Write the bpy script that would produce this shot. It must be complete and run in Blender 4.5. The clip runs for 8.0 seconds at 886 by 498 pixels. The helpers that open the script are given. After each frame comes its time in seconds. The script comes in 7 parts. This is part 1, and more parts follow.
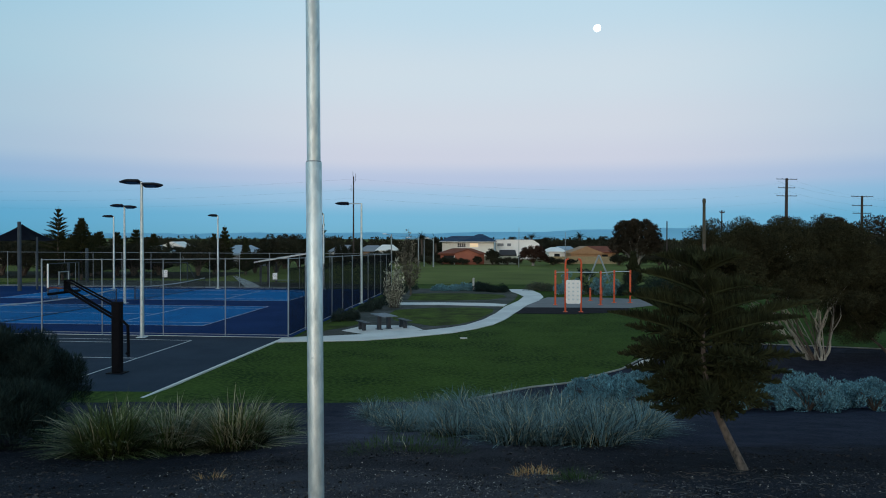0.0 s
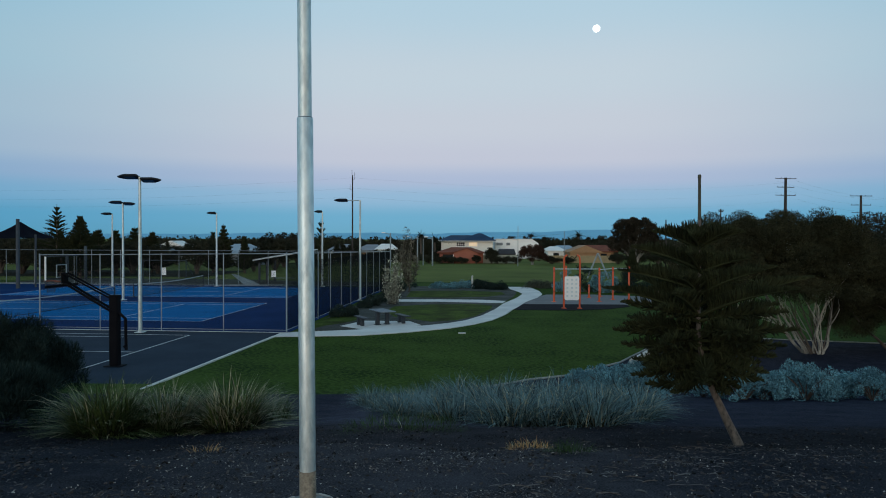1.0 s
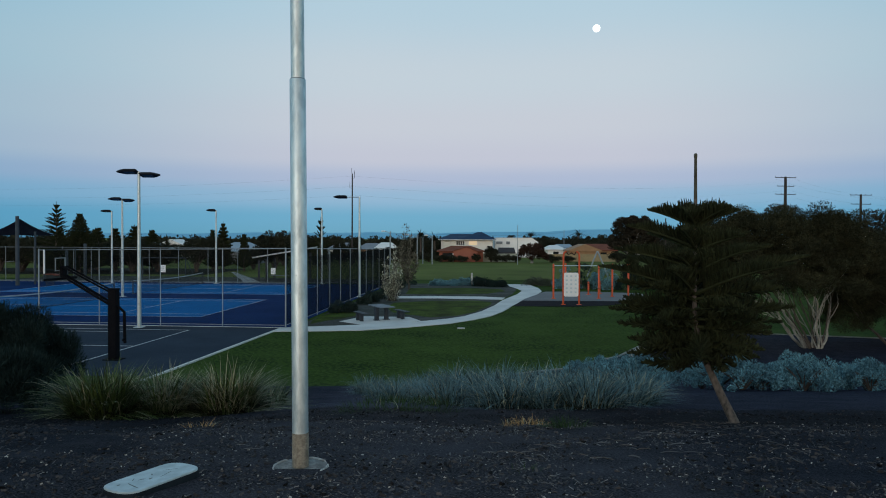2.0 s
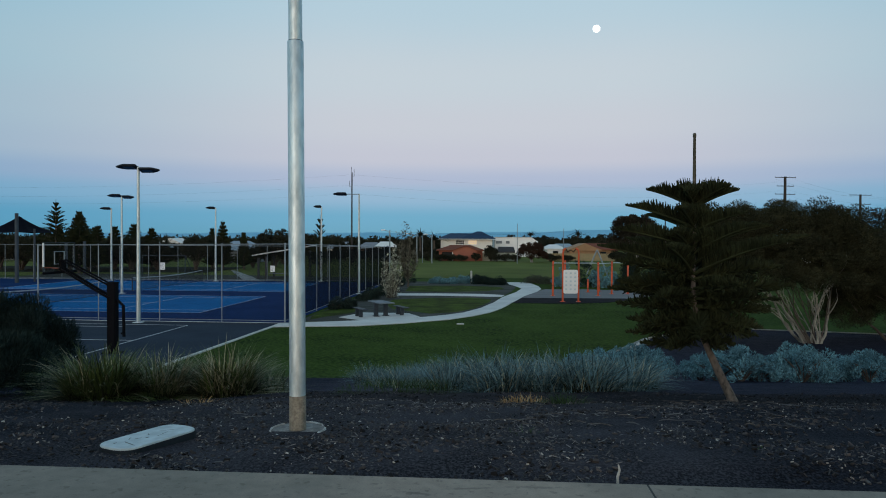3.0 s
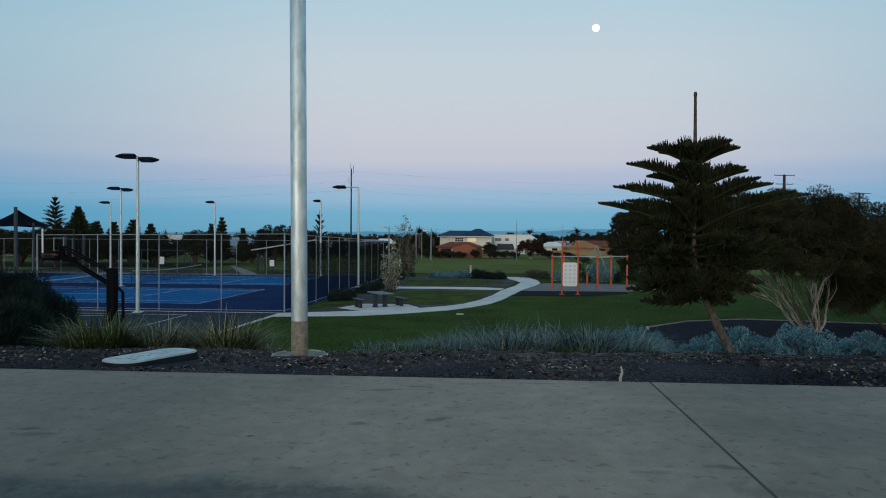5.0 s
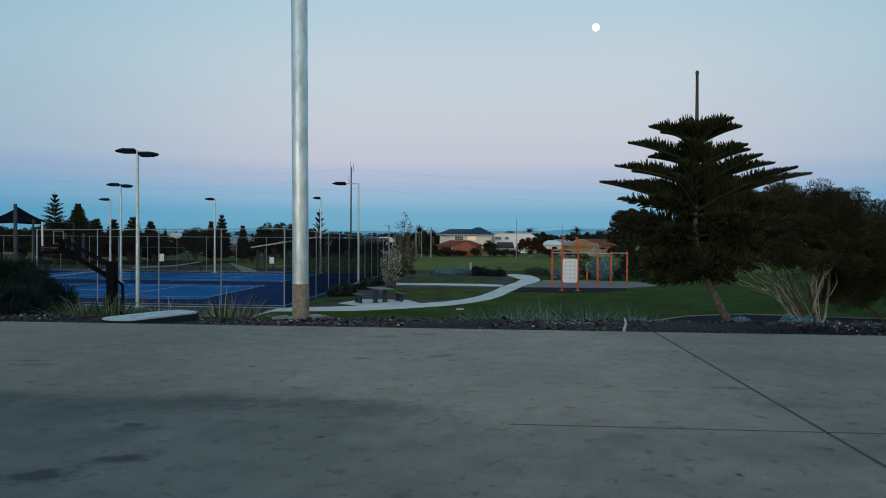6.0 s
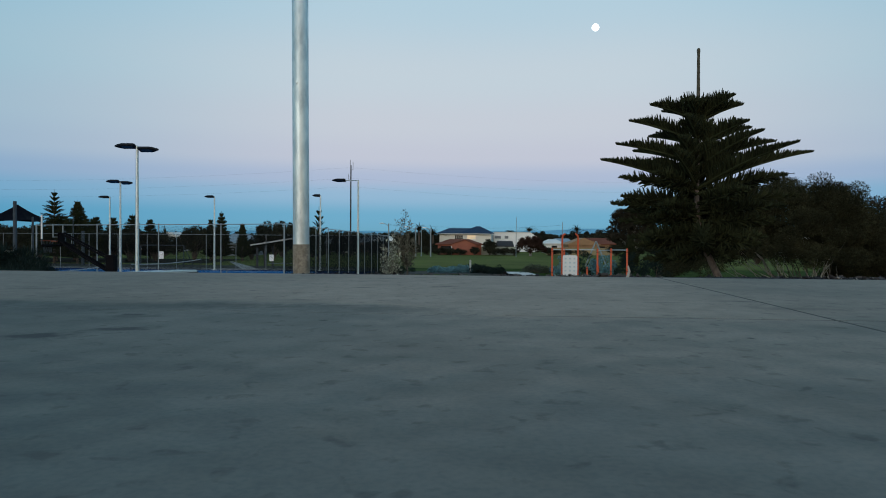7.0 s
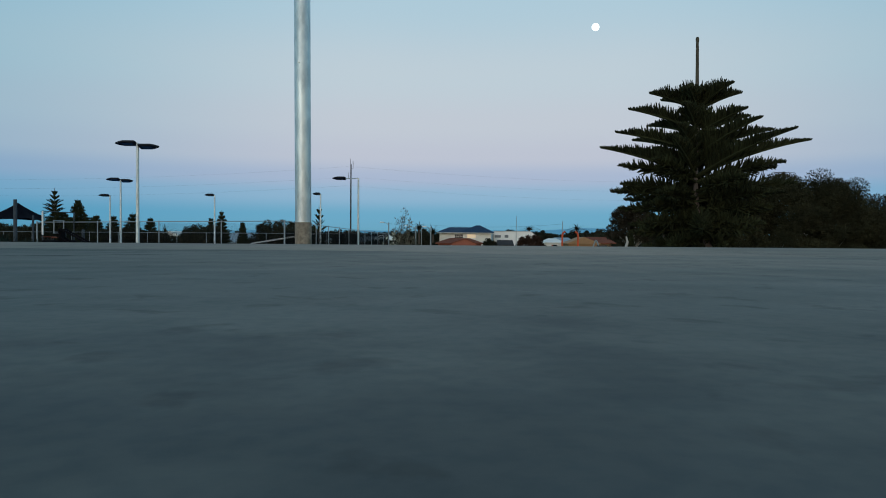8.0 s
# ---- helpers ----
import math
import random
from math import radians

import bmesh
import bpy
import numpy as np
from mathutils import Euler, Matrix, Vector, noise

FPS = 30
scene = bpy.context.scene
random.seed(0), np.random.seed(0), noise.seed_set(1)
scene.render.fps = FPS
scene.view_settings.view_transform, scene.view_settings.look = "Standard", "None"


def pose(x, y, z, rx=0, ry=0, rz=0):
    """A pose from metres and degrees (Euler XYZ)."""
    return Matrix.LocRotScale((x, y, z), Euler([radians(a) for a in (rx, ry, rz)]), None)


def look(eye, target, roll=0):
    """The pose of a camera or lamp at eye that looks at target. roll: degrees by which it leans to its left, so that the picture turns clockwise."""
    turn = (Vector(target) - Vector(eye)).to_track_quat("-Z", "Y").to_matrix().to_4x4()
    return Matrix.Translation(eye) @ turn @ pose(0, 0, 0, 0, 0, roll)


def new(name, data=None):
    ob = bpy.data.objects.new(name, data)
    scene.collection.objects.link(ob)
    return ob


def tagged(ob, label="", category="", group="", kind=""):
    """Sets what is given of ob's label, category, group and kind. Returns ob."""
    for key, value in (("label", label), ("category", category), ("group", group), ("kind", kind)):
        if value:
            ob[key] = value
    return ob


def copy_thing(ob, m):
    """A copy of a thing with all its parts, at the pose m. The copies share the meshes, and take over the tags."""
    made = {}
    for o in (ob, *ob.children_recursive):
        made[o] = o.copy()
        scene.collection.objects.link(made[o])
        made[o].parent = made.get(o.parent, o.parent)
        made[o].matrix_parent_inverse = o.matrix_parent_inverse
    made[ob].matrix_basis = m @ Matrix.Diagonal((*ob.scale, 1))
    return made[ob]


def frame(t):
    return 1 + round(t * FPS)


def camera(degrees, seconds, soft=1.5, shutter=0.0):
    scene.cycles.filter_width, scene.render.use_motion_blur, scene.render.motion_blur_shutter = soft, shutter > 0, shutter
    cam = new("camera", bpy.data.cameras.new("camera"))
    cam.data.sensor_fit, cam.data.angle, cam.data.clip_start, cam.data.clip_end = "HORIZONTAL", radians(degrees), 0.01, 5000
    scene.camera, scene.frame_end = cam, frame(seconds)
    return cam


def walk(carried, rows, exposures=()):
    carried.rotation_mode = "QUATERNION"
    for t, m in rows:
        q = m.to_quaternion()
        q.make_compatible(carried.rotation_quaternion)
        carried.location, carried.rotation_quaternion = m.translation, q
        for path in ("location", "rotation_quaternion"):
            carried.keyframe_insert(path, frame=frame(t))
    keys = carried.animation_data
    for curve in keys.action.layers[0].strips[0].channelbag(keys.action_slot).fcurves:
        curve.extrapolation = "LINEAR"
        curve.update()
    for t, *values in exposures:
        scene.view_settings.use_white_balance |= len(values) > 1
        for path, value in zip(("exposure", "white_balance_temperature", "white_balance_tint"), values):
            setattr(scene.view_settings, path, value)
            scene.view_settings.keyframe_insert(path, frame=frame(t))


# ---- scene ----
cam = camera(65.3, 8.0, soft=1.0)
PATH = [
    (0, (-0.025, 0.114, 1.792), (-0.052, 2.114, 1.762), 0.2),
    (0.5, (0.006, 0.119, 1.647), (-0.02, 2.119, 1.619), 0.3),
    (1, (0.022, 0.124, 1.526), (-0.003, 2.124, 1.497), 0.2),
    (1.5, (0.047, 0.121, 1.412), (0.022, 2.12, 1.382), 0.2),
    (3, (0.079, 0.127, 1.07), (0.055, 2.127, 1.041), 0.3),
    (3.5, (0.078, 0.127, 0.959), (0.055, 2.127, 0.928), 0.3),
    (4, (0.077, 0.119, 0.847), (0.054, 2.118, 0.816), 0.3),
    (5.5, (0.057, 0.124, 0.515), (0.036, 2.124, 0.483), 0.4),
    (6, (0.053, 0.138, 0.404), (0.032, 2.138, 0.371), 0.4),
    (6.5, (0.052, 0.15, 0.285), (0.03, 2.149, 0.251), 0.4),
    (7, (0.044, 0.157, 0.166), (0.024, 2.157, 0.133), 0.4),
    (7.5, (0.037, 0.146, 0.067), (0.017, 2.146, 0.034), 0.4),
    (8, (0.042, 0.112, 0.036), (0.022, 2.111, 0.002), 0.4),
]
walk(cam, [(t, look(eye, target, roll)) for t, eye, target, roll in PATH],
     [(0.0, 0.12, 6300, 9), (0.5, -0.05, 6200, 8.5), (1.0, -0.06, 6220, 8.5), (1.5, -0.06, 6280, 9), (3.0, -0.06, 6450, 10), (4.0, -0.06, 6460, 10), (5.5, -0.06, 6400, 10), (6.5, -0.06, 6320, 9), (7.5, -0.08, 6280, 8), (8.0, -0.12, 6250, 7)])

G = -3.14                     # level of the lawn and courts below the footpath
# ---------------------------------------------------------------- sky and light
world = bpy.data.worlds.new("dusk_sky")
scene.world = world
world.use_nodes = True
wn, wl = world.node_tree.nodes, world.node_tree.links
wn.clear()


def wnode(kind, **values):
    n = wn.new(kind)
    for key, value in values.items():
        n.inputs[key].default_value = value
    return n


def ramp_node(nodes, stops, interpolation="LINEAR"):
    r = nodes.new("ShaderNodeValToRGB")
    r.color_ramp.interpolation = interpolation
    e = r.color_ramp.elements
    while len(e) < len(stops):
        e.new(0.5)
    for el, (p, c) in zip(e, stops):
        el.position, el.color = p, (*c, 1)
    return r


def srgb(r, g, b):
    return tuple(((c / 255 + 0.055) / 1.055) ** 2.4 if c > 10 else c / 3294 for c in (r, g, b))


w_co = wn.new("ShaderNodeTexCoord")
w_sep = wn.new("ShaderNodeSeparateXYZ")
wl.new(w_co.outputs["Generated"], w_sep.inputs[0])
# the eastern sky: the earth's shadow on the horizon, the pink belt above it, pale blue higher up
east = ramp_node(wn, [
    (0.000, srgb(112, 168, 193)), (0.030, srgb(116, 174, 203)), (0.060, srgb(152, 186, 212)), (0.085, srgb(178, 190, 213)),
    (0.114, srgb(199, 202, 215)), (0.160, srgb(203, 208, 217)), (0.224, srgb(200, 212, 220)), (0.325, srgb(184, 209, 222)),
    (0.550, (0.275, 0.445, 0.590)), (1.000, (0.205, 0.345, 0.495))], "EASE")
# the western sky behind, where the sun went down a few minutes ago
west = ramp_node(wn, [
    (0.000, (0.85, 0.46, 0.24)), (0.060, (1.50, 0.95, 0.56)), (0.160, (1.50, 1.18, 0.86)), (0.320, (1.00, 0.96, 0.88)),
    (0.600, (0.42, 0.53, 0.62)), (1.000, (0.205, 0.345, 0.495))], "EASE")
wl.new(w_sep.outputs["Z"], east.inputs[0])
wl.new(w_sep.outputs["Z"], west.inputs[0])
w_turn = wnode("ShaderNodeMapRange", **{"From Min": 0.25, "From Max": -0.9})
w_turn.interpolation_type = "SMOOTHSTEP"
wl.new(w_sep.outputs["Y"], w_turn.inputs["Value"])
w_mix = wn.new("ShaderNodeMix")
w_mix.data_type = "RGBA"
wl.new(w_turn.outputs[0], w_mix.inputs[0])
wl.new(east.outputs[0], w_mix.inputs[6])
wl.new(west.outputs[0], w_mix.inputs[7])
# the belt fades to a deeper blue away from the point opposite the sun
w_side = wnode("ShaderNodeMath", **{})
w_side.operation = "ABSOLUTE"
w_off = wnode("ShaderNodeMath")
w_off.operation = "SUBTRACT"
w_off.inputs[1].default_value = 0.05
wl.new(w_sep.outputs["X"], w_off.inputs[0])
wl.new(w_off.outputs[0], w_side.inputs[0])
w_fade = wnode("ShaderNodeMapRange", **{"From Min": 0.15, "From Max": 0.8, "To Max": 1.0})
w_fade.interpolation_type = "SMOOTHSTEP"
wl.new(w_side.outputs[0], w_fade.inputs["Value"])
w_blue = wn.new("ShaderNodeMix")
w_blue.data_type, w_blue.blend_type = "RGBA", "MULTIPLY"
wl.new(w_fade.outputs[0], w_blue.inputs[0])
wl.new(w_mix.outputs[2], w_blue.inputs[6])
# this side tint also carries painted lens falloff
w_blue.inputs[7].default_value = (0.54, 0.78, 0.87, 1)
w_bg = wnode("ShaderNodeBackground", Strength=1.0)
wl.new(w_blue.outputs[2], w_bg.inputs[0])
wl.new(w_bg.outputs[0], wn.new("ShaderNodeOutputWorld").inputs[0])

# what is left of the sunset: a very wide, weak, warm light from behind
sun = new("sun", bpy.data.lights.new("sun", "SUN"))
sun.data.energy, sun.data.angle, sun.data.color = 0.85, radians(40), (1.0, 0.92, 0.86)
sun.matrix_world = look((-14, -30, 3.0), (0, 0, 0))


# ---------------------------------------------------------------- materials
def material(name, colour, colour2=None, scale=4.0, rough=0.8, metal=0.0, bump=0.0, bump_scale=40.0, fine=0.35, vary=0.0,
             colour3=None, spec=0.5, island=False, stretch=(1, 1, 1)):
    """A surface with stains at a large scale, grain at a small one, and fine relief."""
    m = bpy.data.materials.new(name)
    m.use_nodes = True
    n, l = m.node_tree.nodes, m.node_tree.links
    b = n["Principled BSDF"]
    b.inputs["Metallic"].default_value = metal
    b.inputs["Specular IOR Level"].default_value = spec
    colour2 = colour2 or tuple(c * 0.72 for c in colour)
    colour3 = colour3 or tuple(c * 0.8 for c in colour)
    mp = n.new("ShaderNodeMapping")
    mp.inputs["Scale"].default_value = stretch
    geo = n.new("ShaderNodeNewGeometry")
    l.new(geo.outputs["Position"], mp.inputs[0])
    n1 = n.new("ShaderNodeTexNoise")
    n1.inputs["Scale"].default_value, n1.inputs["Detail"].default_value = scale, 6
    n2 = n.new("ShaderNodeTexNoise")
    n2.inputs["Scale"].default_value, n2.inputs["Detail"].default_value = bump_scale, 5
    l.new(mp.outputs[0], n1.inputs["Vector"])
    l.new(mp.outputs[0], n2.inputs["Vector"])
    r1 = ramp_node(n, [(0.34, colour), (0.68, colour2)])
    l.new(n1.outputs[0], r1.inputs[0])
    mx = n.new("ShaderNodeMix")
    mx.data_type = "RGBA"
    r2 = ramp_node(n, [(0.42, (0, 0, 0)), (0.64, (1, 1, 1))])
    l.new(n2.outputs[0], r2.inputs[0])
    k = n.new("ShaderNodeMath")
    k.operation = "MULTIPLY"
    k.inputs[1].default_value = fine
    l.new(r2.outputs[0], k.inputs[0])
    l.new(k.outputs[0], mx.inputs[0])
    l.new(r1.outputs[0], mx.inputs[6])
    mx.inputs[7].default_value = (*colour3, 1)
    out = mx.outputs[2]
    if vary:
        src = geo.outputs["Random Per Island"] if island else n.new("ShaderNodeObjectInfo").outputs["Random"]
        mr = n.new("ShaderNodeMapRange")
        mr.inputs["To Min"].default_value, mr.inputs["To Max"].default_value = 1 - vary, 1 + vary
        l.new(src, mr.inputs["Value"])
        hs = n.new("ShaderNodeHueSaturation")
        l.new(mr.outputs[0], hs.inputs["Value"])
        l.new(out, hs.inputs["Color"])
        out = hs.outputs[0]
    l.new(out, b.inputs["Base Color"])
    rr = n.new("ShaderNodeMapRange")
    rr.inputs["To Min"].default_value, rr.inputs["To Max"].default_value = max(0.02, rough - 0.1), min(1, rough + 0.1)
    l.new(n1.outputs[0], rr.inputs["Value"])
    l.new(rr.outputs[0], b.inputs["Roughness"])
    if bump:
        bp = n.new("ShaderNodeBump")
        bp.inputs["Strength"].default_value, bp.inputs["Distance"].default_value = 0.6, bump
        l.new(n2.outputs[0], bp.inputs["Height"])
        l.new(bp.outputs[0], b.inputs["Normal"])
    return m


M_LAWN = material("lawn_turf", (0.038, 0.067, 0.010), (0.010, 0.024, 0.005), 0.42, 0.95, bump=0.06, bump_scale=7, fine=0.75, colour3=(0.066, 0.102, 0.018), spec=0.03)
M_LAWN_FAR = material("oval_turf", (0.122, 0.148, 0.034), (0.072, 0.096, 0.022), 0.12, 0.95, bump=0.03, bump_scale=5, fine=0.6, colour3=(0.135, 0.125, 0.052), spec=0.03)
M_MULCH = material("bark_mulch_soil", (0.035, 0.0335, 0.0400), (0.0090, 0.0086, 0.0106), 2.2, 0.95, bump=0.03, bump_scale=75, fine=0.85, colour3=(0.074, 0.071, 0.080), spec=0.05)


def tint_towards(m, x0, x1, value, axis="X"):
    """Multiplies the mulch colour by value from x1 on to x0; the edge wanders."""
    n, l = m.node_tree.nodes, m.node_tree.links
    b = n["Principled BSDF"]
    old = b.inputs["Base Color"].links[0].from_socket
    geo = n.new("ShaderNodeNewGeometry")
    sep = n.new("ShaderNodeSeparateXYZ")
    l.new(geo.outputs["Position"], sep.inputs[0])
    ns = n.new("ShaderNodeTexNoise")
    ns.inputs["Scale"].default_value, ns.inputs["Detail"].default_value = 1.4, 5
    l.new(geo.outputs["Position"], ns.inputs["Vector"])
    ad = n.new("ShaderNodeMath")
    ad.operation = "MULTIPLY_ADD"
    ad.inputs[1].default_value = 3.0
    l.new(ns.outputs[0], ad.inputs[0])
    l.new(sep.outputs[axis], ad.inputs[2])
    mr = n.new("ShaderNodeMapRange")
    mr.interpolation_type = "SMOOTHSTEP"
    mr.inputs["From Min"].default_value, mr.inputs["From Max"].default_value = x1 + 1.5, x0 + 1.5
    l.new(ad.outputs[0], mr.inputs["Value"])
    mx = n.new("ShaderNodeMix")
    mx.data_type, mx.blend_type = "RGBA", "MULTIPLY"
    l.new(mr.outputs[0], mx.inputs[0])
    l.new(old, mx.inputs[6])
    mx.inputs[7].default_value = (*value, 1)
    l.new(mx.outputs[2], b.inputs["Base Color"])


# lens falloff painted into the mulch: darker and bluer to the left
tint_towards(M_MULCH, -3.2, -1.2, (0.34, 0.39, 0.48))
# darker and bluer to the right
tint_towards(M_MULCH, 2.4, 0.9, (0.46, 0.50, 0.58))
# a darker band from about 6 m out
tint_towards(M_MULCH, 7.4, 6.2, (0.55, 0.54, 0.56), "Y")
# beyond the darker band it is paler and bluer
tint_towards(M_MULCH, 10.5, 8.6, (2.0, 2.15, 2.5), "Y")
M_CHIP = material("mulch_chips", (0.102, 0.094, 0.091), (0.019, 0.0175, 0.0185), 0.9, 0.9, bump=0.002, bump_scale=150, vary=0.9, island=True, spec=0.12)
# the chips take the same painted falloff and darker bands
tint_towards(M_CHIP, -3.2, -1.4, (0.38, 0.43, 0.50))
tint_towards(M_CHIP, 2.4, 0.9, (0.55, 0.60, 0.68))
tint_towards(M_CHIP, 7.6, 6.4, (0.55, 0.55, 0.56), "Y")
M_CHUNK = material("coarse_bark", (0.070, 0.062, 0.060), (0.015, 0.0135, 0.014), 1.1, 0.9, bump=0.003, bump_scale=120, vary=0.85, island=True, spec=0.10)
tint_towards(M_CHUNK, 7.6, 6.4, (0.55, 0.55, 0.56), "Y")
M_FIBRE = material("bark_fibre", (0.175, 0.168, 0.164), (0.050, 0.047, 0.047), 0.9, 0.9, vary=0.6, island=True, spec=0.12)
# bark fibres follow with the painted falloff and darker bands
tint_towards(M_FIBRE, -3.2, -1.4, (0.50, 0.54, 0.60))
tint_towards(M_FIBRE, 2.6, 0.9, (0.62, 0.66, 0.72))
tint_towards(M_FIBRE, 7.6, 6.4, (0.60, 0.60, 0.62), "Y")
M_PEBBLE = material("pale_chips", (0.42, 0.38, 0.33), (0.24, 0.21, 0.18), 9, 0.85, vary=0.4, island=True)
M_CONCRETE = material("footpath_concrete", (0.27, 0.265, 0.25), (0.215, 0.215, 0.205), 1.1, 0.75, bump=0.0025, bump_scale=160, fine=0.35, colour3=(0.17, 0.17, 0.165))
M_PALE_CONC = material("pale_path_concrete", (0.66, 0.64, 0.60), (0.54, 0.52, 0.49), 0.8, 0.85, bump=0.004, bump_scale=60, fine=0.3, spec=0.2)
M_ASPHALT = material("court_asphalt", (0.019, 0.033, 0.053), (0.014, 0.025, 0.041), 0.5, 0.9, bump=0.004, bump_scale=90, fine=0.4, spec=0.12)
M_BLUE_D = material("dark_blue_acrylic", (0.0015, 0.027, 0.108), (0.0015, 0.021, 0.090), 0.4, 0.9, bump=0.001, bump_scale=120, fine=0.25, spec=0.04)
M_BLUE_L = material("mid_blue_acrylic", (0.003, 0.128, 0.34), (0.003, 0.112, 0.30), 0.4, 0.9, bump=0.001, bump_scale=120, fine=0.25, spec=0.04)
M_LINE = material("white_line_paint", (0.62, 0.62, 0.62), (0.50, 0.50, 0.50), 3, 0.7, fine=0.3)
M_GALV = material("galvanised_steel", (0.62, 0.71, 0.73), (0.40, 0.47, 0.49), 14, 0.46, 0.62, bump=0.0012, bump_scale=38, fine=0.55, colour3=(0.76, 0.83, 0.82), stretch=(1, 1, 0.35))
M_GALV_FENCE = material("fence_steel", (0.29, 0.335, 0.36), (0.22, 0.255, 0.28), 3, 0.55, 0.3)
M_WIRE = material("chain_wire", (0.010, 0.013, 0.016), (0.006, 0.008, 0.010), 3, 0.8, 0.0, spec=0.1)
M_BRIGHT_ROOF = material("white_roof_sheet", (0.80, 0.79, 0.74), (0.72, 0.71, 0.67), 0.5, 0.7)
M_BROWN_LEAF = material("brownish_leaves", (0.210, 0.195, 0.145), (0.060, 0.058, 0.043), 1.6, 0.9, vary=0.6, island=True, spec=0.06)
M_DIM_STEEL = material("dull_blue_grey_steel", (0.060, 0.078, 0.095), (0.045, 0.058, 0.070), 3, 0.7, 0.0, spec=0.2)
M_RING = material("dull_orange_ring", (0.20, 0.05, 0.025), (0.14, 0.04, 0.02), 3, 0.6)
M_TAPE = material("grey_white_tape", (0.42, 0.44, 0.45), (0.34, 0.36, 0.37), 3, 0.8)
M_CABLE = material("cable", (0.03, 0.03, 0.035), None, 3, 0.7)
M_TAN_BASE = material("weathered_pole_sleeve", (0.33, 0.29, 0.225), (0.17, 0.15, 0.115), 16, 0.85, bump=0.003, bump_scale=70, fine=0.6, colour3=(0.12, 0.105, 0.085))
M_FOOTING = material("footing_concrete", (0.28, 0.27, 0.25), (0.13, 0.125, 0.115), 16, 0.9, bump=0.008, bump_scale=60, fine=0.6, colour3=(0.09, 0.085, 0.08))
M_RIM = material("painted_footing_rim", (0.66, 0.65, 0.62), (0.26, 0.25, 0.23), 16, 0.85, fine=0.5, colour3=(0.20, 0.19, 0.18))
M_LID = material("pit_lid_concrete", (0.52, 0.60, 0.61), (0.36, 0.42, 0.43), 14, 0.75, bump=0.0015, bump_scale=90, fine=0.5)
M_LID_MARK = material("pit_lid_stain", (0.16, 0.17, 0.16), (0.11, 0.11, 0.11), 10, 0.8)
M_BLACK = material("black_steel", (0.007, 0.007, 0.009), (0.005, 0.005, 0.007), 4, 0.8, 0.0, bump=0.0008, spec=0.08)
M_LAMP_HEAD = material("lamp_housing", (0.018, 0.022, 0.030), (0.012, 0.015, 0.021), 4, 0.6, 0.0, spec=0.2)
M_LENS = material("lamp_lens_off", (0.03, 0.034, 0.04), (0.02, 0.024, 0.03), 4, 0.3)
M_ORANGE = material("orange_powder_coat", (0.66, 0.088, 0.016), (0.56, 0.072, 0.014), 3, 0.5)
M_PANEL = material("white_panel", (0.88, 0.88, 0.87), (0.82, 0.82, 0.82), 2, 0.5)
M_GREYTXT = material("grey_print", (0.64, 0.71, 0.75), (0.58, 0.66, 0.70), 4, 0.6)
M_TABLE = material("grey_slats", (0.17, 0.195, 0.22), (0.12, 0.14, 0.16), 3, 0.7)
M_TABLE_LEG = material("dark_table_steel", (0.030, 0.037, 0.048), (0.022, 0.027, 0.036), 3, 0.6)
M_RUBBER = material("black_softfall", (0.011, 0.010, 0.014), (0.008, 0.007, 0.010), 2, 0.95, bump=0.004, bump_scale=60, spec=0.06)
M_SOFT = material("grey_softfall", (0.155, 0.15, 0.15), (0.125, 0.12, 0.12), 0.8, 0.9, bump=0.004, bump_scale=60)
M_SAIL = material("navy_shade_cloth", (0.006, 0.007, 0.012), (0.004, 0.005, 0.009), 2, 0.95, spec=0.03)
M_NET = material("net_mesh", (0.012, 0.014, 0.018), None, 2, 0.9)
M_BARK = material("pine_bark", (0.150, 0.120, 0.098), (0.022, 0.019, 0.018), 22, 0.9, bump=0.006, bump_scale=50, fine=0.6, stretch=(1, 1, 0.5))
M_PINE = material("norfolk_pine_foliage", (0.032, 0.038, 0.017), (0.015, 0.019, 0.009), 3, 0.85, vary=0.45, island=True, spec=0.10)
M_LEADER = material("pine_leader", (0.075, 0.070, 0.045), (0.05, 0.045, 0.03), 8, 0.8, bump=0.003)
M_PALE_BARK = material("pale_tea_tree_bark", (0.48, 0.46, 0.40), (0.13, 0.125, 0.115), 3.0, 0.9, bump=0.008, bump_scale=24, fine=0.45, colour3=(0.15, 0.135, 0.12), stretch=(1, 1, 0.4))
M_DARK_BARK = material("dark_bark", (0.10, 0.08, 0.065), (0.065, 0.05, 0.04), 5, 0.9, bump=0.006, bump_scale=30)
M_TEA = material("tea_tree_leaves", (0.048, 0.049, 0.026), (0.020, 0.021, 0.012), 0.9, 0.9, vary=0.55, island=True, spec=0.05)
M_SHRUB = material("dark_shrub_leaves", (0.025, 0.042, 0.038), (0.010, 0.017, 0.015), 2, 0.85, vary=0.5, island=True, spec=0.06)
M_BLUE_SHRUB = material("blue_green_shrub_leaves", (0.044, 0.066, 0.056), (0.018, 0.028, 0.024), 2, 0.85, vary=0.6, island=True, spec=0.08)
M_TREE = material("far_tree_leaves", (0.048, 0.050, 0.034), (0.020, 0.023, 0.016), 0.4, 0.95, vary=0.45, island=True, spec=0.03)
M_BROWN_TREE = material("dusky_tree_leaves", (0.046, 0.040, 0.029), (0.020, 0.018, 0.013), 0.5, 0.95, vary=0.5, island=True, spec=0.03)
M_RED_LEAF = material("reddish_brown_leaves", (0.062, 0.036, 0.027), (0.030, 0.019, 0.015), 0.8, 0.95, vary=0.5, island=True, spec=0.04)
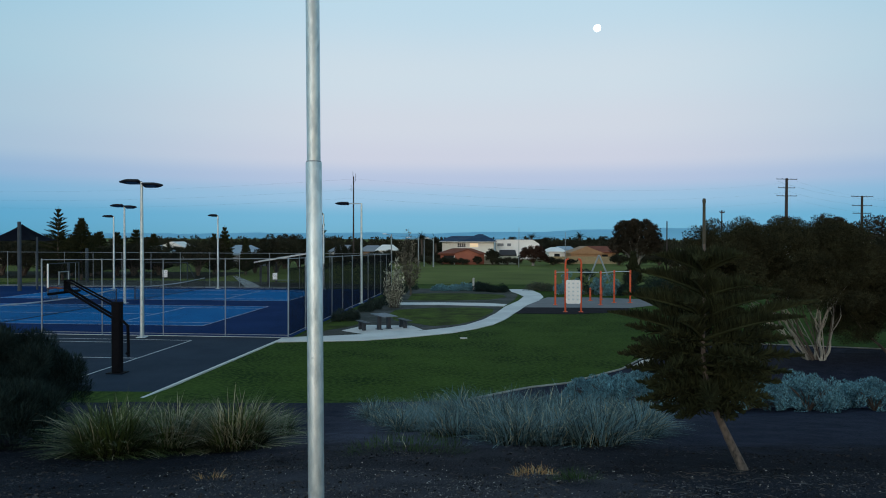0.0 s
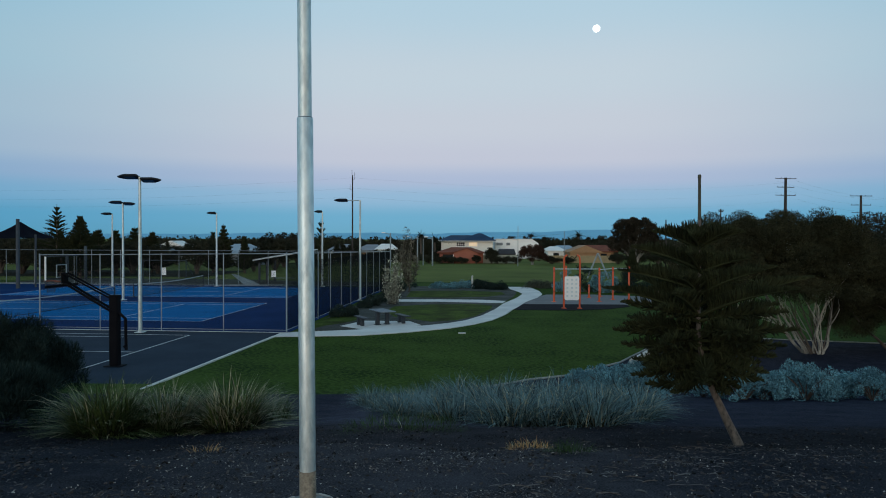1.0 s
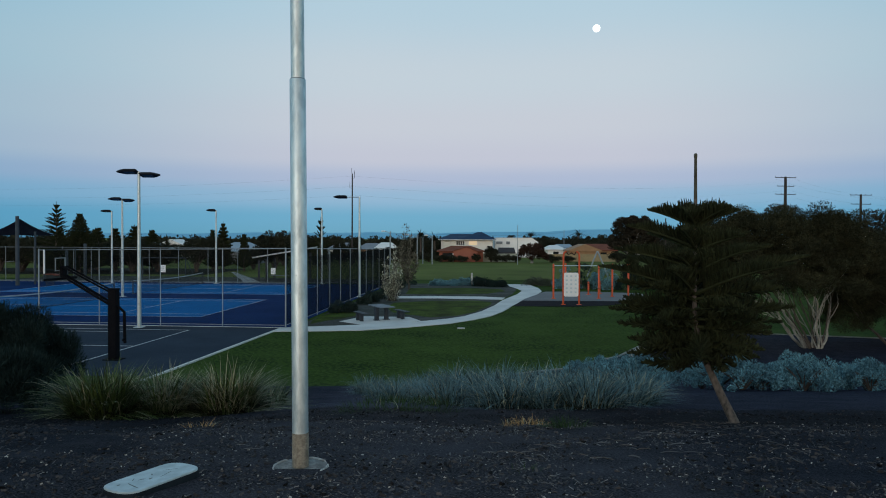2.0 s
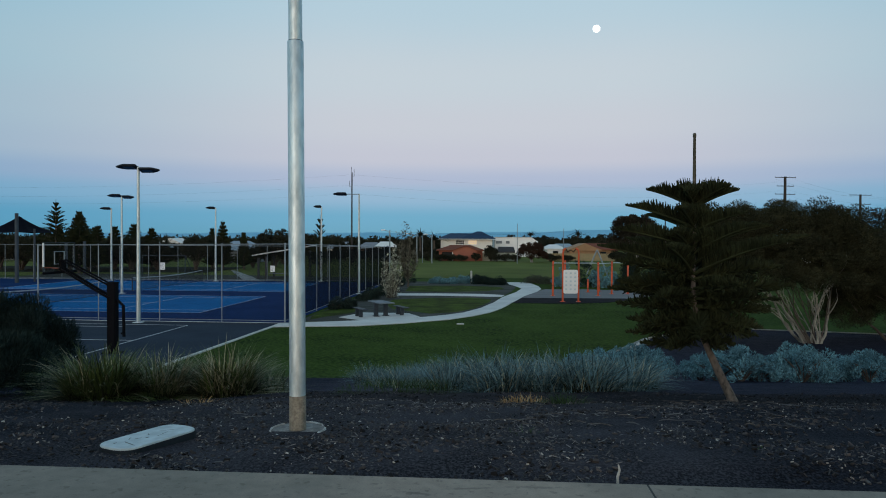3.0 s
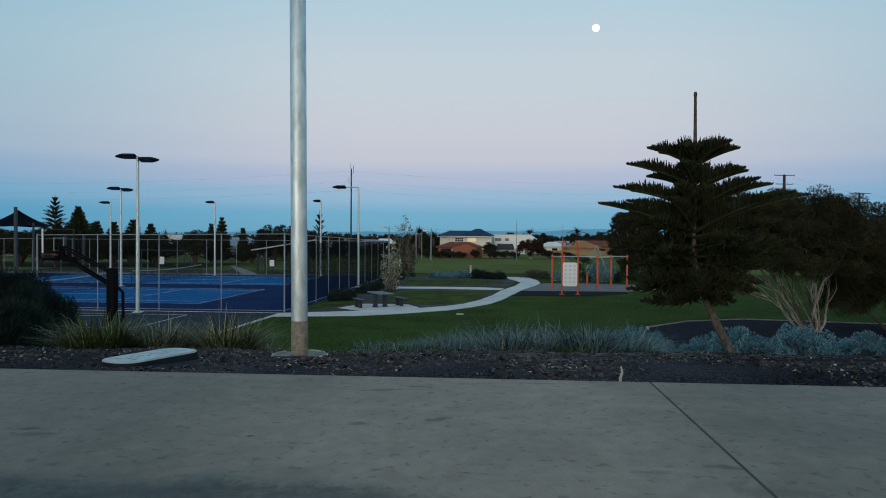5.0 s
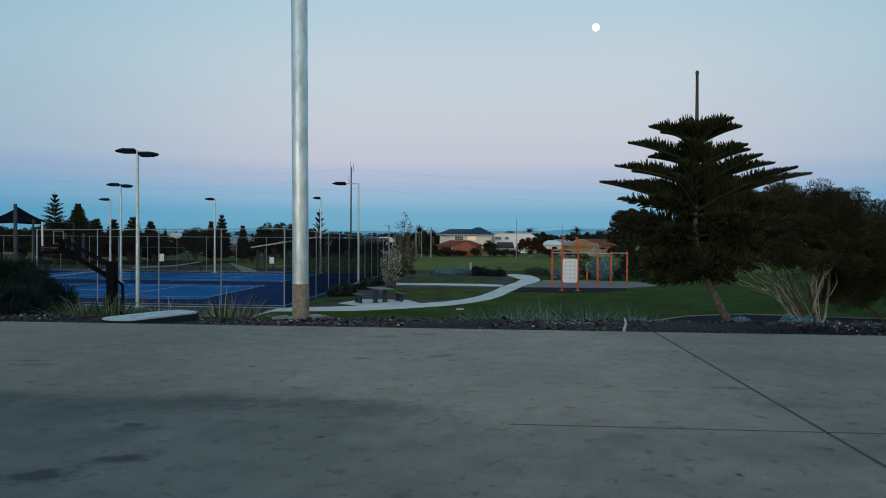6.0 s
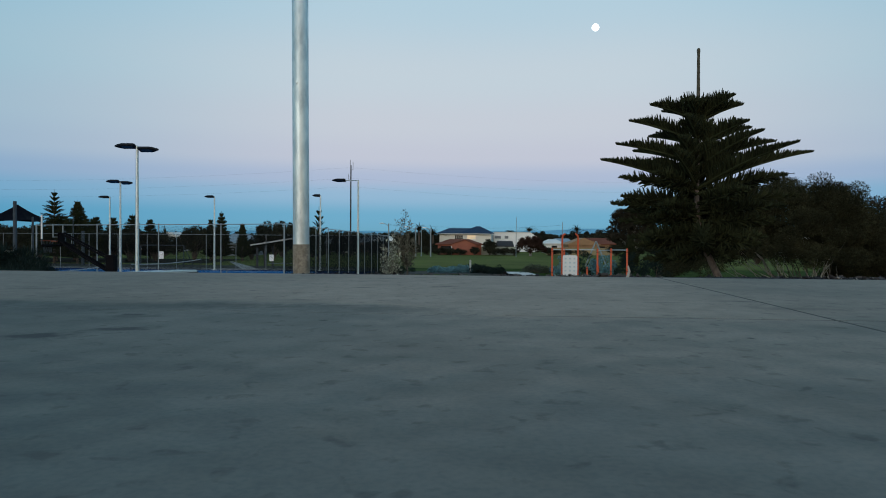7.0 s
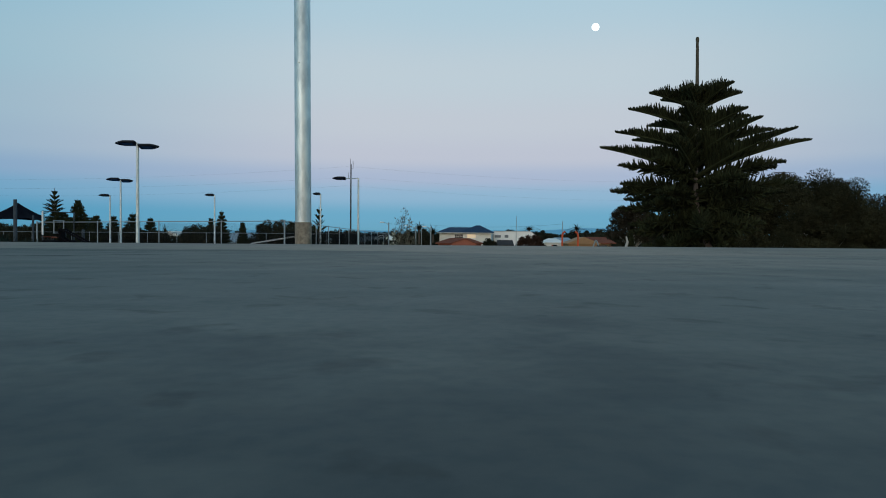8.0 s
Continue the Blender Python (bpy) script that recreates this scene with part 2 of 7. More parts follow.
M_GREY_BARK = material("pale_grey_bark", (0.30, 0.285, 0.27), (0.16, 0.15, 0.14), 1.5, 0.9, bump=0.01, bump_scale=8)
M_BLUE_ROOF = material("pale_blue_grey_roof", (0.26, 0.34, 0.40), (0.22, 0.29, 0.35), 0.5, 0.7)
M_FENCE_CREAM = material("cream_green_fence_sheet", (0.40, 0.41, 0.33), (0.32, 0.33, 0.27), 0.7, 0.85)
M_FENCE_TAN = material("tan_brush_fence", (0.36, 0.28, 0.15), (0.27, 0.21, 0.12), 1.2, 0.95, bump=0.02, bump_scale=10)
M_SHED = material("dull_green_shed_wall", (0.22, 0.25, 0.19), (0.17, 0.20, 0.15), 0.8, 0.85)
M_DARK_ROOF = material("dark_brown_roof", (0.050, 0.044, 0.044), (0.036, 0.032, 0.033), 0.6, 0.8, spec=0.15)
M_SILVER_TREE = material("silver_shrub_leaves", (0.50, 0.51, 0.41), (0.05, 0.058, 0.04), 5, 0.8, vary=0.85, island=True, spec=0.15)
M_STRAP = material("strappy_green_blades", (0.080, 0.106, 0.030), (0.028, 0.044, 0.012), 2, 0.65, vary=0.7, island=True, spec=0.2)
M_STRAW = material("dry_straw_blades", (0.40, 0.37, 0.24), (0.20, 0.18, 0.11), 2, 0.7, vary=0.5, island=True, spec=0.2)
M_GREY_GRASS = material("blue_grey_blades", (0.128, 0.200, 0.202), (0.022, 0.040, 0.036), 1.8, 0.75, vary=0.9, island=True, spec=0.15)
M_SILVER = material("silver_cushion_leaves", (0.17, 0.34, 0.38), (0.06, 0.13, 0.165), 2, 0.8, vary=0.7, island=True, spec=0.12)
M_WEED = material("green_weed_blades", (0.034, 0.064, 0.014), (0.018, 0.036, 0.008), 3, 0.7, vary=0.5, island=True, spec=0.15)
M_BASE_SHADE = material("base_shade_blades", (0.030, 0.034, 0.018), (0.018, 0.020, 0.012), 3, 0.9, vary=0.5, island=True, spec=0.05)
M_JOINT = material("dark_joint_filler", (0.085, 0.085, 0.080), (0.060, 0.062, 0.060), 12, 0.9, fine=0.4, spec=0.1)
M_SAGE = material("sage_shrub_leaves", (0.085, 0.095, 0.072), (0.035, 0.042, 0.030), 2, 0.85, vary=0.6, island=True, spec=0.08)
M_CLAMP = material("dark_orange_clamp", (0.20, 0.035, 0.012), (0.15, 0.028, 0.01), 3, 0.6)
M_LAWN_BLADE = material("lawn_blades", (0.062, 0.098, 0.016), (0.030, 0.052, 0.009), 0.5, 0.85, vary=0.5, island=True, spec=0.06)
M_BED = material("rough_bed_soil", (0.082, 0.082, 0.074), (0.032, 0.034, 0.028), 0.8, 0.95, bump=0.03, bump_scale=20, fine=0.5, colour3=(0.115, 0.112, 0.100), spec=0.04)
M_TREE_SHADE = material("tree_shade_ground", (0.026, 0.027, 0.018), (0.012, 0.013, 0.009), 0.9, 0.95, bump=0.02, bump_scale=14, fine=0.5, colour3=(0.045, 0.042, 0.030), spec=0.04)
M_ROUGH_LAWN = material("rough_lawn", (0.088, 0.122, 0.022), (0.040, 0.042, 0.018), 0.9, 0.95, bump=0.05, bump_scale=12, fine=0.75, colour3=(0.026, 0.042, 0.008), spec=0.03)
M_LID_SIDE = material("shaded_lid_side", (0.022, 0.030, 0.038), (0.012, 0.016, 0.02), 8, 0.8, spec=0.15)
M_RUST = material("rusty_dry_tuft", (0.46, 0.25, 0.085), (0.26, 0.14, 0.05), 6, 0.85, vary=0.5, island=True)
M_CREAM = material("cream_render", (0.82, 0.79, 0.73), (0.72, 0.70, 0.65), 0.5, 0.85)
M_WHITE_WALL = material("white_render", (0.88, 0.88, 0.87), (0.80, 0.80, 0.80), 0.4, 0.8)
M_BRICK = material("red_brick_wall", (0.36, 0.125, 0.080), (0.29, 0.100, 0.066), 0.8, 0.9, fine=0.4)
M_TAN_WALL = material("tan_brick_wall", (0.36, 0.21, 0.11), (0.29, 0.17, 0.09), 0.7, 0.9)
M_NAVY_ROOF = material("slate_blue_roof", (0.018, 0.046, 0.095), (0.014, 0.036, 0.076), 0.5, 0.7, spec=0.15)
M_RED_ROOF = material("terracotta_roof", (0.20, 0.072, 0.046), (0.15, 0.055, 0.036), 1.0, 0.9, spec=0.1)
M_GREY_ROOF = material("grey_roof_sheet", (0.20, 0.22, 0.24), (0.16, 0.18, 0.20), 0.5, 0.6)
M_PALE_ROOF = material("pale_roof_sheet", (0.66, 0.66, 0.65), (0.56, 0.56, 0.56), 0.5, 0.7)
M_GLASS = material("dark_window_glass", (0.02, 0.025, 0.03), None, 2, 0.08, spec=0.6)
M_TIMBER = material("weathered_timber", (0.060, 0.052, 0.048), (0.042, 0.036, 0.034), 4, 0.9, stretch=(1, 1, 0.2), spec=0.15)
M_LOG = material("bleached_timber", (0.62, 0.60, 0.55), (0.36, 0.34, 0.31), 4, 0.85)
M_EDGING = material("dull_grey_edging", (0.34, 0.34, 0.31), (0.17, 0.17, 0.15), 4, 0.9)
M_HILL = material("haze_blue_hills", (0.24, 0.52, 0.68), (0.21, 0.47, 0.62), 0.004, 1.0, spec=0.0)


def glow(name, colour, strength):
    m = bpy.data.materials.new(name)
    m.use_nodes = True
    b = m.node_tree.nodes["Principled BSDF"]
    b.inputs["Base Color"].default_value = (*colour, 1)
    b.inputs["Emission Color"].default_value = (*colour, 1)
    b.inputs["Emission Strength"].default_value = strength
    return m


M_MOON = glow("moonlit_disc", (1.0, 0.97, 0.92), 1.6)
M_LIT = glow("lit_window", (1.0, 0.72, 0.46), 0.36)


def clear_sheet():
    m = bpy.data.materials.new("clear_acrylic")
    m.use_nodes = True
    b = m.node_tree.nodes["Principled BSDF"]
    b.inputs["Base Color"].default_value = (0.97, 0.98, 0.98, 1)
    b.inputs["Roughness"].default_value = 0.0
    b.inputs["IOR"].default_value = 1.01
    b.inputs["Transmission Weight"].default_value = 1.0
    return m


M_CLEAR = clear_sheet()


# ---------------------------------------------------------------- mesh helpers
class Geo:
    """Collects vertices and faces for one mesh."""

    def __init__(self):
        self.v, self.f, self.mi, self.cur = [], [], [], 0

    def add(self, verts, faces):
        k = len(self.v)
        self.v.extend(tuple(p) for p in verts)
        self.f.extend(tuple(k + i for i in f) for f in faces)
        self.mi.extend([self.cur] * len(faces))
        return self

    def box(self, cx, cy, cz, sx, sy, sz, m=None, bevel=0.0):
        """A box by its centre and size, its edges chamfered by bevel."""
        b = min(bevel, sx * 0.45, sy * 0.45, sz * 0.45)
        hx, hy, hz = sx / 2, sy / 2, sz / 2
        if b <= 0:
            vs = [Vector((x * hx, y * hy, z * hz)) for z in (-1, 1) for y in (-1, 1) for x in (-1, 1)]
            fs = [(0, 2, 3, 1), (4, 5, 7, 6), (0, 1, 5, 4), (2, 6, 7, 3), (0, 4, 6, 2), (1, 3, 7, 5)]
        else:
            vs, fs, idx = [], [], {}
            for sx_ in (-1, 1):
                for sy_ in (-1, 1):
                    for sz_ in (-1, 1):
                        for ax in range(3):
                            p = [sx_ * (hx - b), sy_ * (hy - b), sz_ * (hz - b)]
                            p[ax] = (sx_ * hx, sy_ * hy, sz_ * hz)[ax]
                            idx[(sx_, sy_, sz_, ax)] = len(vs)
                            vs.append(Vector(p))
            S = (-1, 1)
            for ax in range(3):
                for s in S:
                    a, c = [i for i in range(3) if i != ax]
                    quad = []
                    for ua, uc in ((-1, -1), (1, -1), (1, 1), (-1, 1)):
                        k = [0, 0, 0]
                        k[ax], k[a], k[c] = s, ua, uc
                        quad.append(idx[(*k, ax)])
                    fs.append(tuple(quad))
            for ax in range(3):
                a, c = [i for i in range(3) if i != ax]
                for ua in S:
                    for uc in S:
                        k0, k1 = [0, 0, 0], [0, 0, 0]
                        k0[ax], k1[ax] = -1, 1
                        k0[a] = k1[a] = ua
                        k0[c] = k1[c] = uc
                        fs.append((idx[(*k0, a)], idx[(*k1, a)], idx[(*k1, c)], idx[(*k0, c)]))
            for sx_ in S:
                for sy_ in S:
                    for sz_ in S:
                        fs.append(tuple(idx[(sx_, sy_, sz_, ax)] for ax in range(3)))
        c = Vector((cx, cy, cz))
        if m is None:
            vs = [p + c for p in vs]
        else:
            vs = [m @ (p + c) for p in vs]
        return self.add(vs, fs)

    def tube(self, pts, radii, sides=8, cap=True):
        """A round bar through the points."""
        pts = [Vector(p) for p in pts]
        if not isinstance(radii, (list, tuple)):
            radii = [radii] * len(pts)
        vs, fs, up = [], [], None
        for i, p in enumerate(pts):
            d = (pts[min(i + 1, len(pts) - 1)] - pts[max(i - 1, 0)])
            d = d.normalized() if d.length > 1e-9 else Vector((0, 0, 1))
            if up is None:
                up = Vector((1, 0, 0)) if abs(d.x) < 0.8 else Vector((0, 1, 0))
            a = (up - d * up.dot(d)).normalized()
            up = a
            b = d.cross(a)
            for k in range(sides):
                w = 2 * math.pi * k / sides
                vs.append(p + (a * math.cos(w) + b * math.sin(w)) * radii[i])
        for i in range(len(pts) - 1):
            for k in range(sides):
                k2 = (k + 1) % sides
                fs.append((i * sides + k, i * sides + k2, (i + 1) * sides + k2, (i + 1) * sides + k))
        if cap:
            m = len(vs)
            vs += vs[:sides] + vs[(len(pts) - 1) * sides:len(pts) * sides]
            fs.append(tuple(m + k for k in range(sides - 1, -1, -1)))
            fs.append(tuple(m + sides + k for k in range(sides)))
        return self.add(vs, fs)

    def blade(self, base, away, length, width, droop, rise=1.0, segs=4):
        """A grass blade: a folded strip that arches over."""
        base, away = Vector(base), Vector(away).normalized()
        side = Vector((-away.y, away.x, 0))
        vs, fs = [], []
        for i in range(segs + 1):
            t = i / segs
            out = t * length * droop * (0.35 + 0.65 * t)
            up = length * rise * (t - 0.55 * droop * t * t)
            w = width * (1 - t) ** 0.6 * (0.6 + 0.4 * min(1, t * 4))
            c = base + away * out + Vector((0, 0, up))
            vs += [c - side * w / 2, c + side * w / 2]
        for i in range(segs):
            fs.append((2 * i, 2 * i + 1, 2 * i + 3, 2 * i + 2))
        return self.add(vs, fs)

    def leaf(self, c, d, n, length, width):
        """A leaf: a kite folded along its rib."""
        d, n = Vector(d).normalized(), Vector(n)
        s = d.cross(n)
        s = s.normalized() if s.length > 1e-6 else Vector((1, 0, 0))
        u = s.cross(d)
        c = Vector(c)
        return self.add([c, c + d * length * 0.45 + s * width / 2 + u * width * 0.2, c + d * length, c + d * length * 0.45 - s * width / 2 + u * width * 0.2],
                        [(0, 1, 2), (0, 2, 3)])

    def slab(self, outline, z0, z1):
        """A flat plate with a given outline (anticlockwise), from z0 up to z1."""
        k = len(outline)
        vs = [(x, y, z0) for x, y in outline] + [(x, y, z1) for x, y in outline]
        fs = [tuple(range(k, 2 * k))] + [(i, (i + 1) % k, k + (i + 1) % k, k + i) for i in range(k)]
        return self.add(vs, fs)

    def data(self, name, mats, smooth=False):
        me = bpy.data.meshes.new(name)
        me.from_pydata(self.v, [], self.f)
        for m in mats if isinstance(mats, (list, tuple)) else [mats]:
            me.materials.append(m)
        if any(self.mi):
            me.polygons.foreach_set("material_index", self.mi)
        if smooth:
            me.polygons.foreach_set("use_smooth", [True] * len(self.f))
        me.update()
        return me


def thing(name, label, category, place=None, group="", kind=""):
    """An empty at a thing's base, which parents its parts."""
    ob = new(name)
    ob.empty_display_size = 0.2
    if place is not None:
        ob.matrix_basis = place
    return tagged(ob, label, category, group, kind)


def part(name, geo, mat, parent, label="", smooth=False, kind=""):
    """One mesh under a thing or a part, in that thing's own coordinates."""
    ob = new(name, geo.data(name, mat, smooth))
    ob.parent = parent
    return tagged(ob, label, kind=kind)


def solo(name, geo, mat, label, category, group="", kind="", smooth=False, place=None):
    """A thing that is one mesh."""
    ob = new(name, geo.data(name, mat, smooth))
    if place is not None:
        ob.matrix_basis = place
    return tagged(ob, label, category, group, kind)


def lerp(x, xs, ys):
    return float(np.interp(x, xs, ys))


def bed_end(x):
    """Where the planted bank meets the lawn."""
    return lerp(x, [-60, -9, 0.2, 1.4, 2.6, 3.95, 6.4, 8.3, 11, 14, 20, 60], [19.6, 19.6, 20.9, 22.0, 23.0, 23.7, 26.3, 29.5, 32.0, 33.0, 31.4, 31.0])


def bank(y):
    """Height of the bank that falls from the footpath to the lawn."""
    return lerp(y, [3.1, 3.4, 4.25, 5.6, 7.3, 9.0, 10.2, 17.0, 20.3, 21.3], [-0.07, -0.05, -0.085, -0.28, -0.60, -0.90, -1.16, -2.36, -3.05, G])


def soil(x, y):
    z = bank(y)
    if 3.3 < y < 20:
        k = lerp(y, [3.3, 4.5, 5.5], [0.15, 0.3, 1.0])
        # the bank dips towards the tussocks
        z -= 0.12 * lerp(x, [-11, -9, -3.2, -1.6], [0, 1, 1, 0]) * lerp(y, [5.5, 8.0, 13.0, 16.0], [0, 1, 1, 0])
        # the mulch is heaped a little along the path's edge, but not round the pit lid
        heap = lerp(y, [3.3, 3.5, 3.85, 4.15], [0.0, 1.0, 0.8, 0.0]) * lerp(x, [-4, -2.3, -2.05, -1.0, -0.75, 4], [1, 1, 0, 0, 1, 1])
        z += heap * (0.036 + 0.016 * noise.noise((x * 2.1, y * 2.1, 7.3)))
        z += k * (0.035 * noise.noise((x * 0.9, y * 0.9, 0.3)) + 0.015 * noise.noise((x * 4, y * 4, 3.1)))
    return z


# the courts' own axes: u to the left along the front fence, v away along the side fence
CA = radians(3.9)


def court(u, v, z=0.0):
    return Vector((-8.1 - u * math.cos(CA) + v * math.sin(CA), 34.05 + u * math.sin(CA) + v * math.cos(CA), G + z))




# ---------------------------------------------------------------- ground
def build_ground():
    """One sheet from behind the footpath, down the bank, over the lawn to the horizon."""
    xs = [-4500, -1500, -500, -200, -90, -50, -30, -20, -15, -12] + [round(-10 + 0.14 * i, 3) for i in range(158)] + [12.5, 14, 16, 18, 21, 25, 30, 40, 60, 100, 220, 600, 1500, 4500]
    near = [3.1 + 0.12 * i for i in range(76)]
    rows = []
    for x in xs:
        e = bed_end(x)
        ys = [-400, -60, -12, -4, 2.9] + near
        last = near[-1]
        ys += [last + (e - last) * k / 26 for k in range(1, 27)]
        ys += [e + 1.0, e + 3, e + 8, e + 16, 60, 75, 95, 130, 200, 400, 1000, 2500, 4700]
        rows.append(ys)
    g = Geo()
    nr = len(rows[0])
    for x, ys in zip(xs, rows):
        for y in ys:
            z = soil(x, y) if -11 < x < 13 else bank(y)
            g.v.append((x, y, -0.07 if y < 3.05 else z))
    bed_rows = 5 + 76 + 26 - 1
    for i in range(len(xs) - 1):
        for j in range(nr - 1):
            g.f.append((i * nr + j, (i + 1) * nr + j, (i + 1) * nr + j + 1, i * nr + j + 1))
            g.mi.append(0 if j < bed_rows else (1 if rows[i][j] < 74 else 2))
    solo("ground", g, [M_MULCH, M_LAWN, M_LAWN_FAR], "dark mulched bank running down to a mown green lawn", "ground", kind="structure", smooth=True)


build_ground()


def flat(name, outline, mat, z, thick, label, category, parent=None):
    g = Geo().slab(outline, z - thick, z)
    if parent is not None:
        return part(name, g, mat, parent, label)
    return solo(name, g, mat, label, category, kind="structure")


def uv(*pts):
    return [tuple(court(u, v)[:2]) for u, v in pts][::-1]


# footpath of concrete slabs, with open joints
PA = radians(-3.5)
footpath = thing("pavement", "grey concrete footpath with dark stains and narrow joints", "footpath", Matrix.Translation((0.0, 3.21, 0)) @ Matrix.Rotation(PA, 4, "Z"), kind="structure")


# x, y, half length, half width, turn and depth of colour of each smear
SMEARS = ((-0.62, 1.80, 0.42, 0.10, 2, 0.40), (-0.20, 1.76, 0.40, 0.09, -6, 0.35), (-1.35, 1.84, 0.45, 0.10, 0, 0.35), (-0.64, 1.28, 0.085, 0.044, 4, 1.0), (-0.54, 1.38, 0.062, 0.034, 22, 1.0),
          (-1.24, 2.27, 0.09, 0.025, 0, 0.5), (-0.20, 2.95, 0.13, 0.022, 12, 0.6), (-0.07, 3.02, 0.09, 0.016, -14, 0.6), (0.16, 3.08, 0.10, 0.014, 4, 0.5), (0.45, 3.10, 0.12, 0.016, -3, 0.4), (0.03, 2.50, 0.07, 0.03, 30, 0.65), (-0.24, 2.43, 0.05, 0.025, 0, 0.6), (-0.60, 1.57, 0.06, 0.03, 0, 0.5), (0.89, 1.83, 0.14, 0.05, -10, 0.35), (0.61, 1.97, 0.06, 0.02, 0, 0.4),
          (-0.558, 2.275, 0.016, 0.012, 0, 1.0), (-0.204, 1.526, 0.011, 0.012, 0, 1.0), (0.432, 1.317, 0.014, 0.010, 0, 1.0), (0.552, 1.323, 0.009, 0.010, 0, 1.0), (-0.62, 1.604, 0.04, 0.014, 0, 0.8), (-1.286, 2.332, 0.07, 0.02, 0, 0.7), (0.11, 1.953, 0.02, 0.007, 0, 0.7), (0.825, 2.02, 0.06, 0.022, -10, 0.6))


def stained_shaded_concrete():
    """Footpath concrete with a ragged damp stain, drips, scuffs and painted-in shade."""
    m = material("stained_shaded_concrete", (0.352, 0.279, 0.216), (0.284, 0.230, 0.182), 1.3, 0.8, bump=0.0002, bump_scale=140, fine=0.28, colour3=(0.150, 0.158, 0.142), spec=0.25)
    n, l = m.node_tree.nodes, m.node_tree.links
    b = n["Principled BSDF"]
    old = b.inputs["Base Color"].links[0].from_socket
    geo = n.new("ShaderNodeNewGeometry")
    sep = n.new("ShaderNodeSeparateXYZ")
    l.new(geo.outputs["Position"], sep.inputs[0])
    ns = n.new("ShaderNodeTexNoise")
    ns.inputs["Scale"].default_value, ns.inputs["Detail"].default_value = 3.2, 7
    l.new(geo.outputs["Position"], ns.inputs["Vector"])
    # the stain's ragged edge lies about 1.9 m out
    ad = n.new("ShaderNodeMath")
    ad.operation = "MULTIPLY_ADD"
    ad.inputs[1].default_value = 0.7
    l.new(ns.outputs[0], ad.inputs[0])
    # towards +x the stain stops at the long joint
    far = n.new("ShaderNodeMapRange")
    far.interpolation_type = "SMOOTHSTEP"
    far.inputs["From Min"].default_value, far.inputs["From Max"].default_value, far.inputs["To Max"].default_value = -0.35, 0.12, 0.27
    l.new(sep.outputs["X"], far.inputs["Value"])
    edge = n.new("ShaderNodeMath")
    l.new(sep.outputs["Y"], edge.inputs[0])
    l.new(far.outputs[0], edge.inputs[1])
    l.new(edge.outputs[0], ad.inputs[2])
    mr = n.new("ShaderNodeMapRange")
    mr.interpolation_type = "SMOOTHSTEP"
    mr.inputs["From Min"].default_value, mr.inputs["From Max"].default_value = 2.36, 2.13
    l.new(ad.outputs[0], mr.inputs["Value"])
    mx = n.new("ShaderNodeMix")
    mx.data_type, mx.blend_type = "RGBA", "MULTIPLY"
    # and is fainter there
    faint = n.new("ShaderNodeMath")
    faint.operation = "MULTIPLY_ADD"
    faint.inputs[1].default_value, faint.inputs[2].default_value = -1.6, 1.0
    l.new(far.outputs[0], faint.inputs[0])
    thin = n.new("ShaderNodeMath")
    thin.operation = "MULTIPLY"
    l.new(mr.outputs[0], thin.inputs[0])
    l.new(faint.outputs[0], thin.inputs[1])
    l.new(thin.outputs[0], mx.inputs[0])
    l.new(old, mx.inputs[6])
    mx.inputs[7].default_value = (0.50, 0.61, 0.66, 1)
    # soft mottling, a hand wide and a foot wide
    last = mx.outputs[2]
    for scale, lo, hi, k0, k1 in ((16.0, 0.36, 0.66, 0.90, 1.05), (4.6, 0.34, 0.68, 0.90, 1.06), (26.0, 0.59, 0.68, 1.0, 0.70)):
        nm = n.new("ShaderNodeTexNoise")
        nm.inputs["Scale"].default_value, nm.inputs["Detail"].default_value = scale, 5
        nm.inputs["Distortion"].default_value = 0.35
        l.new(geo.outputs["Position"], nm.inputs["Vector"])
        rm = ramp_node(n, [(lo, (k0, k0, k0)), (hi, (k1, k1, k1))])
        l.new(nm.outputs[0], rm.inputs[0])
        mm = n.new("ShaderNodeMix")
        mm.data_type, mm.blend_type = "RGBA", "MULTIPLY"
        mm.inputs[0].default_value = 1.0
        l.new(last, mm.inputs[6])
        l.new(rm.outputs[0], mm.inputs[7])
        last = mm.outputs[2]
    # damp blotches within the stained part
    nb = n.new("ShaderNodeTexNoise")
    nb.inputs["Scale"].default_value, nb.inputs["Detail"].default_value = 8.5, 4
    l.new(geo.outputs["Position"], nb.inputs["Vector"])
    rb = ramp_node(n, [(0.42, (1.06, 1.05, 1.05)), (0.66, (0.86, 0.89, 0.90))])
    l.new(nb.outputs[0], rb.inputs[0])
    mb = n.new("ShaderNodeMix")
    mb.data_type, mb.blend_type = "RGBA", "MULTIPLY"
    l.new(mr.outputs[0], mb.inputs[0])
    l.new(last, mb.inputs[6])
    l.new(rb.outputs[0], mb.inputs[7])
    last = mb.outputs[2]
    # old smears of soil and oil, each with a ragged soft edge
    rag = n.new("ShaderNodeTexNoise")
    rag.inputs["Scale"].default_value, rag.inputs["Detail"].default_value = 26.0, 6
    l.new(geo.outputs["Position"], rag.inputs["Vector"])
    for x, y, w, d, turn, deep in SMEARS:
        mp = n.new("ShaderNodeMapping")
        mp.vector_type = "TEXTURE"
        mp.inputs["Location"].default_value = (x, y, 0)
        mp.inputs["Rotation"].default_value = (0, 0, radians(turn))
        mp.inputs["Scale"].default_value = (w, d, 1)
        l.new(geo.outputs["Position"], mp.inputs[0])
        ln = n.new("ShaderNodeVectorMath")
        ln.operation = "LENGTH"
